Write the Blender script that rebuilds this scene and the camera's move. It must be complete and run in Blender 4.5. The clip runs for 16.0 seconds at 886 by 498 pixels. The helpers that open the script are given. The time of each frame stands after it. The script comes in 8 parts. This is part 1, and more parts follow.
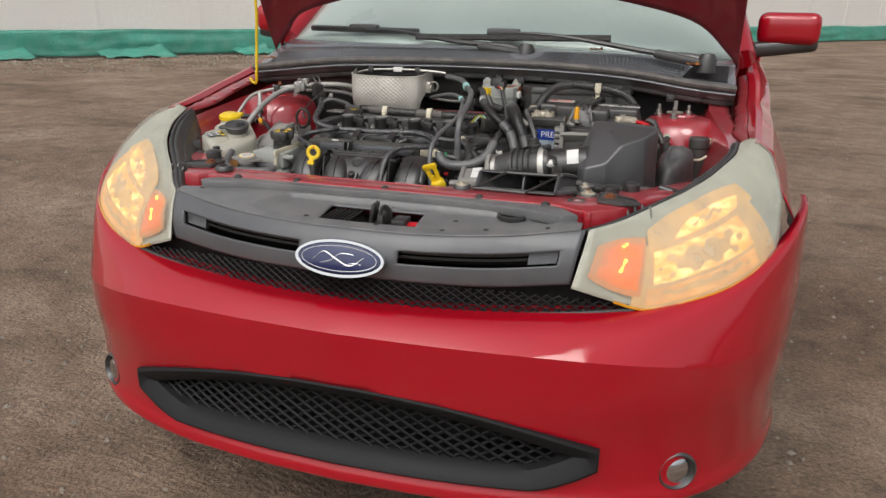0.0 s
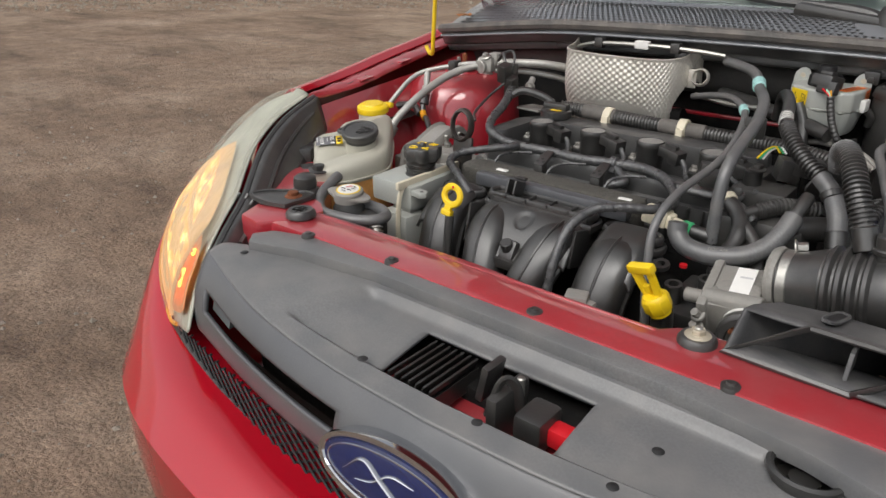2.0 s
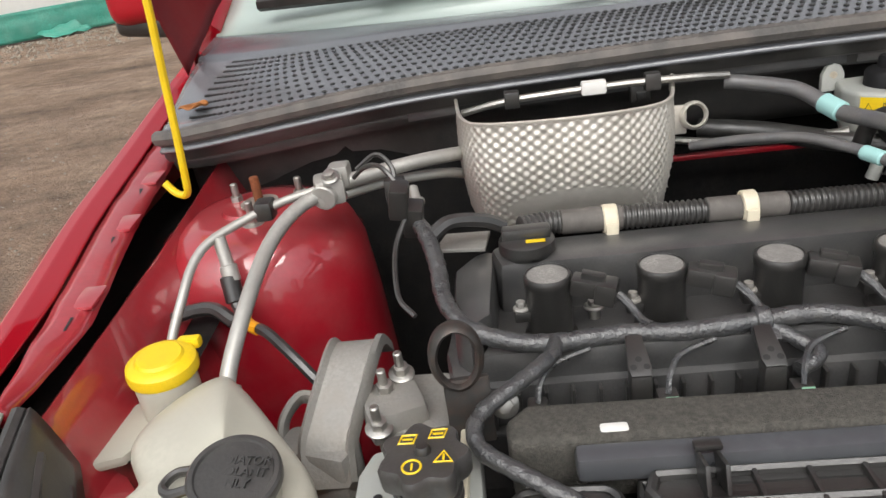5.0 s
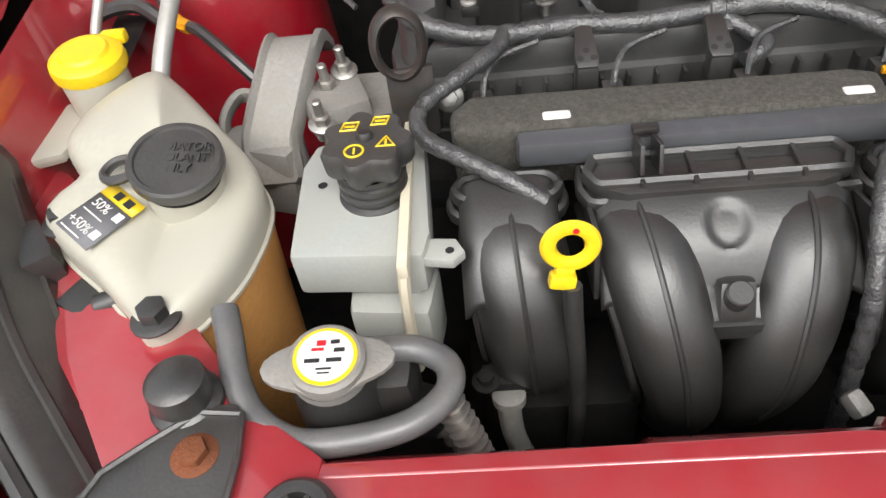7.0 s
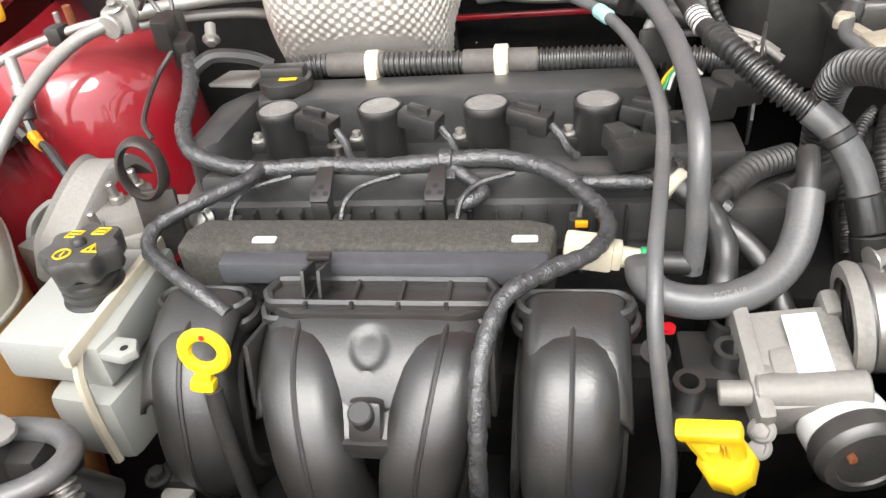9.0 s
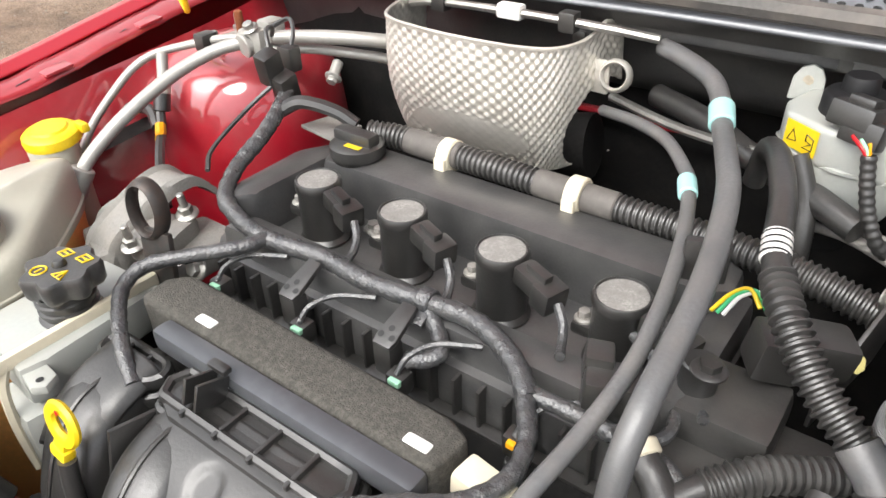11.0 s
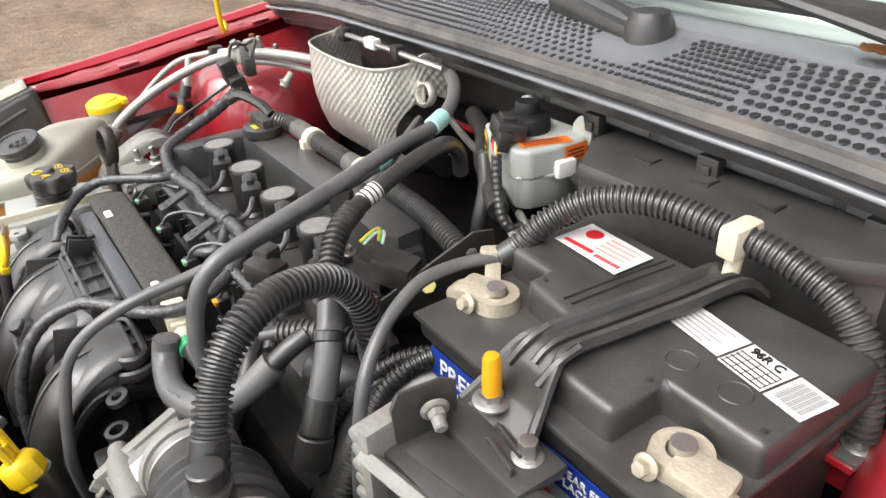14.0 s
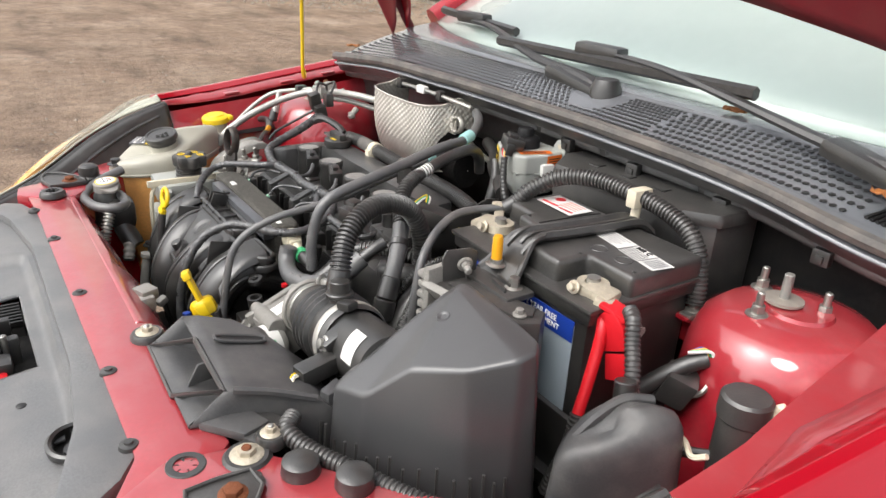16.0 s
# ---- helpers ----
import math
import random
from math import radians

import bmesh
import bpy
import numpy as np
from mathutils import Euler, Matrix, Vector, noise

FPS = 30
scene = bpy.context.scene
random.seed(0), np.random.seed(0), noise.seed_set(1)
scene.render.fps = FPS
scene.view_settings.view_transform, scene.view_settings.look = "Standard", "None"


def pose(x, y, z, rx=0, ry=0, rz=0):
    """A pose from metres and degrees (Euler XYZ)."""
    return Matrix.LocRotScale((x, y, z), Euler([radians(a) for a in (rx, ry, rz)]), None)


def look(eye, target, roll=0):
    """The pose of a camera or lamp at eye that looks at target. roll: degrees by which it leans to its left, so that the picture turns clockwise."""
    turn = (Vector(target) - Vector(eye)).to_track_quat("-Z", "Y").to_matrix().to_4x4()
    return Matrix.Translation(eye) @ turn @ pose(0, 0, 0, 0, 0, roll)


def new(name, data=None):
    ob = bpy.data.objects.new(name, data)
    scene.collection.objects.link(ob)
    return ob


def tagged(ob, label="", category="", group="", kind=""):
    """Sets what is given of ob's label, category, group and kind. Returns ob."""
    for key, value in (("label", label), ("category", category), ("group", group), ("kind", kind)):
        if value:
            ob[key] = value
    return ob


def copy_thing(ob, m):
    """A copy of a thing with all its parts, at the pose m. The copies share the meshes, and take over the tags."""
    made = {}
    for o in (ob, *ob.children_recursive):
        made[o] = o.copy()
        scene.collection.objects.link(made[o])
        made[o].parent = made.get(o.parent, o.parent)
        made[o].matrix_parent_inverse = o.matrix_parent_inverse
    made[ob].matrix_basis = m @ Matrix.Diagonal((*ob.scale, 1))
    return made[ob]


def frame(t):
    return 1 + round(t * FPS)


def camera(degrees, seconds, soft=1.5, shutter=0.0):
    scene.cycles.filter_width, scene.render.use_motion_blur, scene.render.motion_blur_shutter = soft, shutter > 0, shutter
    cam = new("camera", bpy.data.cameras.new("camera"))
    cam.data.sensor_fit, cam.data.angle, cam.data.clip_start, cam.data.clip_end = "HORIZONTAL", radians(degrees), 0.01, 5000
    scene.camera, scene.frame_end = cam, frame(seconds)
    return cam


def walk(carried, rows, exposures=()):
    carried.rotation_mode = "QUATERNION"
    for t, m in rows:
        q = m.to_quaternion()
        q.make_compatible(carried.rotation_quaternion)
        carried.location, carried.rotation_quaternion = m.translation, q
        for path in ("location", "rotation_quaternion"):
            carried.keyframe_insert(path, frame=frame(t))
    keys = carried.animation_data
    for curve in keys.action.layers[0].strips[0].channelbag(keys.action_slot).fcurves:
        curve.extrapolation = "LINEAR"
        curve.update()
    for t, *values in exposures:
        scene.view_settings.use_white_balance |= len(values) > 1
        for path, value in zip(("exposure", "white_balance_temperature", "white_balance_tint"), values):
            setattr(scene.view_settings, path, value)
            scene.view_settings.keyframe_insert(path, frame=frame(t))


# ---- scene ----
import functools

cam = camera(63.5, 16.0)
PATH = [
    (0, (0.554, -1.17, 1.134), (0.015, 0.642, 0.482), 0.8),
    (0.5, (0.548, -0.893, 1.152), (-0.113, 0.892, 0.539), 0.3),
    (1, (0.5, -0.681, 1.13), (-0.398, 0.981, 0.472), -2.3),
    (1.5, (0.485, -0.472, 1.145), (-0.617, 1.027, 0.411), 1.1),
    (2, (0.365, -0.374, 1.128), (-0.802, 1.034, 0.317), -0.0),
    (2.5, (0.153, -0.279, 1.117), (-0.917, 1.241, 0.38), -4.8),
    (3, (0.017, -0.17, 1.106), (-1.045, 1.344, 0.345), -4.3),
    (3.5, (-0.062, -0.021, 1.137), (-1.091, 1.501, 0.347), -2.6),
    (4, (-0.152, 0.036, 1.128), (-0.948, 1.707, 0.369), -4.6),
    (4.2, (-0.203, 0.066, 1.139), (-0.838, 1.803, 0.378), -5.9),
    (6.3, (-0.301, 0.088, 1.115), (-0.391, 1.685, -0.086), -9.5),
    (6.5, (-0.292, 0.083, 1.112), (-0.418, 1.606, -0.178), -9.4),
    (7, (-0.273, 0.07, 1.1), (-0.42, 1.451, -0.339), -8.4),
    (7.5, (-0.256, 0.073, 1.087), (-0.384, 1.497, -0.312), -9.6),
    (8, (-0.194, 0.074, 1.083), (-0.277, 1.478, -0.339), -8.3),
    (8.5, (-0.108, 0.056, 1.075), (-0.256, 1.528, -0.27), -8.3),
    (9, (0.002, 0.044, 1.097), (-0.323, 1.657, -0.04), -6.6),
    (9.5, (0.043, 0.067, 1.106), (-0.497, 1.712, 0.105), -7.1),
    (9.7, (0.056, 0.088, 1.106), (-0.53, 1.727, 0.12), -6.4),
    (11.8, (0.317, 0.308, 1.166), (-0.998, 1.317, 0.048), -2.2),
    (12, (0.364, 0.301, 1.169), (-1.008, 1.268, 0.081), -2.2),
    (12.5, (0.41, 0.302, 1.156), (-0.964, 1.242, 0.048), -2.7),
    (13, (0.414, 0.323, 1.161), (-0.884, 1.38, 0.067), -1.6),
    (13.5, (0.507, 0.346, 1.163), (-0.815, 1.419, 0.113), -2.6),
    (14, (0.635, 0.38, 1.174), (-0.806, 1.344, 0.178), -2.5),
    (14.5, (0.686, 0.354, 1.169), (-0.894, 1.117, 0.209), -3.9),
    (15, (0.727, 0.264, 1.172), (-0.878, 1.011, 0.242), -1.6),
    (15.5, (0.832, 0.148, 1.173), (-0.691, 1.061, 0.253), 0.3),
    (16, (0.951, 0.106, 1.207), (-0.554, 1.159, 0.414), 3.3),
]
EXPOSURES = [(0.0, 0.33), (1.0, 0.31), (2.5, 0.52), (3.5, 0.58), (6.5, 1.05), (7.5, 1.14), (8.5, 1.38), (9.0, 1.60), (12.0, 1.56), (13.5, 1.48), (15.0, 1.30), (16.0, 1.20)]
walk(cam, [(t, look(eye, target, roll)) for t, eye, target, roll in PATH], EXPOSURES)

# ---- world and light ----
world = bpy.data.worlds.new("overcast sky")
scene.world = world
world.use_nodes = True
_n, _l = world.node_tree.nodes, world.node_tree.links
_sky = _n.new("ShaderNodeTexSky")
_sky.sky_type, _sky.sun_disc = "NISHITA", False
_sky.sun_elevation, _sky.sun_rotation = radians(50), radians(200)
_sky.air_density, _sky.dust_density, _sky.ozone_density = 1.0, 4.0, 1.0
_hsv = _n.new("ShaderNodeHueSaturation")
_hsv.inputs["Saturation"].default_value = 0.22
_l.new(_sky.outputs[0], _hsv.inputs["Color"])
_l.new(_hsv.outputs[0], _n["Background"].inputs["Color"])
_n["Background"].inputs["Strength"].default_value = 0.12
_sun = bpy.data.lights.new("sun", "SUN")
_sun.energy, _sun.angle, _sun.color = 0.8, radians(25), (1.0, 0.97, 0.92)
sun = new("sun", _sun)
sun.matrix_world = look((2.0, -4.0, 6.0), (0, 0, 0))


# ---- materials ----
def mat(name, col, rough=0.5, metal=0.0, var=0.18, s0=9.0, s1=110.0, bump=0.12, dust_sheen=0.0, dust_sheen_col=(0.26, 0.23, 0.2), coat=0.0, spec=0.5, rvar=0.12, upd=0.0, trans=0.0, dist=0.002, coat_ior=1.5):
    m = bpy.data.materials.new(name)
    m.use_nodes = True
    n, l = m.node_tree.nodes, m.node_tree.links
    b = n["Principled BSDF"]
    tc = n.new("ShaderNodeTexCoord")
    geo = n.new("ShaderNodeNewGeometry")
    def noise_tex(scale, detail=5.0):
        t = n.new("ShaderNodeTexNoise")
        t.inputs["Scale"].default_value, t.inputs["Detail"].default_value = scale, detail
        l.new(geo.outputs["Position"], t.inputs["Vector"])
        return t
    def ramp(src, a, c):
        r = n.new("ShaderNodeMapRange")
        r.inputs["From Min"].default_value, r.inputs["From Max"].default_value = a, c
        l.new(src, r.inputs["Value"])
        return r.outputs["Result"]
    def mixc(f, a, c):
        x = n.new("ShaderNodeMix")
        x.data_type = "RGBA"
        for sock, v in ((x.inputs["Factor"], f), (x.inputs["A"], a), (x.inputs["B"], c)):
            if isinstance(v, (tuple, float)):
                sock.default_value = (*v, 1.0) if isinstance(v, tuple) else v
            else:
                l.new(v, sock)
        return x.outputs["Result"]
    big, fine = noise_tex(s0), noise_tex(s1, 3.0)
    lo = tuple(c * (1 - var) for c in col)
    hi = tuple(min(1.0, c * (1 + var)) for c in col)
    c = mixc(ramp(big.outputs["Fac"], 0.3, 0.7), lo, hi)
    c = mixc(ramp(fine.outputs["Fac"], 0.35, 0.65), c, tuple(v * (1 - 0.5 * var) for v in col))
    # dusty patches; upward faces get more, which also serves as painted sheen
    if dust_sheen:
        d = n.new("ShaderNodeMath")
        d.operation = "MULTIPLY"
        patch = noise_tex(s0 * 2.3, 8.0)
        l.new(ramp(patch.outputs["Fac"], 0.38, 0.72), d.inputs[0])
        d.inputs[1].default_value = dust_sheen
        fac = d.outputs[0]
        if upd:
            sep = n.new("ShaderNodeSeparateXYZ")
            l.new(geo.outputs["Normal"], sep.inputs[0])
            u = n.new("ShaderNodeMath")
            u.operation = "MULTIPLY_ADD"
            l.new(ramp(sep.outputs["Z"], 0.1, 0.95), u.inputs[0])
            u.inputs[1].default_value = upd
            l.new(fac, u.inputs[2])
            fac = u.outputs[0]
        c = mixc(fac, c, dust_sheen_col)
    l.new(c, b.inputs["Base Color"])
    r = n.new("ShaderNodeMapRange")
    r.inputs["To Min"].default_value, r.inputs["To Max"].default_value = max(0.02, rough - rvar), min(1.0, rough + rvar)
    l.new(big.outputs["Fac"], r.inputs["Value"])
    l.new(r.outputs["Result"], b.inputs["Roughness"])
    b.inputs["Metallic"].default_value = metal
    b.inputs["Specular IOR Level"].default_value = spec
    b.inputs["Coat Weight"].default_value = coat
    b.inputs["Coat Roughness"].default_value = 0.05
    b.inputs["Coat IOR"].default_value = coat_ior
    b.inputs["Transmission Weight"].default_value = trans
    if bump:
        bp = n.new("ShaderNodeBump")
        bp.inputs["Strength"].default_value, bp.inputs["Distance"].default_value = bump, dist
        l.new(fine.outputs["Fac"], bp.inputs["Height"])
        l.new(bp.outputs["Normal"], b.inputs["Normal"])
    return m


def glow(name, col, strength):
    m = bpy.data.materials.new(name)
    m.use_nodes = True
    b = m.node_tree.nodes["Principled BSDF"]
    b.inputs["Base Color"].default_value = (*col, 1)
    b.inputs["Emission Color"].default_value = (*col, 1)
    b.inputs["Emission Strength"].default_value = strength
    return m


def film_mat(name, col, rough, opacity, opacity_var=0.15, scale=14.0):
    """A clear cover with a haze: partly see-through, glossy."""
    m = mat(name, col, rough, var=0.12, bump=0.0, coat=0.6)
    n, l = m.node_tree.nodes, m.node_tree.links
    b = n["Principled BSDF"]
    t = n.new("ShaderNodeTexNoise")
    t.inputs["Scale"].default_value = scale
    g = n.new("ShaderNodeNewGeometry")
    l.new(g.outputs["Position"], t.inputs["Vector"])
    r = n.new("ShaderNodeMapRange")
    r.inputs["From Min"].default_value, r.inputs["From Max"].default_value = 0.3, 0.7
    r.inputs["To Min"].default_value, r.inputs["To Max"].default_value = opacity - opacity_var, opacity + opacity_var
    l.new(t.outputs["Fac"], r.inputs["Value"])
    l.new(r.outputs["Result"], b.inputs["Alpha"])
    return m


RED = mat("red car paint", (0.40, 0.0015, 0.012), 0.45, 0.1, var=0.06, s0=5, s1=900, bump=0.02, coat=1.0, rvar=0.05, spec=0.12, coat_ior=1.65)
# pale pink patches and upward faces: dusty film plus painted sky sheen
REDBAY = mat("red bay paint", (0.38, 0.006, 0.018), 0.42, 0.05, var=0.12, s0=14, s1=200, bump=0.04, coat=1.0, dust_sheen=0.13, dust_sheen_col=(0.42, 0.20, 0.19), rvar=0.12, upd=0.12, spec=0.5, coat_ior=1.75)
# red at under half the bay paint's strength, for underside and hinges
REDIN = mat("darker red hood underside", (0.16, 0.006, 0.012), 0.5, 0.1, var=0.12, s0=8, s1=200, bump=0.05, coat=0.2, dust_sheen=0.15, dust_sheen_col=(0.2, 0.1, 0.08))
BLACK = mat("black plastic", (0.0205, 0.020, 0.019), 0.37, var=0.35, s0=12, s1=420, bump=0.10, dust_sheen=0.12, dust_sheen_col=(0.15, 0.138, 0.125), upd=0.03, rvar=0.16, spec=1.0)
BLACKD = mat("dusty black plastic", (0.038, 0.037, 0.0355), 0.38, var=0.35, s0=16, s1=380, bump=0.12, dust_sheen=0.17, dust_sheen_col=(0.17, 0.157, 0.143), upd=0.05, spec=0.9)
# grimy metal; also the near-black filler where the bay lies in shade
DARK = mat("grimy metal and shade filler", (0.012, 0.012, 0.012), 0.7, var=0.4, s0=20, s1=200, bump=0.2, dust_sheen=0.12, dust_sheen_col=(0.07, 0.06, 0.05), spec=0.15)
FOAM = mat("dirty grey foam", (0.062, 0.058, 0.050), 0.9, var=0.4, s0=120, s1=700, bump=0.8, dust_sheen=0.35, dust_sheen_col=(0.17, 0.16, 0.135))
GREY = mat("grey grille plastic", (0.09, 0.093, 0.10), 0.34, var=0.14, s0=7, s1=500, bump=0.05, dust_sheen=0.18, dust_sheen_col=(0.2, 0.19, 0.18), coat=0.15)
COWLM = mat("grey blue cowl plastic", (0.16, 0.168, 0.182), 0.22, var=0.14, s0=6, s1=500, bump=0.05, dust_sheen=0.2, dust_sheen_col=(0.24, 0.235, 0.23), coat=0.2, spec=0.7)
COVER = mat("dusty grey panel plastic", (0.135, 0.137, 0.140), 0.33, var=0.2, s0=9, s1=400, bump=0.1, dust_sheen=0.42, dust_sheen_col=(0.25, 0.235, 0.22), upd=0.04)
RUBBER = mat("rubber hose", (0.026, 0.0255, 0.0248), 0.36, var=0.3, s0=25, s1=500, bump=0.12, dust_sheen=0.14, dust_sheen_col=(0.2, 0.185, 0.17), upd=0.03, spec=0.9)
HOSEG = mat("weathered grey hose", (0.105, 0.107, 0.110), 0.38, var=0.25, s0=22, s1=400, bump=0.12, dust_sheen=0.2, upd=0.05, spec=0.8)
TAPE = mat("wrapped harness tape", (0.046, 0.048, 0.051), 0.30, var=0.4, s0=60, s1=420, bump=0.35, dust_sheen=0.14, dist=0.004, spec=1.0)
ALU = mat("cast aluminium", (0.42, 0.41, 0.39), 0.45, 0.7, var=0.22, s0=22, s1=260, bump=0.3, dust_sheen=0.4, dust_sheen_col=(0.32, 0.29, 0.24))
CAST = mat("dull cast bracket", (0.30, 0.29, 0.27), 0.6, 0.3, var=0.18, s0=18, s1=320, bump=0.3, dust_sheen=0.35, dust_sheen_col=(0.3, 0.26, 0.22))
FOIL = mat("embossed heat shield", (0.68, 0.65, 0.59), 0.42, 0.55, var=0.14, s0=10, s1=160, bump=0.1, dust_sheen=0.3, dust_sheen_col=(0.30, 0.27, 0.22))
STEEL = mat("zinc steel", (0.44, 0.43, 0.40), 0.38, 0.85, var=0.2, s0=40, s1=300, bump=0.12, dust_sheen=0.15, dust_sheen_col=(0.25, 0.22, 0.18))
RUST = mat("rusty steel", (0.23, 0.075, 0.03), 0.75, 0.3, var=0.4, s0=60, s1=400, bump=0.4)
WHITE = mat("aged white plastic", (0.37, 0.385, 0.362), 0.42, var=0.07, s0=10, s1=300, bump=0.05, dust_sheen=0.15, dust_sheen_col=(0.45, 0.38, 0.27))
TANKW = mat("translucent white tank", (0.46, 0.445, 0.375), 0.38, var=0.10, s0=8, s1=200, bump=0.04, dust_sheen=0.12, dust_sheen_col=(0.50, 0.42, 0.28))
TANKO = mat("coolant filled tank", (0.86, 0.42, 0.13), 0.4, var=0.14, s0=9, s1=200, bump=0.04, dust_sheen=0.15, dust_sheen_col=(0.50, 0.32, 0.17))
YELLOW = mat("yellow plastic", (0.84, 0.58, 0.012), 0.38, var=0.08, s0=30, s1=400, bump=0.05, dust_sheen=0.08, dust_sheen_col=(0.4, 0.3, 0.1))
ORANGEY = mat("orange yellow plastic", (0.80, 0.36, 0.01), 0.4, var=0.06, bump=0.03)
ORANGE = mat("orange label", (0.80, 0.17, 0.02), 0.5, var=0.08, bump=0.02)
PAPER = mat("white paper label", (0.74, 0.73, 0.70), 0.5, var=0.05, s0=40, bump=0.02)
BLUE = mat("blue printed label", (0.012, 0.045, 0.30), 0.35, var=0.1, bump=0.02)
SILV = mat("silver printed label", (0.40, 0.47, 0.52), 0.4, 0.1, var=0.08, bump=0.02)
REDPL = mat("red rubber sleeve", (0.62, 0.012, 0.02), 0.42, var=0.12, s0=30, bump=0.06)
SOOT = mat("matt black plastic", (0.012, 0.012, 0.013), 0.6, var=0.2, s0=10, s1=300, bump=0.05, spec=0.3)
CHROME = mat("chrome", (0.62, 0.63, 0.65), 0.12, 1.0, var=0.03, bump=0.0, rvar=0.04)
EMBL = mat("emblem blue", (0.008, 0.016, 0.085), 0.2, 0.1, var=0.06, bump=0.0, coat=1.0, rvar=0.04)
TEAL = mat("teal tape", (0.35, 0.62, 0.60), 0.5, var=0.08, bump=0.05)
BRASS = mat("corroded terminal", (0.55, 0.49, 0.38), 0.5, 0.45, var=0.22, s0=60, s1=300, bump=0.5, dust_sheen=0.5, dust_sheen_col=(0.6, 0.55, 0.45))
CREAM = mat("cream plastic clip", (0.66, 0.60, 0.46), 0.5, var=0.1, s0=60, bump=0.06)
MINT = mat("pale green lock", (0.30, 0.58, 0.40), 0.45, var=0.1, bump=0.03)
GREEN = mat("green clip", (0.05, 0.40, 0.16), 0.45, var=0.1, bump=0.03)
# prints, and flat black patches standing for the shade inside holes
HOLEINK = mat("black print and hole shade", (0.02, 0.02, 0.02), 0.5, var=0.1, bump=0.0)
TYRE = mat("tyre rubber", (0.03, 0.029, 0.028), 0.8, var=0.3, s0=20, s1=200, bump=0.3, dust_sheen=0.5, dust_sheen_col=(0.13, 0.11, 0.09))
LEAF = mat("dead leaf", (0.36, 0.13, 0.03), 0.7, var=0.3, s0=90, bump=0.3)
HEADW = mat("headlamp bezel", (0.50, 0.50, 0.42), 0.45, 0.1, var=0.08, s0=6, bump=0.02)
LENS = film_mat("hazed lamp lens", (0.52, 0.52, 0.42), 0.20, 0.34, 0.14)
GLASS = mat("dark window glass", (0.02, 0.028, 0.026), 0.03, var=0.05, bump=0.0, coat=1.0, rvar=0.02, spec=1.0)
FOGGED = mat("fogged windscreen", (0.46, 0.56, 0.51), 0.30, var=0.06, s0=1.6, s1=40, bump=0.0, coat=1.0, rvar=0.1, dust_sheen=0.35, dust_sheen_col=(0.55, 0.64, 0.59))
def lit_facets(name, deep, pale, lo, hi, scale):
    """A reflector with the bulbs' glow put into its emission: steady, with brighter facets."""
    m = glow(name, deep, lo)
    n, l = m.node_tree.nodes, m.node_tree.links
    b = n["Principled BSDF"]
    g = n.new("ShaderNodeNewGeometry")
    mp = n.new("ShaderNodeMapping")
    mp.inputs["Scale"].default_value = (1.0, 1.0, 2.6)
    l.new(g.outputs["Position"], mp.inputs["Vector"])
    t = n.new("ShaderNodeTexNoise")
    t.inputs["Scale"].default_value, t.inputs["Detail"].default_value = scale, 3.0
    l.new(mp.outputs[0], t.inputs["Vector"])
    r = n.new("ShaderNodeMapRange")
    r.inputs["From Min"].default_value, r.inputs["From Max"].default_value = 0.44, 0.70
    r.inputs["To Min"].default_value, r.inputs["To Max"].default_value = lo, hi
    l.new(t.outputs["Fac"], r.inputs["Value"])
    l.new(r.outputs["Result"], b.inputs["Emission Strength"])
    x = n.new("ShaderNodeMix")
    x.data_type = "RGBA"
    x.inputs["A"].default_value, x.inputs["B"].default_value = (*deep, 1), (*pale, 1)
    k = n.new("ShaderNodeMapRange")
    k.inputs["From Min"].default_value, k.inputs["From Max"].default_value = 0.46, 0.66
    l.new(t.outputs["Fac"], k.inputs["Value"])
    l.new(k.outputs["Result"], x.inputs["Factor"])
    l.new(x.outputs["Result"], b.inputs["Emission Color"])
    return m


# nested glow levels imitate how the bulbs' light fades across the reflectors
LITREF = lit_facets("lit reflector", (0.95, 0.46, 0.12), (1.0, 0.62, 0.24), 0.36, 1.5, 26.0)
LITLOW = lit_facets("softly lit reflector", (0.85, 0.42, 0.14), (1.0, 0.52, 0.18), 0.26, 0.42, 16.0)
LITDIM = lit_facets("dim painted glow bowl", (0.75, 0.46, 0.20), (0.85, 0.48, 0.18), 0.12, 0.24, 10.0)
LITAMBD = lit_facets("faint amber painted glow", (0.80, 0.32, 0.12), (0.85, 0.30, 0.08), 0.05, 0.10, 14.0)
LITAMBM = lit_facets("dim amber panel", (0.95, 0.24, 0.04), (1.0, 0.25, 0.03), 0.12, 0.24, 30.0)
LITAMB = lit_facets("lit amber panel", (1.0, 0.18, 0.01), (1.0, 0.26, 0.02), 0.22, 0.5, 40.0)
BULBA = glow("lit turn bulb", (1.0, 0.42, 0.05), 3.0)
GALV = mat("wall white panel", (0.74, 0.72, 0.68), 0.55, var=0.05, s0=0.6, s1=20, bump=0.05)
TARP = mat("green tarpaulin", (0.055, 0.30, 0.22), 0.45, var=0.25, s0=2.0, s1=30, bump=0.3, dust_sheen=0.2, dust_sheen_col=(0.3, 0.4, 0.34), dist=0.03)


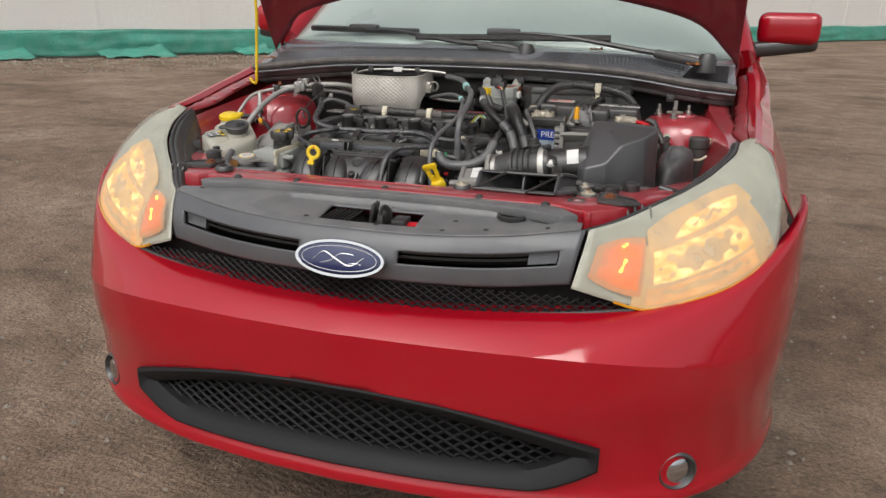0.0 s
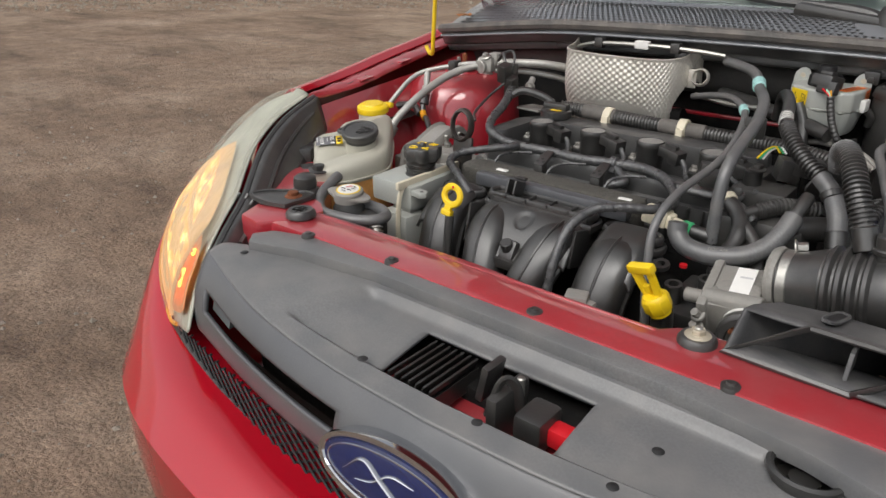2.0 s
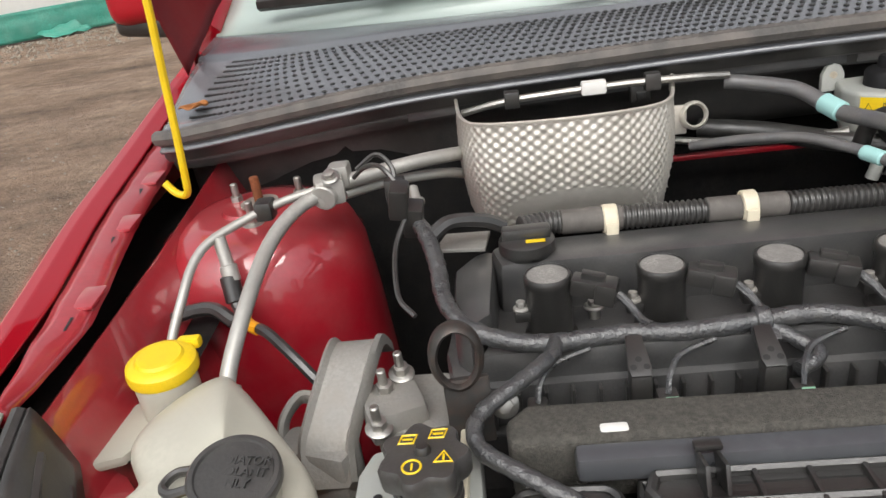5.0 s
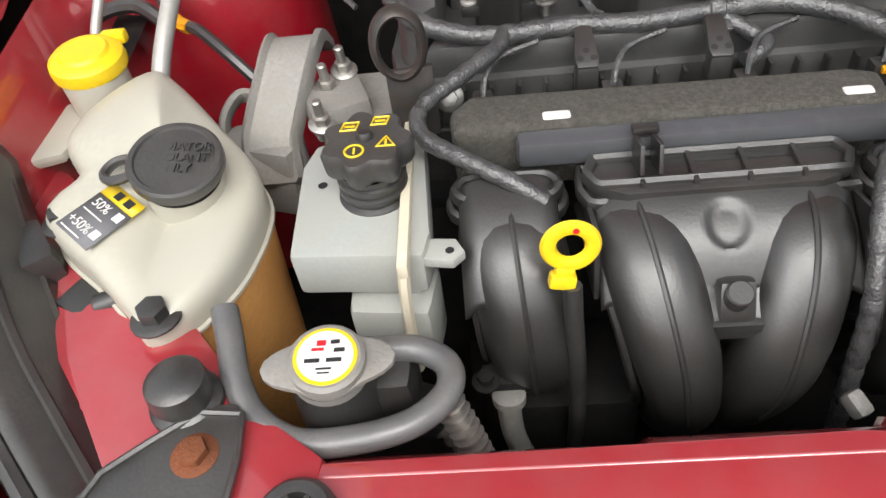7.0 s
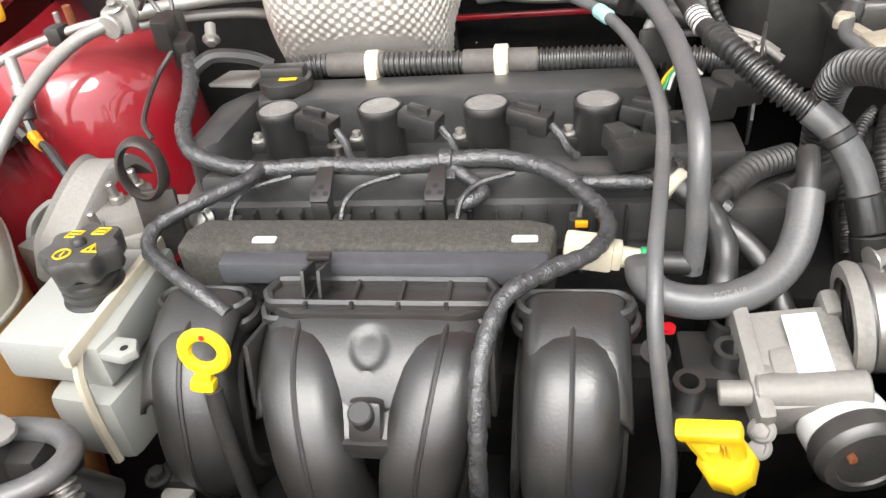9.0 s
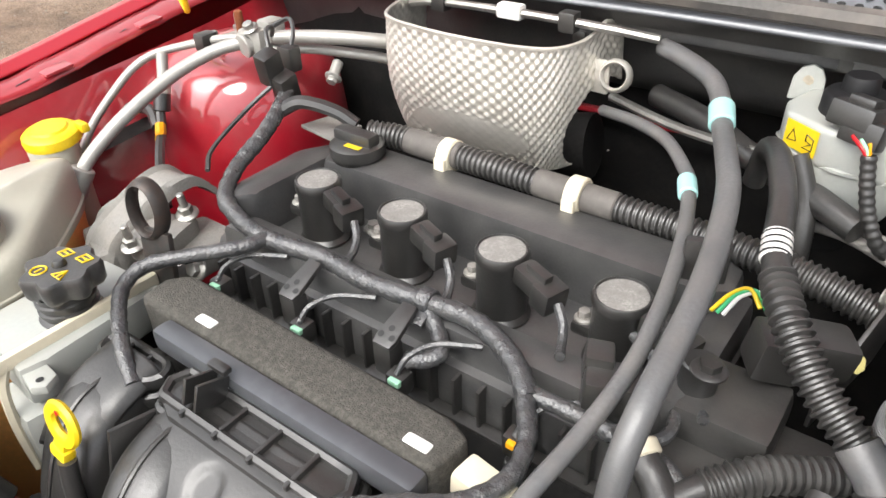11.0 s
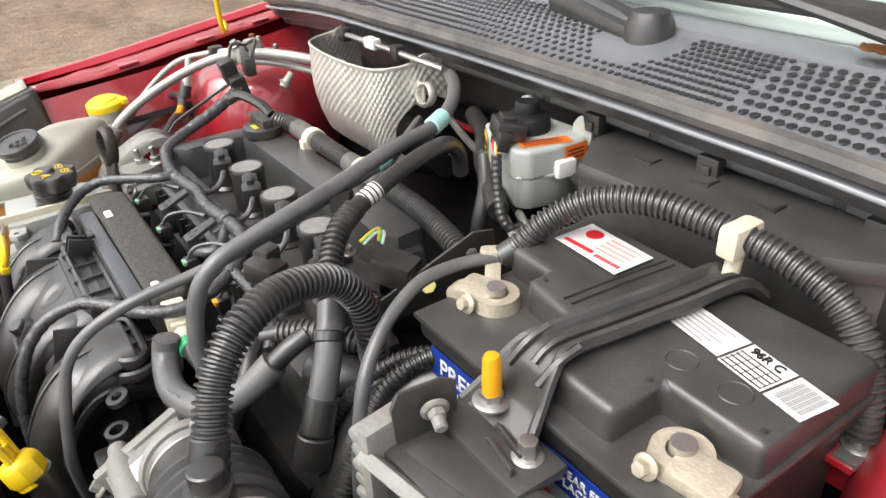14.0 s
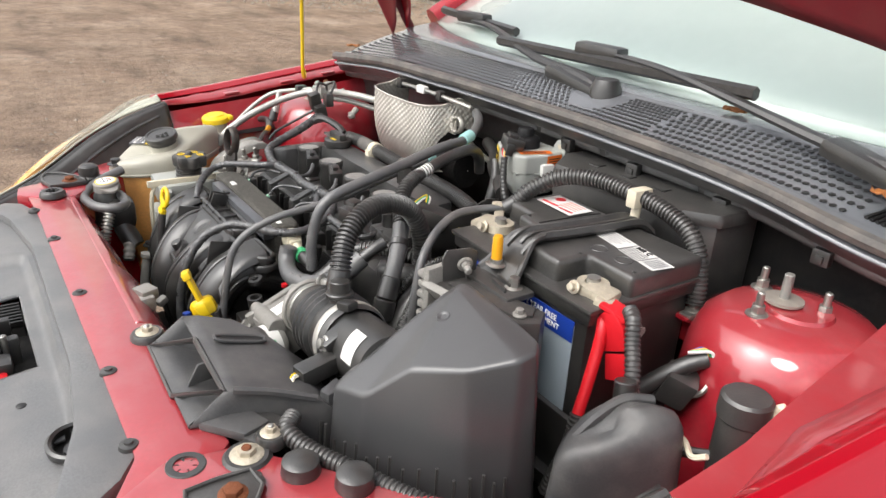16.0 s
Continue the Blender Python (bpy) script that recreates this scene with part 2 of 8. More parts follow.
# ---- mesh helpers ----
class G:
    """A growing mesh."""
    def __init__(self):
        self.v, self.f = [], []

    def add(self, vs, fs, m=None):
        o = len(self.v)
        self.v += [tuple(m @ Vector(p)) if m is not None else tuple(p) for p in vs]
        self.f += [[i + o for i in f] for f in fs]
        return self

    def bm(self, bm, m=None):
        bm.verts.index_update()
        self.add([v.co.copy() for v in bm.verts], [[v.index for v in f.verts] for f in bm.faces], m)
        bm.free()
        return self

    def box(self, c, s, b=0.003, rot=(0, 0, 0), seg=2, taper=1.0):
        bm = bmesh.new()
        bmesh.ops.create_cube(bm, size=1.0)
        for v in bm.verts:
            k = taper if v.co.z > 0 else 1.0
            v.co = Vector((v.co.x * s[0] * k, v.co.y * s[1] * k, v.co.z * s[2]))
        if b:
            bmesh.ops.bevel(bm, geom=bm.edges[:], offset=min(b, 0.45 * min(s)), segments=seg, affect="EDGES", profile=0.6)
        return self.bm(bm, pose(*c, *rot))

    def prism(self, poly, z0, z1, b=0.003, m=None, seg=2, shrink=None):
        """A polygon raised from z0 to z1; shrink draws the top in towards its middle."""
        bm = bmesh.new()
        cx, cy = sum(p[0] for p in poly) / len(poly), sum(p[1] for p in poly) / len(poly)
        k = 1.0 if shrink is None else shrink
        lo = [bm.verts.new((x, y, z0)) for x, y in poly]
        hi = [bm.verts.new((cx + (x - cx) * k, cy + (y - cy) * k, z1)) for x, y in poly]
        n = len(poly)
        bm.faces.new(hi)
        bm.faces.new(lo[::-1])
        for i in range(n):
            bm.faces.new((lo[i], lo[(i + 1) % n], hi[(i + 1) % n], hi[i]))
        bmesh.ops.recalc_face_normals(bm, faces=bm.faces[:])
        if b:
            bmesh.ops.bevel(bm, geom=bm.edges[:], offset=b, segments=seg, affect="EDGES", profile=0.6, clamp_overlap=True)
        return self.bm(bm, m)

    def lathe(self, prof, at, axis=(0, 0, 1), n=24, ang=None):
        q = Vector((0, 0, 1)).rotation_difference(Vector(axis)).to_matrix().to_4x4()
        m = Matrix.Translation(at) @ q
        vs, fs, rings = [], [], []
        for r, h in prof:
            if r < 1e-6:
                rings.append([len(vs)] * n)
                vs.append((0, 0, h))
            else:
                rings.append(list(range(len(vs), len(vs) + n)))
                vs += [(r * math.cos(2 * math.pi * i / n), r * math.sin(2 * math.pi * i / n), h) for i in range(n)]
        for a, b in zip(rings, rings[1:]):
            for i in range(n):
                j = (i + 1) % n
                f = []
                for k in (a[i], a[j], b[j], b[i]):
                    if k not in f:
                        f.append(k)
                if len(f) > 2:
                    fs.append(f)
        return self.add(vs, fs, m)

    def cyl(self, p0, p1, r, r1=None, n=20, c=0.0012):
        d = Vector(p1) - Vector(p0)
        h, r1 = d.length, r if r1 is None else r1
        c = min(c, 0.3 * r, 0.3 * h)
        return self.lathe([(0, 0), (r - c, 0), (r, c), (r1, h - c), (max(r1 - c, 0), h), (0, h)], p0, d, n)

    def tube(self, pts, r, n=12, pitch=0.0, depth=0.0, closed=False, res=10, flat=1.0, ends=True, seed=0.0, wob=0.0):
        """A hose along the points; pitch and depth give it corrugations."""
        P = smooth_path(pts, closed, res)
        P = even(P, pitch / 4 if pitch else None, closed)
        m = len(P)
        T = [(P[(i + 1) % m if closed else min(i + 1, m - 1)] - P[(i - 1) if closed else max(i - 1, 0)]).normalized() for i in range(m)]
        up = Vector((0, 0, 1)) if abs(T[0].z) < 0.9 else Vector((1, 0, 0))
        N = (up - T[0] * up.dot(T[0])).normalized()
        vs, fs = [], []
        for i in range(m):
            N = (N - T[i] * N.dot(T[i])).normalized()
            B = T[i].cross(N)
            rr = r(i / max(1, m - 1)) if callable(r) else r
            if pitch:
                rr += depth * (0.5 if i % 4 in (1, 2) else -0.5)
            if wob:
                rr *= 1 + wob * noise.noise(P[i] * 90 + Vector((seed, 0, 0)))
            for k in range(n):
                a = 2 * math.pi * k / n
                vs.append(P[i] + N * (rr * flat * math.cos(a)) + B * (rr * math.sin(a)))
        for i in range(m if closed else m - 1):
            j = (i + 1) % m
            for k in range(n):
                fs.append([i * n + k, i * n + (k + 1) % n, j * n + (k + 1) % n, j * n + k])
        if ends and not closed:
            fs.append(list(range(n))[::-1])
            fs.append([(m - 1) * n + k for k in range(n)])
        return self.add(vs, fs)

    def loft(self, rings, caps=True):
        n = len(rings[0])
        vs = [p for r in rings for p in r]
        fs = [[i * n + k, i * n + (k + 1) % n, (i + 1) * n + (k + 1) % n, (i + 1) * n + k] for i in range(len(rings) - 1) for k in range(n)]
        if caps:
            fs += [list(range(n))[::-1], [(len(rings) - 1) * n + k for k in range(n)]]
        return self.add(vs, fs)

    def grid(self, fn, nu, nv, keep=None):
        vs = [fn(i / nu, j / nv) for i in range(nu + 1) for j in range(nv + 1)]
        fs = []
        for i in range(nu):
            for j in range(nv):
                if keep is None or keep((i + 0.5) / nu, (j + 0.5) / nv):
                    a = i * (nv + 1) + j
                    fs.append([a, a + nv + 1, a + nv + 2, a + 1])
        return self.add(vs, fs)

    def bolt(self, at, r=0.008, axis=(0, 0, 1), washer=1.6, h=0.006):
        q = Matrix.Translation(at) @ Vector((0, 0, 1)).rotation_difference(Vector(axis)).to_matrix().to_4x4()
        g = G().lathe([(0, 0), (r * washer, 0), (r * washer, 0.0015), (r * washer * 0.8, 0.003), (0, 0.003)], (0, 0, 0), n=20)
        g.prism([(r * math.cos(math.pi * i / 3), r * math.sin(math.pi * i / 3)) for i in range(6)], 0.002, 0.002 + h, 0.0008)
        return self.add(g.v, g.f, q)


def smooth_path(pts, closed, res):
    P = [Vector(p) for p in pts]
    if len(P) == 2:
        return [P[0].lerp(P[1], i / res) for i in range(res + 1)]
    out = []
    n = len(P)
    for i in range(n if closed else n - 1):
        p1, p2 = P[i], P[(i + 1) % n]
        p0 = P[i - 1] if closed or i else p1 * 2 - p2
        p3 = P[(i + 2) % n] if closed or i + 2 < n else p2 * 2 - p1
        for k in range(res):
            t = k / res
            out.append(0.5 * (2 * p1 + (p2 - p0) * t + (2 * p0 - 5 * p1 + 4 * p2 - p3) * t * t + (3 * p1 - p0 - 3 * p2 + p3) * t ** 3))
    if not closed:
        out.append(P[-1])
    return out


def even(P, step, closed):
    Q = P + [P[0]] if closed else P
    L = [0.0]
    for a, b in zip(Q, Q[1:]):
        L.append(L[-1] + (b - a).length)
    n = max(4, int(L[-1] / step)) if step else len(Q) - 1
    out, k = [], 0
    for i in range(n if closed else n + 1):
        s = L[-1] * i / n
        while k < len(L) - 2 and L[k + 1] < s:
            k += 1
        d = L[k + 1] - L[k]
        out.append(Q[k].lerp(Q[k + 1], (s - L[k]) / d if d > 1e-9 else 0))
    return out


@functools.lru_cache(maxsize=4096)
def smooth_line(pts):
    return smooth_path(pts, False, 12)


def curve_at(pts, u):
    """The point at u (0 to 1) of a smooth line through the points."""
    P = smooth_line(tuple(tuple(p) for p in pts))
    s = u * (len(P) - 1)
    i = min(int(s), len(P) - 2)
    return P[i].lerp(P[i + 1], s - i)


def mesh_of(name, g, m, angle=38):
    me = bpy.data.meshes.new(name)
    me.from_pydata(g.v, [], g.f)
    me.validate()
    bm = bmesh.new()
    bm.from_mesh(me)
    bmesh.ops.recalc_face_normals(bm, faces=bm.faces[:])
    bm.to_mesh(me)
    bm.free()
    me.materials.append(m)
    me.shade_smooth()
    me.set_sharp_from_angle(angle=radians(angle))
    return me


def part(name, g, m, parent=None, label="", solid=0.0, angle=38, offset=-1.0):
    ob = new(name, mesh_of(name, g, m, angle))
    if parent is not None:
        ob.parent = parent
        if parent.type == "EMPTY":
            ob.matrix_parent_inverse = Matrix.Translation(-parent.location)
    if label:
        tagged(ob, label)
    if solid:
        s = ob.modifiers.new("thickness", "SOLIDIFY")
        s.thickness, s.offset = solid, offset
    return ob


def thing(name, at, label, category, group=""):
    ob = new(name)
    ob.location = at
    ob.empty_display_size = 0.02
    return tagged(ob, label, category, group)


def nudge(ob, x, y, z, k=1.0):
    """Shift a finished thing with all its parts, and scale it about its base."""
    ob.location += Vector((x, y, z))
    ob.scale = (k, k, k)


def single(name, g, m, label, category, group="", kind="", solid=0.0, angle=38):
    return tagged(part(name, g, m, None, "", solid, angle), label, category, group, kind)


def letters(name, body, size, m, material, parent, depth=0.0006, label=""):
    cu = bpy.data.curves.new(name, "FONT")
    cu.body, cu.size, cu.extrude, cu.align_x, cu.align_y, cu.space_line = body, size, depth, "CENTER", "CENTER", 0.95
    tmp = bpy.data.objects.new(name, cu)
    scene.collection.objects.link(tmp)
    me = bpy.data.meshes.new_from_object(tmp.evaluated_get(bpy.context.evaluated_depsgraph_get()))
    bpy.data.objects.remove(tmp)
    me.transform(m)
    me.materials.clear()
    me.materials.append(material)
    ob = new(name, me)
    ob.parent = parent
    if parent.type == "EMPTY":
        ob.matrix_parent_inverse = Matrix.Translation(-parent.location)
    if label:
        tagged(ob, label)
    return ob


def frame_on(at, right, up):
    """A pose whose x runs along right and whose y runs along up."""
    x = Vector(right).normalized()
    z = x.cross(Vector(up)).normalized()
    y = z.cross(x)
    m = Matrix((x, y, z)).transposed().to_4x4()
    m.translation = Vector(at)
    return m


def flat_on(m, x0, y0, x1, y1, z=0.0):
    return G().add([m @ Vector(p) for p in ((x0, y0, z), (x1, y0, z), (x1, y1, z), (x0, y1, z))], [[0, 1, 2, 3]])


CX = 0.017


# ---- ground, wall ----
def dirt_material():
    m = bpy.data.materials.new("packed dirt")
    m.use_nodes = True
    n, l = m.node_tree.nodes, m.node_tree.links
    b = n["Principled BSDF"]
    g = n.new("ShaderNodeNewGeometry")
    def tex(scale, detail, stretch=None):
        t = n.new("ShaderNodeTexNoise")
        t.inputs["Scale"].default_value, t.inputs["Detail"].default_value, t.inputs["Roughness"].default_value = scale, detail, 0.62
        if stretch:
            mp = n.new("ShaderNodeMapping")
            mp.inputs["Scale"].default_value, mp.inputs["Rotation"].default_value = stretch, (0, 0, radians(48))
            l.new(g.outputs["Position"], mp.inputs["Vector"])
            l.new(mp.outputs[0], t.inputs["Vector"])
        else:
            l.new(g.outputs["Position"], t.inputs["Vector"])
        return t.outputs["Fac"]
    def ramp(src, stops):
        r = n.new("ShaderNodeValToRGB")
        r.color_ramp.elements[0].position, r.color_ramp.elements[0].color = stops[0][0], (*stops[0][1], 1)
        r.color_ramp.elements[1].position, r.color_ramp.elements[1].color = stops[-1][0], (*stops[-1][1], 1)
        for p, c in stops[1:-1]:
            e = r.color_ramp.elements.new(p)
            e.color = (*c, 1)
        l.new(src, r.inputs["Fac"])
        return r.outputs["Color"]
    def mix(f, a, c, mode="MIX"):
        x = n.new("ShaderNodeMix")
        x.data_type, x.blend_type = "RGBA", mode
        if isinstance(f, float):
            x.inputs["Factor"].default_value = f
        else:
            l.new(f, x.inputs["Factor"])
        l.new(a, x.inputs["A"])
        l.new(c, x.inputs["B"])
        return x.outputs["Result"]
    base = ramp(tex(0.9, 14), [(0.32, (0.175, 0.116, 0.078)), (0.47, (0.258, 0.182, 0.128)), (0.58, (0.315, 0.230, 0.168)), (0.72, (0.405, 0.315, 0.240))])
    clods = ramp(tex(7.5, 12), [(0.30, (0.66, 0.64, 0.62)), (0.5, (0.97, 0.96, 0.95)), (0.72, (1.22, 1.21, 1.19))])
    grit = ramp(tex(75, 6), [(0.30, (0.62, 0.61, 0.60)), (0.5, (0.98, 0.97, 0.96)), (0.70, (1.36, 1.35, 1.33))])
    tracks = ramp(tex(1.3, 13, (0.55, 1.7, 1.0)), [(0.34, (0.58, 0.55, 0.52)), (0.45, (0.93, 0.92, 0.91)), (0.66, (1.15, 1.14, 1.12))])
    pv = n.new("ShaderNodeTexVoronoi")
    pv.inputs["Scale"].default_value = 38.0
    l.new(g.outputs["Position"], pv.inputs["Vector"])
    pebble = ramp(pv.outputs["Distance"], [(0.05, (1.7, 1.65, 1.55)), (0.16, (1.0, 1.0, 1.0))])
    c = mix(1.0, base, grit, "MULTIPLY")
    c = mix(1.0, c, clods, "MULTIPLY")
    c = mix(1.0, c, tracks, "MULTIPLY")
    c = mix(0.55, c, pebble, "MULTIPLY")
    l.new(c, b.inputs["Base Color"])
    b.inputs["Roughness"].default_value = 0.85
    add = n.new("ShaderNodeMath")
    add.operation = "MULTIPLY_ADD"
    l.new(tex(9, 8), add.inputs[0])
    add.inputs[1].default_value = 2.0
    l.new(tex(70, 5), add.inputs[2])
    bp = n.new("ShaderNodeBump")
    bp.inputs["Strength"].default_value, bp.inputs["Distance"].default_value = 0.9, 0.03
    l.new(add.outputs[0], bp.inputs["Height"])
    l.new(bp.outputs[0], b.inputs["Normal"])
    return m


def ground_z(x, y):
    r = math.hypot(x, y)
    a = 0.012 * noise.noise(Vector((x * 0.9, y * 0.9, 0))) + 0.010 * noise.noise(Vector((x * 3.1, y * 3.1, 4))) + 0.006 * noise.noise(Vector((x * 9, y * 9, 9)))
    return (a - 0.012) * min(1.0, 25 / (r + 1))


def ground_point(u, v):
    s, t = 2 * u - 1, 2 * v - 1
    x, y = 9 * s + 590 * s ** 5, 9 * t + 590 * t ** 5
    return (x, y, ground_z(x, y))


DIRT = dirt_material()
single("ground", G().grid(ground_point, 260, 260), DIRT, "bare brown packed dirt yard with tyre marks", "ground", kind="structure", angle=180)

WALL_A, WALL_DIR = Vector((-10.4, 11.2, 0)), Vector((0.70, 0.71, 0)).normalized()
WALL_N = Vector((WALL_DIR.y, -WALL_DIR.x, 0))


def wall_at(s, h, out=0.0):
    return WALL_A + WALL_DIR * s + WALL_N * out + Vector((0, 0, h))


wg = G()
wg.loft([[wall_at(s, 0.2, 0), wall_at(s, 7, 0), wall_at(s, 7, -0.3), wall_at(s, 0.2, -0.3)] for s in (-45, -20, 0, 20, 45, 75)])
wall = single("wall_white", wg, GALV, "long plain white panelled building wall", "wall", kind="structure")
wp = G()
for k in range(-20, 36):
    wp.loft([[wall_at(k * 2.0 + d, h, 0.012) for d, h in ((-0.02, 0.4), (0.02, 0.4), (0.02, 7.0), (-0.02, 7.0))],
             [wall_at(k * 2.0 + d, h, 0.0) for d, h in ((-0.02, 0.4), (0.02, 0.4), (0.02, 7.0), (-0.02, 7.0))]])
part("panel_seam", wp, GALV, wall)


def tarp_pt(u, v):
    s = -45 + 120 * u
    h = 0.50 * v + 0.02
    w = 0.05 * noise.noise(Vector((s * 1.3, v * 3, 1))) + 0.03 * noise.noise(Vector((s * 4.1, v * 5, 2)))
    if v > 0.98:
        w *= 0.2
    return wall_at(s, h + 0.03 * noise.noise(Vector((s * 0.7, 0, 3))) * v, 0.10 + w - 0.04 * v)


single("tarpaulin", G().grid(tarp_pt, 700, 8), TARP, "crumpled green tarpaulin skirt along the wall base", "tarpaulin", solid=0.004, angle=60)


def scrap_pt(s0, w, d, seed):
    def fn(u, v):
        p = wall_at(s0 + w * (u - 0.5) + 0.2 * v, 0.02, 0.2 + d * v)
        k = 0.10 * abs(noise.noise(Vector((u * 2.5 + seed, v * 2, 0)))) + 0.20 * (1 - v) * (0.4 + 0.6 * u)
        return (p.x, p.y, k + 0.01)
    return fn


for s0, w, d, seed in ((0.5, 1.3, 0.55, 1.0), (2.9, 0.7, 0.3, 3.0), (-1.8, 0.9, 0.35, 6.0)):
    single("tarpaulin_scrap", G().grid(scrap_pt(s0, w, d, seed), 14, 8), TARP, "torn green tarpaulin flap lying on the dirt", "tarpaulin", group="torn tarpaulin flaps", solid=0.004, angle=60)

rng = random.Random(5)


def stone(g, x, y, r):
    z = ground_z(x, y)
    vs = [Vector(v) for v in ((1, 0, 0), (-1, 0, 0), (0, 1, 0), (0, -1, 0), (0, 0, 0.8), (0, 0, -0.5))]
    a = rng.random() * 6.28
    vs = [Vector((v.x * math.cos(a) - v.y * math.sin(a), v.x * math.sin(a) + v.y * math.cos(a), v.z)) * r * (0.7 + 0.6 * rng.random()) + Vector((x, y, z + r * 0.2)) for v in vs]
    g.add(vs, [[0, 2, 4], [2, 1, 4], [1, 3, 4], [3, 0, 4], [2, 0, 5], [1, 2, 5], [3, 1, 5], [0, 3, 5]])


gs = G()
for k in range(5200):
    s, o = rng.uniform(-16, 14), 0.25 + 3.4 * rng.random() ** 1.6
    p = wall_at(s, 0, o)
    stone(gs, p.x, p.y, 0.012 + 0.03 * rng.random() ** 2)
for k in range(5200):
    x, y = -0.8 - 6.2 * rng.random() ** 1.5, rng.uniform(-2, 6)
    stone(gs, x, y, 0.003 + 0.011 * rng.random() ** 4)
for k in range(2400):
    x, y = 0.95 + 3.0 * rng.random() ** 1.4, rng.uniform(-0.5, 8)
    stone(gs, x, y, 0.003 + 0.011 * rng.random() ** 4)
for k in range(700):
    x, y = rng.uniform(-1.2, 1.2), rng.uniform(-1.0, 0.1)
    stone(gs, x, y, 0.003 + 0.006 * rng.random() ** 2)
STONE = mat("pale gravel", (0.30, 0.26, 0.21), 0.85, var=0.4, s0=3, s1=90, bump=0.3)
single("gravel", gs, STONE, "loose pale gravel scattered over the dirt", "gravel", kind="stuff", angle=20)


# ---- car body ----
car = thing("car", (CX, 0.9, 0), "red compact car with open bonnet and lit headlamps on dirt", "car")


def half(pts, s):
    """A point of a line that is the same on both sides of the car; s from -1 to 1."""
    p = curve_at(pts, abs(s))
    return Vector((CX + math.copysign(p.x, s), p.y, p.z))


TOP = [(0, -0.012, 0.587), (0.20, 0.0, 0.589), (0.40, 0.042, 0.598), (0.55, 0.082, 0.608), (0.66, 0.135, 0.630), (0.745, 0.205, 0.662), (0.81, 0.30, 0.705), (0.845, 0.40, 0.735), (0.855, 0.47, 0.745)]
CREASE = [(0, -0.09, 0.558), (0.20, -0.08, 0.557), (0.40, -0.052, 0.552), (0.55, -0.002, 0.538), (0.66, 0.065, 0.523), (0.745, 0.150, 0.515), (0.81, 0.26, 0.520), (0.85, 0.38, 0.535), (0.862, 0.47, 0.545)]
PLAN = [(0, -0.092, 0), (0.20, -0.083, 0), (0.40, -0.054, 0), (0.55, -0.004, 0), (0.66, 0.062, 0), (0.745, 0.148, 0), (0.81, 0.258, 0), (0.85, 0.38, 0), (0.866, 0.47, 0)]
LOW = [(0.45, 0.004), (0.36, 0.016), (0.285, 0.016), (0.25, 0.006), (0.235, 0.012), (0.205, 0.06)]


def bumper_pt(s, v):
    rows = [half(TOP, s) + Vector((0, 0.05, 0.0)), half(TOP, s), half(TOP, s).lerp(half(CREASE, s), 0.45) + Vector((0, -0.004, 0.012)), half(CREASE, s)]
    p = half(PLAN, s)
    side = max(0.0, abs(s) - 0.55) / 0.45
    for z, dy in LOW:
        q = Vector((p.x - math.copysign(dy * 0.8 * side, s), p.y + dy * (1 - 0.6 * side), z))
        if side > 0:
            q.z = max(q.z, 0.2 + 0.03 * side)
        rows.append(q)
    k = v * (len(rows) - 1)
    i = min(int(k), len(rows) - 2)
    t = k - i
    a, b = rows[max(i - 1, 0 if i < 3 else 3)], rows[min(i + 2, 3 if i < 3 else len(rows) - 1)]
    p1, p2 = rows[i], rows[i + 1]
    return 0.5 * (2 * p1 + (p2 - a) * t + (2 * a - 5 * p1 + 4 * p2 - b) * t * t + (3 * p1 - a - 3 * p2 + b) * t ** 3)


def mouth(x, z, grow=0.0):
    """Whether a place lies in the lower opening of the bumper."""
    a = abs(x - CX) / (0.492 + grow)
    if a >= 1:
        return False
    return z < 0.446 - 0.085 * a ** 2.2 + grow and z > 0.284 + 0.045 * max(0, (a - 0.76) / 0.24) ** 1.5 - grow


def bumper_keep(u, v):
    p = bumper_pt(2 * u - 1, v)
    return (not mouth(p.x, p.z) or v < 0.3) and math.hypot(p.y - 0.80, p.z - 0.315) > 0.368


bumper = part("bumper", G().grid(lambda u, v: bumper_pt(2 * u - 1, v), 220, 72, bumper_keep), RED, car, "glossy red front bumper", solid=0.004, angle=24)


def plan_y(x):
    lo, hi = 0.0, 1.0
    for _ in range(30):
        m = (lo + hi) / 2
        if curve_at(PLAN, m).x < abs(x - CX):
            lo = m
        else:
            hi = m
    return curve_at(PLAN, lo).y


def mouth_outline(n, grow, back):
    out = []
    for k in range(n):
        a = -1 + 2 * k / (n - 1)
        x = CX + a * (0.492 + grow)
        out.append(Vector((x, plan_y(x) + back, 0.446 - 0.085 * abs(a) ** 2.2 + grow)))
    for k in range(n):
        a = 1 - 2 * k / (n - 1)
        x = CX + a * (0.492 + grow)
        out.append(Vector((x, plan_y(x) + back, 0.284 + 0.045 * max(0, (abs(a) - 0.76) / 0.24) ** 1.5 - grow)))
    return out


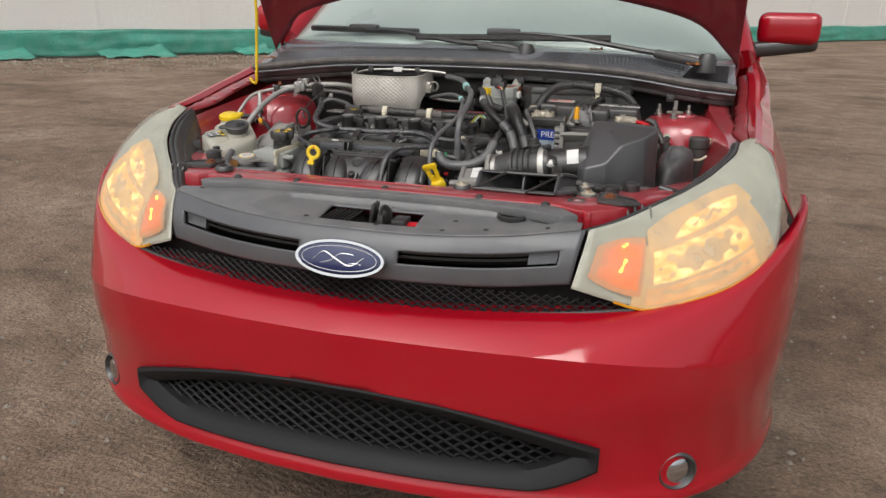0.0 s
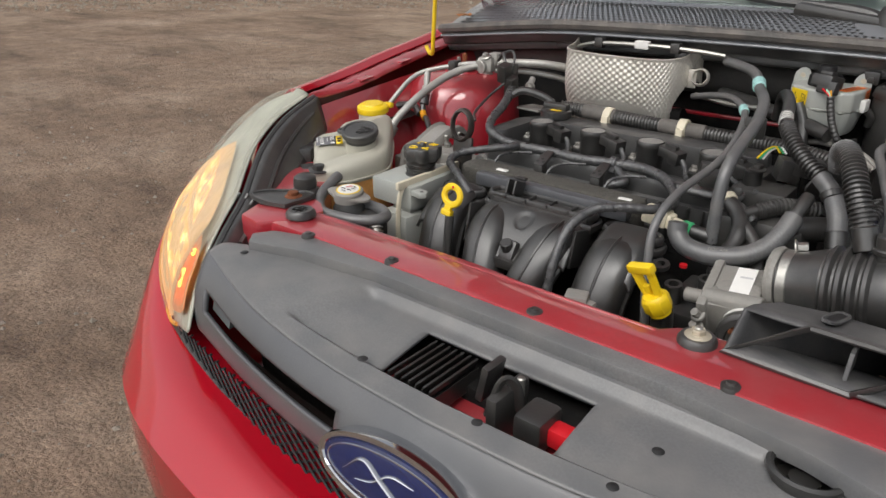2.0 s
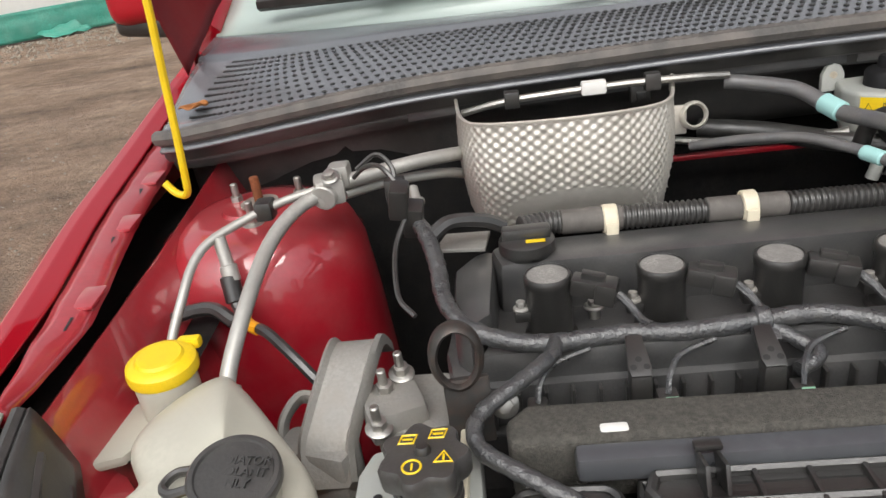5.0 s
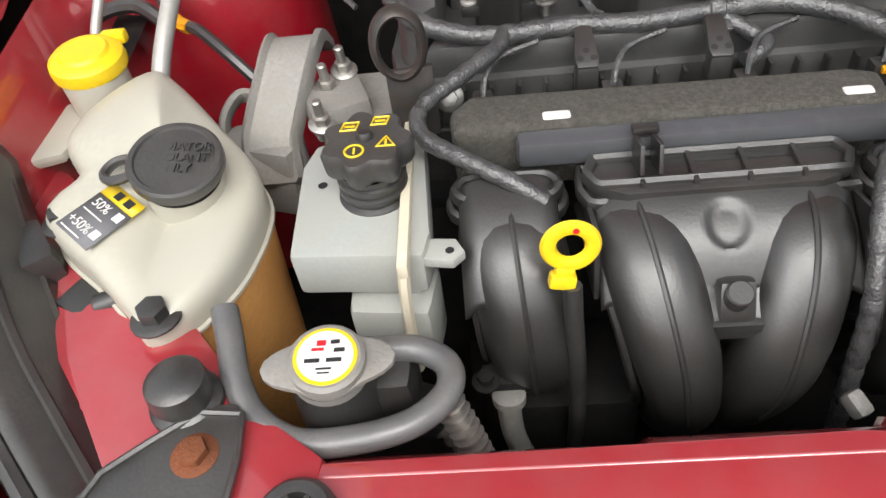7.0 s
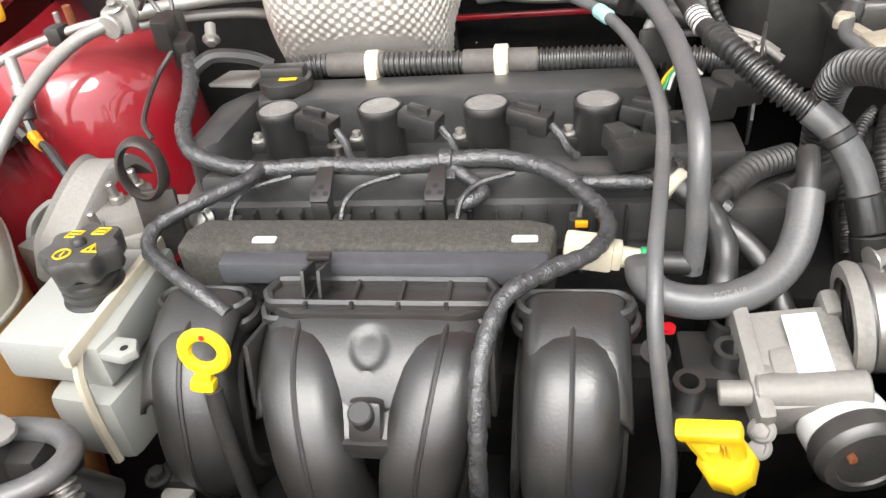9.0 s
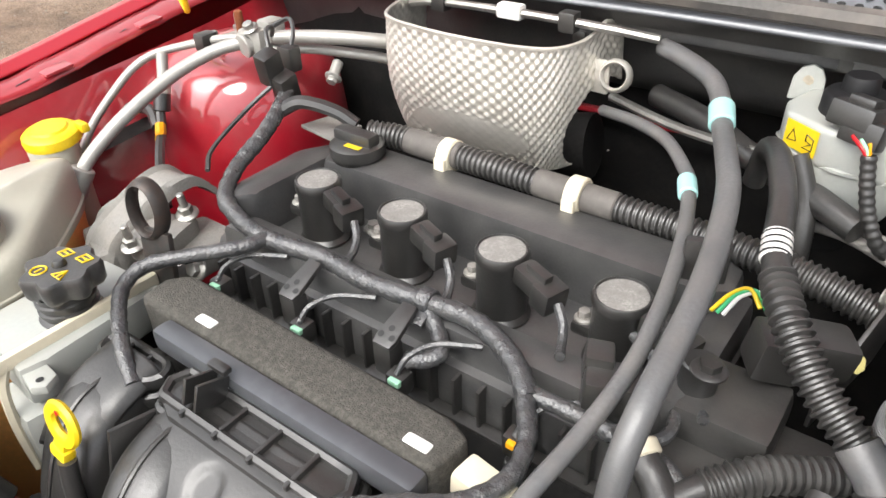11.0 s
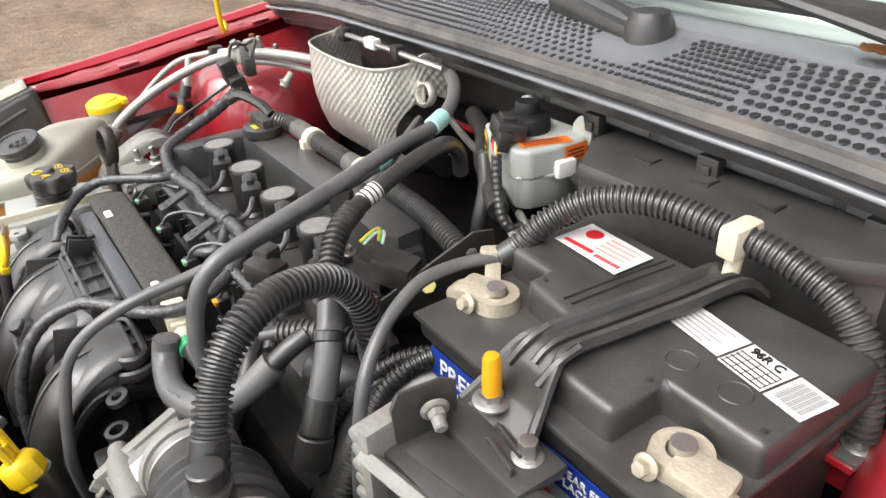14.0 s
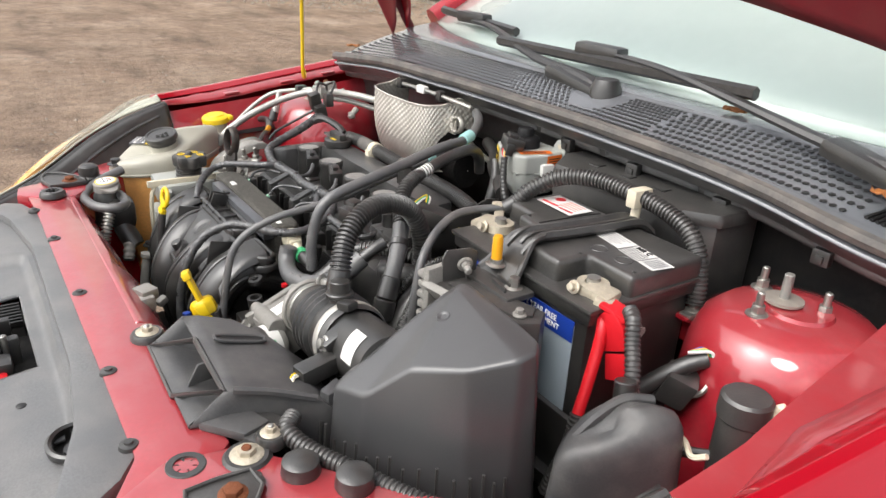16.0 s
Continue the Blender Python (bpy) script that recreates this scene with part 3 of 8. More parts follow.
lower = part("lower_grille_frame", G().loft([mouth_outline(60, 0.006, 0.010), mouth_outline(60, 0.006, -0.001), mouth_outline(60, 0.002, -0.003), mouth_outline(60, -0.004, 0.0), mouth_outline(60, -0.024, 0.018), mouth_outline(60, -0.030, 0.045), mouth_outline(60, -0.034, 0.115)], caps=False), SOOT, car, "black plastic surround of the lower grille")
def wire_mesh(g, x0, x1, zlo, zhi, yfun, dx, slope, r):
    """Crossing slanted wires that fill the band between two lines."""
    n = int((x1 - x0 + 0.8) / dx)
    for i in range(n):
        for sg in (1, -1):
            base = x0 - 0.4 + i * dx + (0.5 * dx if sg < 0 else 0)
            run = []
            for j in range(121):
                z = 0.24 + 0.42 * j / 120
                x = base + sg * (z - 0.45) * slope
                if x0 < x < x1 and zlo(x) < z < zhi(x):
                    run.append(Vector((x, yfun(x, z) + 0.0012 * sg, z)))
            if len(run) > 2:
                g.tube([run[0], run[len(run) // 2], run[-1]], r, n=5, res=3)
lm = G()
wire_mesh(lm, CX - 0.45, CX + 0.45, lambda x: 0.306 + 0.03 * max(0, (abs(x - CX) - 0.38) / 0.07) ** 1.5, lambda x: 0.420 - 0.070 * (abs(x - CX) / 0.45) ** 2.2, lambda x, z: plan_y(x) + 0.034, 0.034, 1.55, 0.0029)
part("mesh_insert", lm, SOOT, lower)
# dark sheet put in for the shade behind the lower mesh
part("shade_sheet", G().grid(lambda u, v: (CX + 0.95 * (u - 0.5), plan_y(CX + 0.95 * (u - 0.5)) + 0.10, 0.22 + 0.24 * v), 24, 2), DARK, lower)

# strip of fine mesh under the grey bar
sm = G()
STRIP_LO = lambda x: 0.585 + 0.026 * (abs(x - CX) / 0.53) ** 2
STRIP_HI = lambda x: 0.640 - 0.018 * (abs(x - CX) / 0.53) ** 3


def strip_y(x, z):
    a = abs(x - CX)
    return -0.004 + 0.27 * a * a + 0.10 * max(0, z - 0.59)


wire_mesh(sm, CX - 0.53, CX + 0.53, STRIP_LO, STRIP_HI, strip_y, 0.0205, 1.55, 0.0017)
sg_ = part("mesh_grille", sm, SOOT, car, "black diamond mesh strip below the grille bar")
# dark sheet for the shade behind the fine mesh strip
part("shade_sheet", G().grid(lambda u, v: (CX + 1.08 * (u - 0.5), strip_y(CX + 1.08 * (u - 0.5), 0.6) + 0.03, 0.57 + 0.08 * v), 40, 2), DARK, sg_)
rim = G()
rim.tube([(CX + 0.53 * k / 10, strip_y(CX + 0.53 * k / 10, STRIP_LO(CX + 0.53 * k / 10)), STRIP_LO(CX + 0.53 * k / 10)) for k in range(-10, 11)], 0.004, n=8, res=4)
part("rim", rim, BLACK, sg_)

# grey grille bar with two slots
BAR_LO = [(0, -0.004, 0.640), (0.14, 0.002, 0.640), (0.28, 0.022, 0.642), (0.415, 0.047, 0.655)]
BAR_HI = [(0, 0.020, 0.727), (0.14, 0.026, 0.728), (0.28, 0.046, 0.735), (0.432, 0.088, 0.749)]


def bar_pt(s, v):
    a, b = half(BAR_LO, s), half(BAR_HI, s)
    p = a.lerp(b, v)
    k = math.sin(math.pi * v)
    return p + Vector((0, -0.012 * k ** 0.8, 0.004 * k))


US = sorted(set([round(-1 + 2 * i / 100, 4) for i in range(101)] + [-0.925, 0.925, -0.24, 0.24]))
VS = sorted(set([round(i / 24, 4) for i in range(25)] + [0.36, 0.63]))


def listed_grid(g, fn, us, vs, keep):
    pts = [fn(u, v) for u in us for v in vs]
    nv = len(vs)
    fs = []
    for i in range(len(us) - 1):
        for j in range(nv - 1):
            if keep((us[i] + us[i + 1]) / 2, (vs[j] + vs[j + 1]) / 2):
                fs.append([i * nv + j, (i + 1) * nv + j, (i + 1) * nv + j + 1, i * nv + j + 1])
    return g.add(pts, fs)


grille = part("grille_bar", listed_grid(G(), bar_pt, US, VS, lambda u, v: not (0.24 < abs(u) < 0.925 and 0.36 < v < 0.63)), GREY, car, "weathered grey plastic grille bar with two slots", solid=0.006, angle=40)
for sd in (-1, 1):
    b = G()
    b.grid(lambda u, v: bar_pt(sd * (0.20 + 0.75 * u), 0.3 + 0.4 * v) + Vector((0, 0.04, 0)), 20, 2)
    # dark sheet behind each slot in place of its shade
    part("slot_shade", b, DARK, grille)
    for vv in (0.45, 0.54):
        part("slat", G().tube([bar_pt(sd * (0.22 + 0.58 * k / 8), vv) + Vector((0, 0.02, 0)) for k in range(9)], 0.0028, n=6), BLACK, grille)
    part("slot_block", G().loft([[bar_pt(sd * u, v) + Vector((0, 0.012, 0)) for v in (0.37, 0.62)] + [bar_pt(sd * u, v) + Vector((0, 0.05, 0)) for v in (0.62, 0.37)] for u in (0.80, 0.86, 0.92)]), GREY, grille)

# oval badge
EM = frame_on((CX - 0.006, -0.016, 0.678), (1, 0.03, 0), (0, 0.30, 1))


def oval(a, b, z, n=48):
    return [EM @ Vector((a * math.cos(2 * math.pi * k / n), b * math.sin(2 * math.pi * k / n), z)) for k in range(n)]


badge = part("badge", G().loft([oval(0.089, 0.036, -0.012), oval(0.090, 0.0365, 0.004), oval(0.0885, 0.0352, 0.009), oval(0.083, 0.0300, 0.009), oval(0.080, 0.0275, 0.006)]), CHROME, car, "oval badge with chrome rim")
part("badge_field", G().loft([oval(0.082, 0.0285, 0.004), oval(0.080, 0.0272, 0.0085), oval(0.05, 0.017, 0.0105), oval(0.005, 0.002, 0.011)]), EMBL, badge, "deep blue badge field")
ringg = G()
ringg.tube([EM @ Vector((0.0745 * math.cos(2 * math.pi * k / 40), 0.0235 * math.sin(2 * math.pi * k / 40), 0.0095)) for k in range(40)], 0.0009, n=6, closed=True, res=2)
part("badge_line", ringg, CHROME, badge)
sw = G()
for pts, w in (([(-0.052, -0.006), (-0.030, 0.012), (-0.004, 0.000), (0.024, -0.011), (0.050, 0.006)], 0.0036), ([(-0.036, -0.010), (-0.016, -0.004), (0.004, 0.010), (0.030, 0.009)], 0.0026), ([(0.010, -0.013), (0.030, -0.006), (0.046, -0.008)], 0.0020)):
    sw.tube([EM @ Vector((x, y, 0.0105)) for x, y in pts], lambda t, w=w: w * (0.35 + 0.65 * math.sin(math.pi * t)), n=8, flat=0.5, res=8)
part("badge_swirl", sw, CHROME, badge, "silver strokes on the badge")
# headlamps
HTOP = [(0.440, 0.088, 0.749), (0.484, 0.140, 0.757), (0.530, 0.203, 0.772), (0.575, 0.256, 0.791), (0.612, 0.306, 0.812), (0.643, 0.37, 0.835), (0.657, 0.418, 0.849), (0.665, 0.466, 0.862)]
HBOT = [(0.420, 0.030, 0.655), (0.48, 0.055, 0.632), (0.556, 0.084, 0.610), (0.66, 0.137, 0.632), (0.745, 0.207, 0.662), (0.795, 0.29, 0.700), (0.792, 0.36, 0.765), (0.748, 0.425, 0.835), (0.698, 0.466, 0.866)]
def htop(sd, u):
    p = curve_at(HTOP, u)
    return p + Vector((0.045 * min(1.0, u * 1.2), 0, 0)) if sd > 0 else p


def lamp_pt(sd, u, v, push=0.0):
    a, b = curve_at(HBOT, u), htop(sd, u)
    if sd > 0:
        a = a + Vector((0.042 * max(0.0, (u - 0.7) / 0.3) - 0.012 * math.sin(math.pi * min(1.0, max(0.0, (u - 0.4) / 0.5))), 0, 0))
    p = a.lerp(b, v)
    out = Vector((0.25 + 0.45 * u, -1.0 + 0.75 * u, 0.35 + 0.6 * u)).normalized()
    k = math.sin(math.pi * min(1, v * 0.94 + 0.04)) ** 0.7
    p = p + out * ((0.006 + 0.026 * math.sin(math.pi * min(1, u * 0.9 + 0.06))) * k + push)
    return Vector((CX + sd * p.x, p.y, p.z))


def headlamp(sd):
    lamp = part("headlamp", G().grid(lambda u, v: lamp_pt(sd, u, v, -0.012 * math.sin(math.pi * min(1, 0.1 + u * 0.9)) ** 0.5 * math.sin(math.pi * v) ** 0.5 - 0.005), 30, 14), HEADW, car, "yellowed hazy headlamp with lit bulbs", solid=0.003)
    part("lens", G().grid(lambda u, v: lamp_pt(sd, u, v), 40, 16), LENS, lamp, "hazy yellowed plastic lens", solid=0.0)
    edge = G()
    edge.tube([lamp_pt(sd, u / 20, 0.0, -0.004) for u in range(3, 12)], 0.003, n=6, res=3)
    part("seal", edge, ORANGEY, lamp)
    # reflector bowls and amber turn lamp; bulb glow and its falloff sit in emission
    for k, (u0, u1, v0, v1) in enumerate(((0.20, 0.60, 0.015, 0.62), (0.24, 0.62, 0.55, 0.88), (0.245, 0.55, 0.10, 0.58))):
        part("bowl", G().grid(lambda a, b: lamp_pt(sd, u0 + (u1 - u0) * a, v0 + (v1 - v0) * b * (1 - 0.30 * abs(2 * a - 1) ** 3 * (k == 1)), -0.0052 + 0.0005 * k), 24, 12), LITDIM, lamp, "dim amber falloff of the lamp glow, put into a panel")
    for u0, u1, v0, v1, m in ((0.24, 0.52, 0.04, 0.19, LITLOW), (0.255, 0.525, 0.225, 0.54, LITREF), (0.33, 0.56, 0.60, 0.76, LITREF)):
        part("reflector", G().grid(lambda a, b: lamp_pt(sd, u0 + (u1 - u0) * a + 0.03 * (b - 0.5) * (v0 > 0.5), v0 + (v1 - v0) * (b * (1 - 0.45 * (abs(2 * a - 1) ** 3) * (v0 > 0.5))), -0.0035 - 0.0015 * math.sin(math.pi * a) * math.sin(math.pi * b) + 0.0006 * math.sin(a * 30) * math.sin(b * 11)), 40, 18), m, lamp, "reflector bowl with the bulb glow put into it")
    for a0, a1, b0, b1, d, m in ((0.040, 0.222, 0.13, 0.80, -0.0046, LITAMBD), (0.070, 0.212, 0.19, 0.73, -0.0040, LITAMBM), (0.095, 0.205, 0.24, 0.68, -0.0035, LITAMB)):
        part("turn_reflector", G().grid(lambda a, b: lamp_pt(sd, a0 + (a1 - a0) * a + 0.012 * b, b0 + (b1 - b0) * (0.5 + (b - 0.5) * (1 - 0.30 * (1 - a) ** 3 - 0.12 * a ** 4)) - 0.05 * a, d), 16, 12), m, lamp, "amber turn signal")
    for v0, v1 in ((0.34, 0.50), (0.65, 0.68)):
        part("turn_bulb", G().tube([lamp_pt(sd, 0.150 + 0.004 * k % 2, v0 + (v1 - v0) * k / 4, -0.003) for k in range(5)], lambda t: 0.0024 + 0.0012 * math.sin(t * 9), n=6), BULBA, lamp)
    return lamp
for sd in (-1, 1):
    headlamp(sd)

# fenders
FTOP = [(0.705, 0.452, 0.868), (0.737, 0.52, 0.880), (0.768, 0.64, 0.896), (0.788, 0.80, 0.913), (0.80, 1.0, 0.938), (0.80, 1.2, 0.972), (0.795, 1.40, 1.0)]
def wheel_gap(y, z):
    return math.hypot(y - 0.80, z - 0.315) < 0.365


def fender_pt(sd, u, v):
    y = 0.455 + 0.985 * u
    t = curve_at(FTOP, min(1, max(0, (y - 0.452) / 0.948)))
    if sd > 0:
        t = t + Vector((0.042 * max(0.0, 1 - (y - 0.452) / 0.4), 0, 0))
    nose = max(0.0, (0.62 - y) / 0.2)
    fl = max(0.0, 1 - (y - 0.455) / 0.28) ** 1.5
    rows = [(t.x - 0.03 + 0.015 * nose, t.z - 0.012), (t.x - 0.012, t.z - 0.004), (t.x, t.z - 0.004), (t.x + 0.028, t.z - 0.025), (0.845 - 0.05 * fl, 0.78), (0.862, 0.66), (0.864, 0.52), (0.858, 0.36), (0.85, 0.22)]
    k = v * (len(rows) - 1)
    i = min(int(k), len(rows) - 2)
    x, z = (rows[i][j] + (rows[i + 1][j] - rows[i][j]) * (k - i) for j in (0, 1))
    return Vector((CX + sd * x, y, z))


def apron_top(y):
    return curve_at([(0.655, 0.46, 0.835), (0.655, 0.64, 0.852), (0.66, 0.80, 0.868), (0.665, 1.0, 0.892)], min(1, max(0, (y - 0.46) / 0.54)))


def fender(sd):
    f = part("fender", G().grid(lambda u, v: fender_pt(sd, u, v), 90, 64, lambda u, v: not (wheel_gap(0.455 + 0.985 * u, fender_pt(1, u, v).z) and v > 0.3)), RED, car, "red front fender panel", solid=0.003, angle=45)
    g = G().grid(lambda u, v: Vector((CX + sd * (curve_at(FTOP, u * 0.75).x + (0.042 * max(0.0, 1 - u * 0.72 / 0.4) if sd > 0 else 0) - (0.018 if sd > 0 else 0.028) - 0.036 * v * min(1.0, 0.15 + u * 5)), 0.47 + 0.72 * u + (0.05 * (1 - u) if sd > 0 else 0), curve_at(FTOP, 0.02 + u * 0.73).z - 0.013 - 0.012 * v ** 2 + 0.002 * noise.noise(Vector((u * 22, v, sd))))), 52, 4)
    part("fender_ledge", g, REDBAY, f, "painted fender ledge with punched holes", solid=0.002)
    for u in (0.16, 0.36, 0.52, 0.70) if sd < 0 else ():
        p = curve_at(FTOP, 0.02 + u * 0.73)
        hm = frame_on((CX + sd * (p.x - 0.048), 0.47 + 0.72 * u, p.z - 0.0155), (0.1 * sd, 1, 0.14), (-sd, 0, 0.3 * 0))
        part("ledge_hole", G().add([hm @ Vector((x, y, 0.0015 * sd * -1 if sd > 0 else 0.0015)) for x, y in ((-0.009, -0.004), (0.009, -0.004), (0.010, 0.0), (0.009, 0.004), (-0.009, 0.004), (-0.010, 0.0))], [[0, 1, 2, 3, 4, 5]]), HOLEINK, f)
        part("ledge_dent", G().box((CX + sd * (p.x - 0.050), 0.51 + 0.72 * u, p.z - 0.014), (0.022, 0.034, 0.004), 0.0018, (6, 0, 0)), REDBAY, f)
    return f


for sd in (-1, 1):
    fender(sd)
    def apron(u, v, sd=sd):
        y = 0.46 + 0.60 * u
        t = apron_top(y)
        if sd > 0:
            t = t + Vector((0.036 * min(1.0, max(0.0, (0.86 - y) / 0.28)), 0, 0))
        rows = [(t.x + (0.050 if sd > 0 else 0.006), t.z - 0.004), (t.x, t.z), (t.x - 0.012, t.z - 0.03), (t.x - 0.05, t.z - 0.14), (t.x - 0.07, 0.55)]
        k = v * 4
        i = min(int(k), 3)
        return Vector((CX + sd * (rows[i][0] + (rows[i + 1][0] - rows[i][0]) * (k - i)), y, rows[i][1] + (rows[i + 1][1] - rows[i][1]) * (k - i)))
    part("inner_apron", G().grid(apron, 24, 16), REDBAY, car, "red painted inner fender apron", solid=0.003)
    # dark sheet put into the gap beside the apron for its shade
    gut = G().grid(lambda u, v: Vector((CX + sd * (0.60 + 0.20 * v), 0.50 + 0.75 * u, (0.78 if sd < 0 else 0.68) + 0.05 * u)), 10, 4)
    part("gap_shade", gut, DARK, car)
    kt = 1.0 if sd < 0 else 0.90
    tw = G().lathe([(0, 0.866), (0.034, 0.866), (0.036, 0.862), (0.06 * kt, 0.861), (0.085 * kt, 0.856), (0.105 * kt, 0.842), (0.118 * kt, 0.815), (0.126 * kt, 0.74), (0.135 * kt, 0.60), (0.14 * kt, 0.45)], (CX + sd * (0.585 if sd < 0 else 0.592), 0.815, 0), n=40)
    tower = part("strut_tower", tw, REDBAY, car, "red strut tower with three zinc studs")
    for a in (270, 30, 150):
        c = Vector((CX + sd * (0.572 + 0.043 * math.cos(radians(a))), 0.812 + 0.043 * math.sin(radians(a)), 0.860))
        st = G().bolt(c, 0.0075, h=0.010)
        st.cyl(c, c + Vector((0, 0, 0.027)), 0.0042)
        part("stud", st, STEEL, tower, "zinc stud and nut")
    part("strut_post", G().cyl((CX + sd * 0.575, 0.810, 0.862), (CX + sd * 0.575, 0.810, 0.900), 0.0052, n=14), RUST if sd < 0 else CAST, tower)
    part("strut_washer", G().lathe([(0.0, 0.868), (0.021, 0.868), (0.021, 0.871), (0.0, 0.872)], (CX + sd * 0.575, 0.810, 0), n=20), mat("dull zinc washer", (0.42, 0.38, 0.33), 0.5, 0.5, var=0.2, bump=0.2) if sd < 0 else bpy.data.materials["dull zinc washer"], tower)
    # wheel
    wc = Vector((CX + sd * 0.77, 0.80, 0.315))
    tg = G().lathe([(0.20, -0.09), (0.29, -0.095), (0.312, -0.075), (0.316, 0.0), (0.312, 0.075), (0.29, 0.095), (0.20, 0.09)], wc, (sd, 0, 0), 40)
    wheel = part("wheel", G().lathe([(0, 0.05), (0.05, 0.055), (0.06, 0.03), (0.15, 0.03), (0.19, 0.07), (0.205, 0.085), (0.205, -0.08)], wc, (sd, 0, 0), 36), ALU, car)
    part("tyre", tg, TYRE, wheel, "dusty black tyre")
    # fog lamps
    fc = Vector((CX + sd * 0.640, 0.056, 0.300))
    ax = Vector((sd * 0.45, -1, 0.1)).normalized()
    fog = part("fog_lamp", G().lathe([(0.040, 0.0), (0.035, 0.004), (0.031, 0.0), (0.028, -0.02), (0, -0.03)], fc, ax, 28), BLACK, car)
    part("lens", G().lathe([(0, 0.003), (0.02, 0.001), (0.031, -0.006)], fc, ax, 24), CHROME, fog, "clear fog lamp lens")

# bonnet, standing open
HB = [(0.735, 1.12, 0.985), (0.70, 1.10, 1.02), (0.60, 1.04, 1.10), (0.40, 1.0, 1.150), (0.20, 0.985, 1.178), (0.0, 0.98, 1.188)]
HDIR = Vector((0, -math.cos(radians(60)), math.sin(radians(60))))


def hood_pt(s, v, drop=0.0):
    p = curve_at(HB, 1 - abs(s))
    front = 0.95 - 0.16 * s * s - (p - Vector(HB[0])).dot(HDIR)
    q = p + HDIR * (front * v)
    q.x *= 1 - 0.10 * v * v
    nrm = Vector((0, -HDIR.z, HDIR.y))
    q = q - nrm * (0.05 * (1 - s * s) * math.sin(math.pi * min(1, v + 0.15))) + nrm * drop
    return Vector((CX + math.copysign(q.x, s), q.y, q.z))


hood = part("bonnet", G().grid(lambda u, v: hood_pt(2 * u - 1, v), 60, 30), RED, car, "red bonnet propped open", solid=0.002)
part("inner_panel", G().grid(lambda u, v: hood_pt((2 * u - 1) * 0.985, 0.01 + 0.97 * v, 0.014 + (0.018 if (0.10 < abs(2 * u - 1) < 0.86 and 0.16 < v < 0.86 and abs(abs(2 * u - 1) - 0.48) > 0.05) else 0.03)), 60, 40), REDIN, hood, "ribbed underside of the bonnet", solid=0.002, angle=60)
for sd in (-1, 1):
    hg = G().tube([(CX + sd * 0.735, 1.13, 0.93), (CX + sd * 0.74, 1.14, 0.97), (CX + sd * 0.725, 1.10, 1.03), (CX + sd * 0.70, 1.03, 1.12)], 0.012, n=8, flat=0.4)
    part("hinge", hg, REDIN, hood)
    part("bumper_stop", G().box((CX + sd * 0.70, 0.98, 0.905), (0.05, 0.05, 0.035), 0.01), BLACK, car)

rod = G().tube([(-0.652, 0.798, 0.908), (-0.641, 0.795, 0.896), (-0.625, 0.786, 0.897), (-0.619, 0.781, 0.92), (-0.610, 0.778, 1.01), (-0.600, 0.772, 1.12), (-0.610, 0.766, 1.19), (-0.64, 0.74, 1.36), (-0.645, 0.74, 1.40)], 0.0042, n=8)
single("prop_rod", rod, YELLOW, "yellow steel prop rod holding the bonnet", "prop rod")

# cowl, windscreen
LIP = [(-0.70, 0.90, 0.925), (-0.63, 0.875, 0.934), (-0.39, 0.86, 0.960), (-0.18, 0.852, 0.968), (-0.02, 0.850, 0.971), (0.19, 0.852, 0.970), (0.30, 0.855, 0.967), (0.40, 0.864, 0.961), (0.50, 0.871, 0.951), (0.63, 0.872, 0.933), (0.74, 0.885, 0.922)]
BASE = [(-0.71, 1.20, 1.005), (-0.55, 1.125, 1.006), (-0.35, 1.06, 1.008), (-0.15, 1.025, 1.009), (0.05, 1.012, 1.010), (0.25, 1.012, 1.008), (0.42, 1.030, 1.004), (0.58, 1.065, 0.997), (0.68, 1.10, 0.988), (0.75, 1.16, 0.985)]
def cowl_pt(u, v):
    a, b = curve_at(LIP, u), curve_at(BASE, u)
    p = a.lerp(b, v)
    return p + Vector((0, 0, 0.012 * math.sin(math.pi * v) - 0.010 * (v < 0.06) - 0.004 * (0.14 < v < 0.68)))
cowl = part("cowl_panel", G().grid(cowl_pt, 90, 34), COWLM, car, "dusty blue grey cowl panel with vent holes", solid=0.004)
lipg = G().tube([curve_at(LIP, k / 30) + Vector((0, 0.006, 0.005)) for k in range(31)], 0.0095, n=8, res=3)
part("cowl_seal", lipg, mat("dusty seal rubber", (0.085, 0.08, 0.075), 0.6, var=0.25, s0=14, s1=300, bump=0.2, dust_sheen=0.5, dust_sheen_col=(0.22, 0.19, 0.165)), cowl, "dusty grey rubber cowl seal")
FRONT = [(0.010, -0.002), (0.013, -0.012), (0.019, -0.026), (0.034, -0.030), (0.036, -0.042), (0.075, -0.050), (0.080, -0.075), (0.085, -0.11)]
part("cowl_front", G().grid(lambda u, v: curve_at(LIP, u) + Vector((0, *curve_at([(0, *q) for q in FRONT], v).yz)), 40, 14), BLACKD, cowl, solid=0.003)
def flange_pt(u, v):
    return curve_at(LIP, u) + Vector((0, 0.020 + 0.012 * min(1, 2 * v), -0.028 - 0.013 * max(0, 2 * v - 1)))
for u0, u1 in ((0.20, 0.45), (0.455, 0.53), (0.54, 0.70), (0.71, 0.93)):
    part("cowl_flange", G().grid(lambda u, v: flange_pt(u0 + (u1 - u0) * u, v), 14, 4), COVER, cowl, "dusty plastic lip under the seal", solid=0.002)
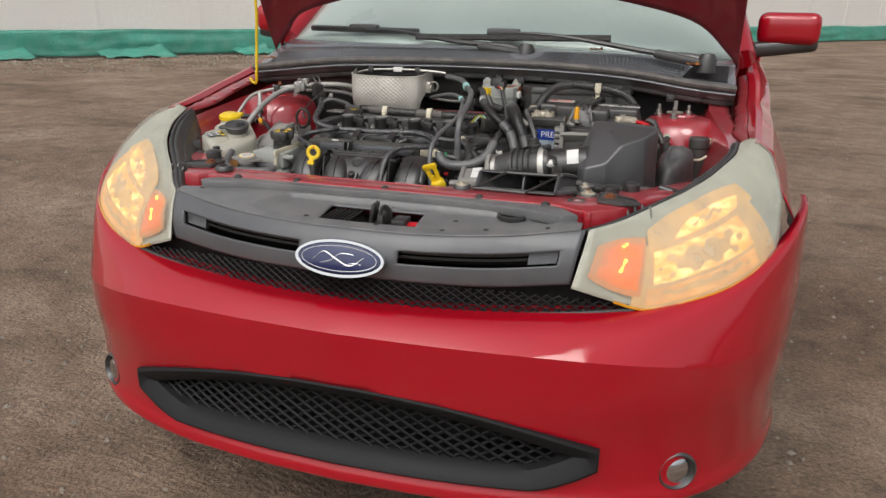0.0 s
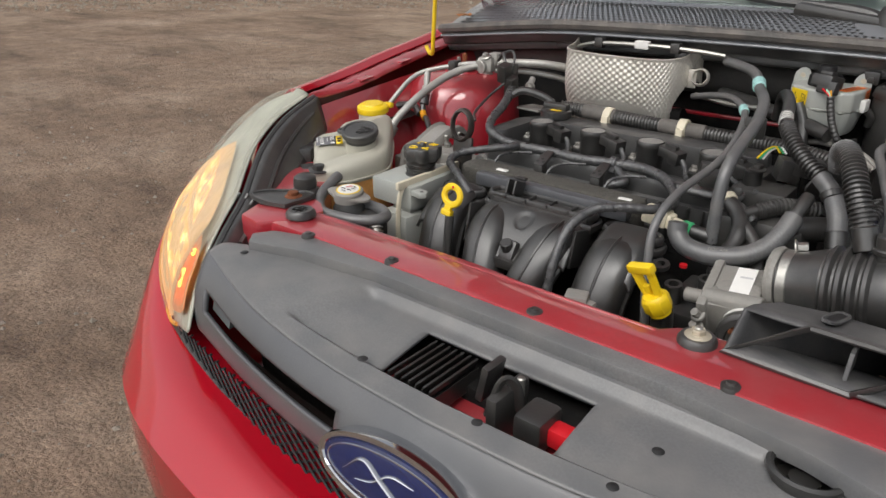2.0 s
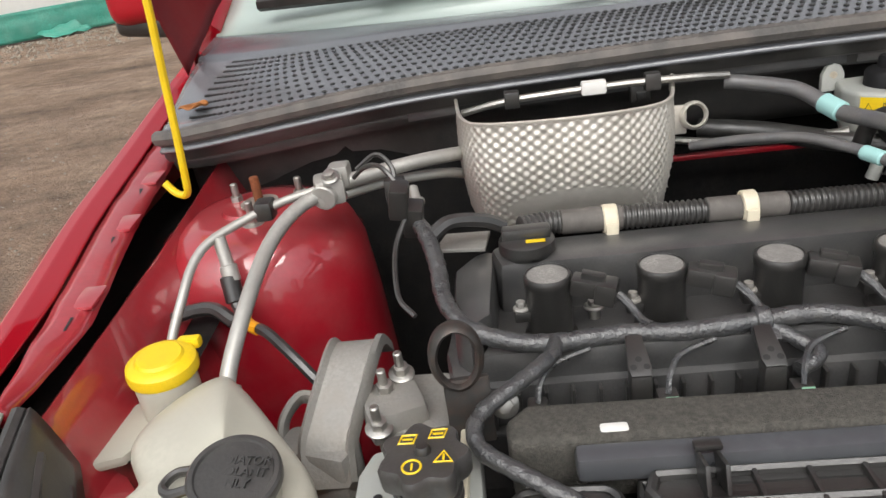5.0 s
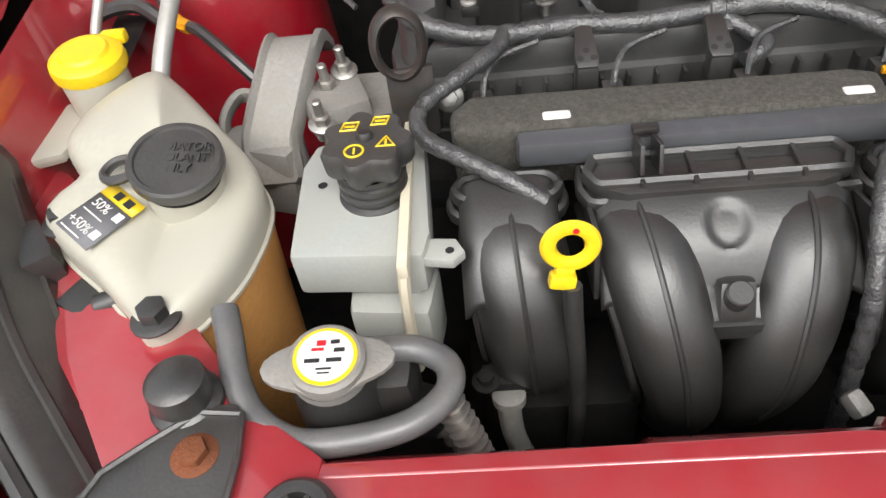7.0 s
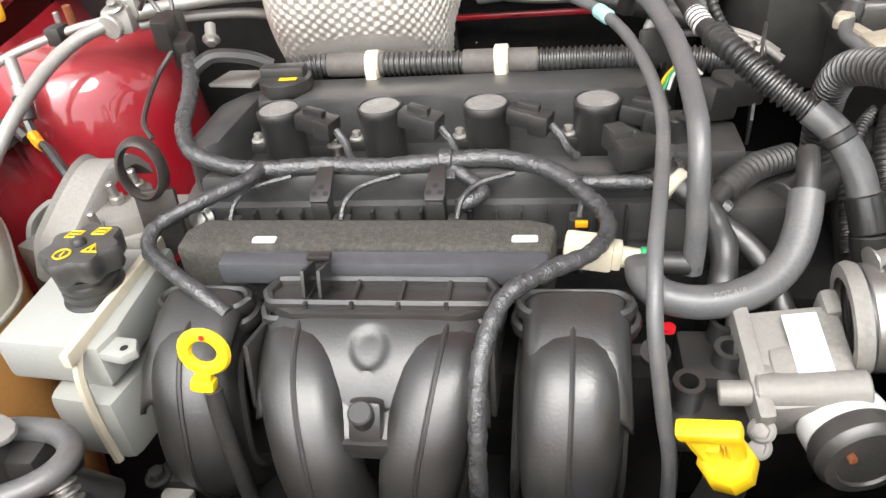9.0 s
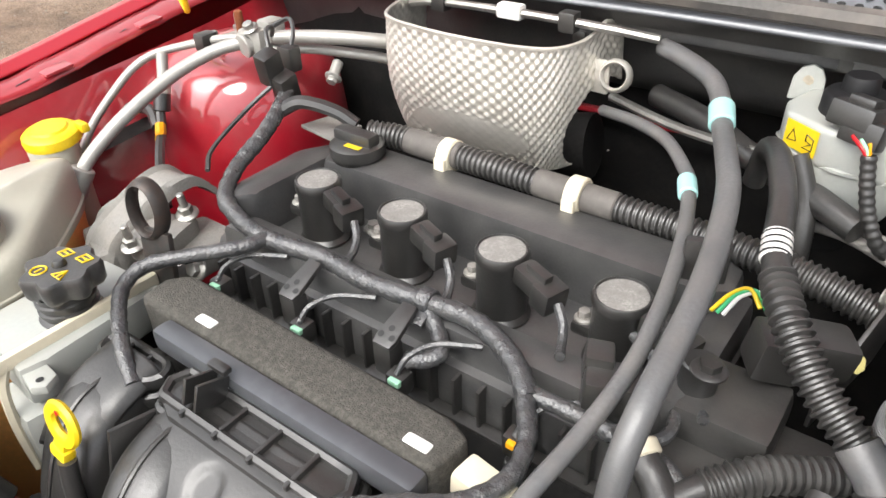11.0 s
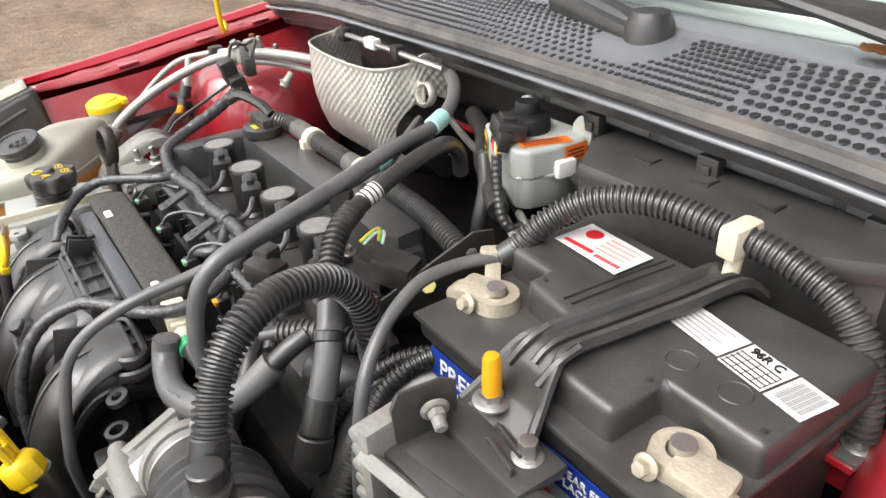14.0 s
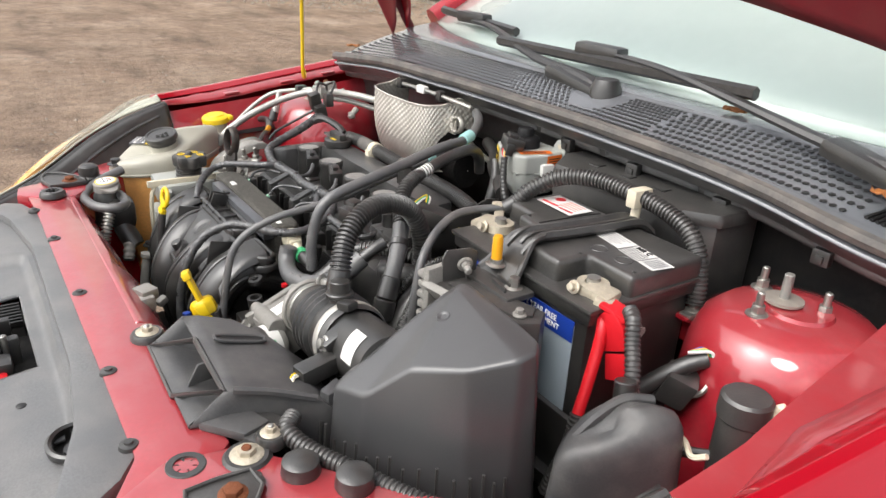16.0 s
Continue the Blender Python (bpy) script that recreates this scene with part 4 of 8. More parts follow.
for u in (0.33, 0.487, 0.60, 0.74, 0.86):
    part("cowl_clip", G().box(flange_pt(u, 0.8) + Vector((0, -0.006, -0.008)), (0.022, 0.012, 0.020), 0.003).box(flange_pt(u, 0.8) + Vector((0, -0.012, -0.010)), (0.010, 0.006, 0.010), 0.002), BLACK, cowl)
# near black, for the shade under the cowl lip
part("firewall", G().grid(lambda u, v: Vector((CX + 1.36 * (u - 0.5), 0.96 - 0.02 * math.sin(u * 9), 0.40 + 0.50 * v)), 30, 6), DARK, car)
# black discs laid on the panel for the shade in its openings
holes = G()
def hole_rows(u0, u1, cols, rows, r, skip):
    hole = G().lathe([(0, 0.0005), (r * 0.9, 0.0005), (r, 0.0)], (0, 0, 0), n=6)
    for i in range(cols):
        for j in range(rows):
            u = u0 + (u1 - u0) * (i + 0.5 * (j % 2)) / cols
            v = 0.17 + 0.47 * j / (rows - 1)
            p = cowl_pt(u, v)
            if (p - Vector((0.167, 0.945, 0.98))).length < 0.055 or skip(u, v):
                continue
            holes.add(hole.v, hole.f, Matrix.Translation(p + Vector((0, 0, 0.0010))) @ pose(0, 0, 0, 12, 0, 0))
hole_rows(0.06, 0.60, 96, 10, 0.0033, lambda u, v: False)
hole_rows(0.605, 0.86, 28, 8, 0.0046, lambda u, v: False)
tagged(part("vent_hole", holes, HOLEINK, cowl), "rows of small vent holes", kind="stuff")
sl = G()
for i in range(22):
    u = 0.87 + 0.11 * i / 22
    p, q = cowl_pt(u, 0.18), cowl_pt(u, 0.62)
    sl.tube([p + Vector((0, 0, 0.002)), q + Vector((0, 0, 0.002))], 0.0028, n=6, res=2)
part("vent_slot", sl, HOLEINK, cowl)


def glass_pt(u, v):
    b = curve_at(BASE, u) + Vector((0, 0.004, 0.0))
    top = Vector((b.x * 0.84, 1.86 + 0.16 * (2 * u - 1) ** 2, 1.44 - 0.03 * (2 * u - 1) ** 2))
    return b.lerp(top, v) + Vector((0, -0.02, 0.03)) * math.sin(math.pi * v)


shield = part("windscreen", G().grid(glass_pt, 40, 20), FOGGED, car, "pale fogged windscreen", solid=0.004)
for sd, u in ((-1, 0.0), (1, 1.0)):
    part("pillar", G().tube([glass_pt(u, v / 8) + Vector((sd * 0.025, 0.01, 0)) for v in range(9)], 0.035, n=10), RED, car)


def roof_pt(u, v):
    t = glass_pt(u, 1.0)
    return Vector((t.x, t.y + (3.4 - t.y) * v, t.z + 0.05 * math.sin(math.pi * (0.1 + 0.8 * v)) * (1 - 0.5 * (2 * u - 1) ** 2)))


part("roof", G().grid(roof_pt, 16, 10), RED, car, solid=0.004)
part("rear_end", G().loft([[Vector((CX + sx * w, y, z)) for sx, z in ((-1, 0.25), (-1, h), (1, h), (1, 0.25))] for y, w, h in ((3.3, 0.84, 0.98), (3.9, 0.82, 1.0), (4.2, 0.78, 0.98), (4.3, 0.72, 0.85))]), RED, car)
for sd in (-1, 1):
    part("side_panel", G().grid(lambda u, v: Vector((CX + sd * (0.80 + 0.06 * math.sin(math.pi * (0.15 + 0.7 * v)) ), 1.42 + 1.95 * u, 0.20 + 0.80 * v)), 10, 10), RED, car, solid=0.004)
    part("side_glass", G().grid(lambda u, v: Vector((CX + sd * (0.80 - 0.20 * v), 1.42 + 0.5 * v + (1.9 - 0.6 * v) * u, 1.0 + 0.42 * v)), 6, 6), GLASS, car, solid=0.004)
part("rear_glass", G().grid(lambda u, v: Vector((CX + (1.36 - 0.1 * v) * (u - 0.5), 3.9 - 0.5 * v, 1.0 + 0.44 * v)), 6, 6), GLASS, car, solid=0.004)

# door mirror
for sd in (-1, 1):
    mc = Vector((CX + sd * 0.905, 1.45, 1.068))
    mg = G().box(mc, (0.185, 0.10, 0.10), 0.035, (0, 0, -sd * 8), 5)
    mir = part("door_mirror", mg, RED, car, "red door mirror housing")
    part("mirror_arm", G().box((CX + sd * 0.895, 1.455, 1.012), (0.20, 0.085, 0.05), 0.02, (0, -sd * 8, 0), 3), BLACK, mir)

# wipers
def wiper(pivot, mid, tip, b0, b1, knuckle):
    w = part("wiper", G().tube([pivot, Vector(pivot).lerp(Vector(mid), 0.25) + Vector((0, 0, 0.012)), mid, Vector(mid).lerp(Vector(tip), 0.6) + Vector((0, 0, 0.01)), tip], lambda t: 0.013 - 0.007 * t, n=8, flat=0.7), BLACK, car, "black wiper arm and blade")
    part("blade", G().tube([b0, Vector(b0).lerp(Vector(b1), 0.5), b1], 0.008, n=6, flat=1.2), RUBBER, w)
    part("pivot", G().lathe([(0, 0.03), (0.018, 0.028), (0.024, 0.015), (0.026, -0.02), (0, -0.02)], pivot, n=18), BLACK, w)
    part("knuckle", G().box(knuckle, (0.10, 0.03, 0.025), 0.008), BLACK, w)


wiper((0.167, 0.945, 0.995), (-0.05, 0.985, 1.022), (-0.42, 1.10, 1.045), (-0.62, 1.165, 1.045), (-0.20, 1.06, 1.045), (-0.40, 1.10, 1.05))
wiper((0.66, 0.925, 0.985), (0.521, 0.952, 1.010), (0.085, 1.005, 1.052), (-0.190, 1.010, 1.032), (0.40, 0.977, 1.043), (0.085, 1.008, 1.050))
part("wiper_base", G().box((0.10, 0.955, 1.004), (0.16, 0.042, 0.022), 0.009, (0, 6, -8)), BLACK, car, "black wiper arm root")
part("wiper_base", G().box((0.60, 0.938, 0.996), (0.16, 0.038, 0.024), 0.009, (0, 9, -12)), BLACK, car, "black wiper arm root")
part("wiper_recess", G().lathe([(0.030, 0.002), (0.026, -0.003), (0.0, -0.006)], (0.180, 0.940, 0.985), n=24), HOLEINK, car)
for c, a in (((0.36, 1.0, 1.005), 20), ((-0.655, 0.93, 0.953), 50), ((0.625, 0.90, 0.98), 10)):
    single("leaf", G().grid(lambda u, v: Vector(c) + Vector((0.035 * (u - 0.5), 0.022 * (v - 0.5) * math.sin(math.pi * (0.1 + 0.8 * u)) * 1.6, 0.006 + 0.010 * abs(noise.noise(Vector((u * 3, v * 3, a)))))), 8, 6), LEAF, "curled dead brown leaf on the cowl", "leaf", group="fallen leaves", solid=0.0008)

# radiator cover, support
def cover_pt(x, v):
    s = (x - CX) / 0.432
    f = half(BAR_HI, max(-1, min(1, s))) + Vector((0, -0.002, 0.001))
    by = 0.172 - 0.055 * abs(s) ** 3.5
    pan = 0.010 * min(1.0, max(0.0, (v - 0.16) / 0.06)) * min(1.0, max(0.0, (0.86 - v) / 0.05))
    side = min(1.0, max(0.0, (x + 0.235 - 0.06 * v) / 0.02)) * min(1.0, max(0.0, (0.40 - x) / 0.03))
    return Vector((x, f.y + (by - f.y) * v, f.z + (0.750 - f.z) * v + 0.004 * math.sin(math.pi * v) - pan * side))


XS = sorted(set([round(-0.41 + 0.85 * i / 120, 4) for i in range(121)] + [-0.07, 0.13]))
cov = single("radiator_cover", listed_grid(G(), cover_pt, XS, [i / 44 for i in range(45)], lambda x, v: not (-0.07 < x < 0.13 and 0.18 < v < 0.70) and (cover_pt(x, v) - Vector((0.303, 0.142, 0.74))).length > 0.024), COVER, "dusty grey plastic cover over the radiator top", "cover panel", solid=0.004)
edge = [(-0.39, 0.140), (-0.375, 0.165), (-0.30, 0.190), (-0.21, 0.196), (-0.19, 0.212), (0.02, 0.214), (0.05, 0.206), (0.28, 0.206), (0.30, 0.190), (0.33, 0.185), (0.36, 0.192), (0.40, 0.165), (0.43, 0.128), (0.40, 0.112), (0.30, 0.142), (0.18, 0.156), (-0.18, 0.158), (-0.30, 0.142), (-0.37, 0.118)]
part("rear_strip", G().prism(edge, 0.744, 0.763, 0.004), COVER, cov, "raised grey rear edge strip")
for x, y in ((-0.321, 0.178), (-0.182, 0.189), (0.020, 0.192), (0.225, 0.188), (0.360, 0.180)):
    part("push_pin", G().lathe([(0, 0.006), (0.004, 0.006), (0.0045, 0.004), (0.0085, 0.003), (0.0095, 0.0), (0.0095, -0.003)], (x, y, 0.764), n=16), BLACK, cov)
ck = G().tube([Vector((0.303 + 0.027 * math.cos(a), 0.142 + 0.024 * math.sin(a), 0.746)) for a in [k * math.pi / 8 for k in range(16)]], 0.0035, n=6, closed=True, res=2)
part("lock_rim", ck, BLACK, cov)
part("lock_cup", G().lathe([(0.027, 0.0), (0.025, -0.012), (0.012, -0.014), (0.012, -0.006), (0, -0.005)], (0.303, 0.142, 0.745), n=24), BLACK, cov, "black quarter turn lock")
for x, y in ((-0.365, 0.104), (0.06, 0.037), (-0.09, 0.044), (0.19, 0.040), (0.27, 0.055), (0.38, 0.088), (0.20, 0.10)):
    part("clip_hole", G().lathe([(0, 0.0), (0.004, 0.0), (0.0055, -0.001)], (x, y + 0.004, cover_pt(x, (y - cover_pt(x, 0).y) / (cover_pt(x, 1).y - cover_pt(x, 0).y)).z + 0.002), n=12), HOLEINK, cov)

# latch in the opening of the cover
latch = thing("bonnet_latch", (0.05, 0.085, 0.70), "black bonnet latch inside the radiator cover opening", "latch")
part("latch_plate", G().box((0.06, 0.088, 0.715), (0.012, 0.055, 0.06), 0.003).box((0.095, 0.085, 0.72), (0.03, 0.04, 0.035), 0.006).box((0.035, 0.095, 0.74), (0.008, 0.03, 0.04), 0.002, (0, 12, 0)), BLACK, latch)
part("latch_claw", G().tube([(0.05, 0.07, 0.72), (0.058, 0.08, 0.755), (0.066, 0.09, 0.748), (0.07, 0.095, 0.72)], 0.006, n=8, flat=0.5), BLACK, latch)
part("latch_spring", G().cyl((0.066, 0.10, 0.71), (0.066, 0.10, 0.752), 0.004), STEEL, latch)
part("red_pull", G().box((0.118, 0.088, 0.718), (0.03, 0.02, 0.02), 0.005), REDPL, latch)
cond = thing("radiator", (0.0, 0.12, 0.45), "dark finned radiator behind the grille", "radiator")
part("core", G().box((CX, 0.13, 0.56), (0.74, 0.05, 0.30), 0.005), DARK, cond)
for k in range(12):
    part("fin", G().box((-0.05 + 0.0022 * k * 2, 0.09, 0.712), (0.0012, 0.07, 0.02), 0), BLACK, cond)
for k in range(7):
    part("louvre", G().box((-0.058 + 0.009 * k, 0.088, 0.728), (0.0025, 0.075, 0.010), 0.001, (0, 20, 0)), BLACK, latch)
part("tray", G().box((0.03, 0.105, 0.690), (0.26, 0.08, 0.006), 0.001), REDBAY, cond)
# unseen shroud, added so the space behind the radiator isn't pure black
fan = thing("fan_shroud", (0.0, 0.22, 0.40), "dark plastic fan shroud added to fill the void behind the radiator", "fan shroud")
part("panel", G().box((CX, 0.215, 0.54), (0.76, 0.03, 0.32), 0.008), BLACKD, fan)
for x in (-0.16, 0.19):
    part("fan_ring", G().lathe([(0.150, 0.0), (0.150, 0.030), (0.142, 0.030), (0.142, 0.0)], (x, 0.225, 0.54), (0, 1, 0), 32), BLACKD, fan)
    part("fan_motor", G().cyl((x, 0.22, 0.54), (x, 0.27, 0.54), 0.045, n=24), BLACK, fan)
sup = G()
sup.prism([(-0.40, 0.175), (-0.375, 0.246), (-0.10, 0.250), (0.02, 0.240), (0.13, 0.240), (0.15, 0.262), (0.20, 0.264), (0.23, 0.245), (0.40, 0.262), (0.47, 0.20), (0.45, 0.14), (0.38, 0.18), (-0.30, 0.18)], 0.705, 0.766, 0.006)
support = part("radiator_support", sup, REDBAY, car, "red radiator support beam")
def lip_depth(x):
    return 0.020 + (0.004 if x > -0.200 else 0) + (0.006 if x > -0.070 else 0)
part("rear_lip", G().grid(lambda u, v: Vector((-0.372 + 0.505 * u, 0.236 + (0.013 + lip_depth(-0.372 + 0.505 * u)) * v, 0.7665 - 0.044 * v ** 1.7)), 101, 8), REDBAY, support, solid=0.003)
sl_ = G().prism([(-0.41, 0.16), (-0.372, 0.20), (-0.368, 0.248), (-0.405, 0.275), (-0.455, 0.335), (-0.53, 0.425), (-0.60, 0.50), (-0.665, 0.54), (-0.665, 0.47), (-0.59, 0.38), (-0.515, 0.285), (-0.475, 0.225), (-0.45, 0.165)], 0.70, 0.768, 0.007)
part("left_rail", sl_, REDBAY, car, "red painted front rail")
sr_ = G().prism([(0.44, 0.14), (0.40, 0.20), (0.41, 0.262), (0.47, 0.315), (0.545, 0.372), (0.62, 0.46), (0.70, 0.55), (0.71, 0.47), (0.64, 0.36), (0.56, 0.26), (0.50, 0.18)], 0.70, 0.768, 0.007)
part("right_rail", sr_, REDBAY, car, "red painted front rail")


# ---- engine bay: engine ----
engine = thing("engine", (-0.12, 0.55, 0.35), "black four cylinder petrol engine in the bay", "engine")
# dark engine volumes also fill the bay where it lies in shade
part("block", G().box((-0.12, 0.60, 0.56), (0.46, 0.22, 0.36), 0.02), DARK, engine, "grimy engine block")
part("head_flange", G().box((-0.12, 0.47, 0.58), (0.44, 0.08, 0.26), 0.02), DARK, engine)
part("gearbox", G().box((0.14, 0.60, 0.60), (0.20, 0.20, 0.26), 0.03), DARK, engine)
# unseen floor added so no ground shows through; black for shade
part("shade_floor", G().box((CX, 0.56, 0.36), (1.30, 0.80, 0.02), 0.004), DARK, car)

# valve cover: floor, raised rim, ridge at the back
vc = G()
vc.prism([(-0.325, 0.560), (0.085, 0.560), (0.105, 0.58), (0.108, 0.72), (0.09, 0.735), (-0.31, 0.735), (-0.345, 0.71), (-0.352, 0.62), (-0.345, 0.58)], 0.72, 0.780, 0.010)
vc.prism([(-0.300, 0.676), (0.075, 0.676), (0.095, 0.690), (0.092, 0.722), (0.075, 0.730), (-0.29, 0.730), (-0.31, 0.715)], 0.775, 0.832, 0.010, shrink=0.985)
vc.prism([(-0.340, 0.595), (-0.325, 0.575), (-0.305, 0.60), (-0.300, 0.73), (-0.32, 0.725), (-0.342, 0.69)], 0.775, 0.826, 0.012, shrink=0.94)
vc.prism([(-0.322, 0.568), (0.085, 0.568), (0.092, 0.585), (0.085, 0.598), (-0.31, 0.598)], 0.775, 0.806, 0.010, shrink=0.985)
vc.prism([(0.075, 0.575), (0.103, 0.58), (0.103, 0.72), (0.075, 0.725)], 0.775, 0.815, 0.010, shrink=0.95)
cover_ = part("valve_cover", vc, mat("satin valve cover plastic", (0.050, 0.050, 0.050), 0.34, var=0.3, s0=16, s1=380, bump=0.1, dust_sheen=0.2, dust_sheen_col=(0.19, 0.18, 0.17), upd=0.06, spec=1.0), engine, "black plastic valve cover")
for k in range(19):
    part("rib", G().box((-0.31 + 0.0215 * k, 0.556, 0.755), (0.003, 0.010, 0.045), 0.001), BLACK, cover_)
part("front_skirt", G().box((-0.115, 0.553, 0.728), (0.43, 0.012, 0.03), 0.003), BLACK, cover_)
for x in (-0.196, -0.099):
    bm_ = frame_on((x, 0.548, 0.806), (1, 0, 0), (0, 0.93, 0.36))
    b = G().prism([(-0.0075, -0.018), (0.0075, -0.018), (0.009, -0.011), (0.0065, 0.020), (-0.0065, 0.020), (-0.009, -0.011)], -0.002, 0.003, 0.0012, bm_)
    b.box((x, 0.538, 0.784), (0.017, 0.016, 0.034), 0.004).box((x, 0.529, 0.770), (0.026, 0.010, 0.010), 0.003)
    hb = part("harness_bracket", b, BLACK, engine)
    for dx, dy in ((-0.005, -0.010), (0.005, -0.010), (0.0, -0.003)):
        part("bracket_hole", G().lathe([(0, 0.0002), (0.0026, 0.0002)], bm_ @ Vector((dx, dy, 0.0032)), bm_.to_3x3() @ Vector((0, 0, 1)), 10), HOLEINK, hb)

# ignition coils
coil = thing("ignition_coil", (-0.264, 0.637, 0.79), "black ignition coil with wired plug in the valve cover", "ignition coil", "ignition coils in a row")
part("barrel", G().lathe([(0, -0.016), (0.0225, -0.016), (0.0235, -0.012), (0.0200, -0.008), (0.0196, 0.036), (0.0208, 0.038), (0.0208, 0.0445), (0.0198, 0.0465), (0.0190, 0.0468), (0.0186, 0.0456), (0, 0.0456)], (-0.264, 0.637, 0.790), n=28).box((-0.288, 0.634, 0.800), (0.016, 0.016, 0.010), 0.003), BLACK, coil)
part("screw", G().bolt((-0.289, 0.634, 0.805), 0.0045), CAST, coil)
part("top_plate", G().lathe([(0, 0.0460), (0.0175, 0.0458), (0.0183, 0.0450)], (-0.264, 0.637, 0.790), n=24), mat("worn coil top", (0.26, 0.25, 0.235), 0.38, var=0.4, s0=90, s1=500, bump=0.3), coil, "worn grey top disc")
pg = G().box((-0.232, 0.628, 0.826), (0.026, 0.018, 0.016), 0.003, (0, 8, -18)).box((-0.216, 0.623, 0.822), (0.018, 0.022, 0.020), 0.003, (0, 8, -18)).box((-0.226, 0.626, 0.836), (0.02, 0.008, 0.006), 0.001, (0, 8, -18))
part("plug", pg, BLACK, coil)
part("wire", G().tube([(-0.207, 0.620, 0.820), (-0.198, 0.612, 0.812), (-0.192, 0.600, 0.806), (-0.186, 0.586, 0.808)], 0.0036, n=8, wob=0.15), TAPE, coil)
nudge(coil, 0.008, -0.004, 0.005)
for k in (1, 2, 3):
    copy_thing(coil, Matrix.Translation((-0.256 + 0.0965 * k, 0.633 - 0.0006 * k, 0.795)))
for x, y, z in ((-0.215, 0.655, 0.795), (-0.066, 0.655, 0.80), (0.067, 0.645, 0.822)):
    part("cover_nut", G().cyl((x, y, z - 0.03), (x, y, z), 0.005).bolt((x, y, z - 0.004), 0.006), STEEL, cover_)

# oil cap
ocap = thing("oil_filler_cap", (-0.276, 0.70, 0.832), "black oil filler cap with yellow print", "filler cap")
part("neck", G().lathe([(0.024, -0.002), (0.024, 0.004), (0, 0.004)], (-0.270, 0.700, 0.832), n=24), BLACK, ocap)
part("lid", G().lathe([(0, 0.016), (0.022, 0.016), (0.0265, 0.013), (0.027, 0.003), (0, 0.003)], (-0.270, 0.700, 0.832), n=20).box((-0.270, 0.700, 0.851), (0.046, 0.016, 0.014), 0.004), BLACK, ocap)
part("print", G().box((-0.262, 0.686, 0.8485), (0.018, 0.006, 0.0006), 0), YELLOW, ocap, "yellow worn print")
part("lift_bracket", G().prism([(-0.36, 0.712), (-0.31, 0.705), (-0.305, 0.745), (-0.35, 0.748)], 0.833, 0.837, 0.001), CAST, engine)

# foam covered fuel rail
rail = thing("fuel_rail", (-0.15, 0.48, 0.77), "fuel rail with dirty grey foam cover", "fuel rail")
fm = G().prism([(-0.297, 0.468), (-0.005, 0.466), (0.0, 0.50), (-0.02, 0.508), (-0.285, 0.512), (-0.300, 0.495)], 0.745, 0.800, 0.008, seg=3)
part("foam_cover", fm, FOAM, rail, "crumbly grey foam cover")
part("tube", G().box((-0.130, 0.457, 0.789), (0.248, 0.018, 0.020), 0.005), mat("grey rail", (0.12, 0.125, 0.135), 0.32, 0.4, var=0.15, s0=20, bump=0.05), rail, "grey square rail tube")
for x in (-0.229, -0.028):
    part("clip", G().box((x + 0.004, 0.478, 0.7985), (0.020, 0.009, 0.006), 0.003), PAPER, rail, "white plastic clip")
part("end_fitting", G().box((0.022, 0.481, 0.787), (0.036, 0.022, 0.022), 0.004, (0, 4, -6)).box((0.042, 0.479, 0.785), (0.008, 0.018, 0.018), 0.003, (0, 4, -6)).cyl((0.044, 0.479, 0.784), (0.060, 0.478, 0.781), 0.008), CREAM, rail, "pale cream hex fitting")
part("release_clip", G().cyl((0.058, 0.479, 0.780), (0.071, 0.478, 0.779), 0.0105), GREEN, rail, "green quick connector clip")
part("fitting", G().cyl((0.069, 0.478, 0.779), (0.10, 0.482, 0.775), 0.009), BLACK, rail)
for x in (-0.275, -0.178, -0.081, 0.016):
    part("injector_plug", G().box((x, 0.528, 0.779), (0.016, 0.014, 0.018), 0.003).cyl((x, 0.526, 0.765), (x, 0.52, 0.735), 0.007), BLACK, rail)
    part("plug_lock", G().box((x + 0.002, 0.5205, 0.785), (0.010, 0.005, 0.005), 0.001), MINT if x != 0.016 else ORANGEY, rail)
    part("wire", G().tube([(x, 0.525, 0.788), (x + 0.004, 0.535, 0.800), (x + 0.016, 0.552, 0.804), (x + 0.045, 0.566, 0.806)], 0.0024, n=6, wob=0.2), TAPE, rail)

# intake manifold
manifold = thing("intake_manifold", (-0.13, 0.40, 0.62), "black moulded plastic intake manifold with four runners", "intake manifold")


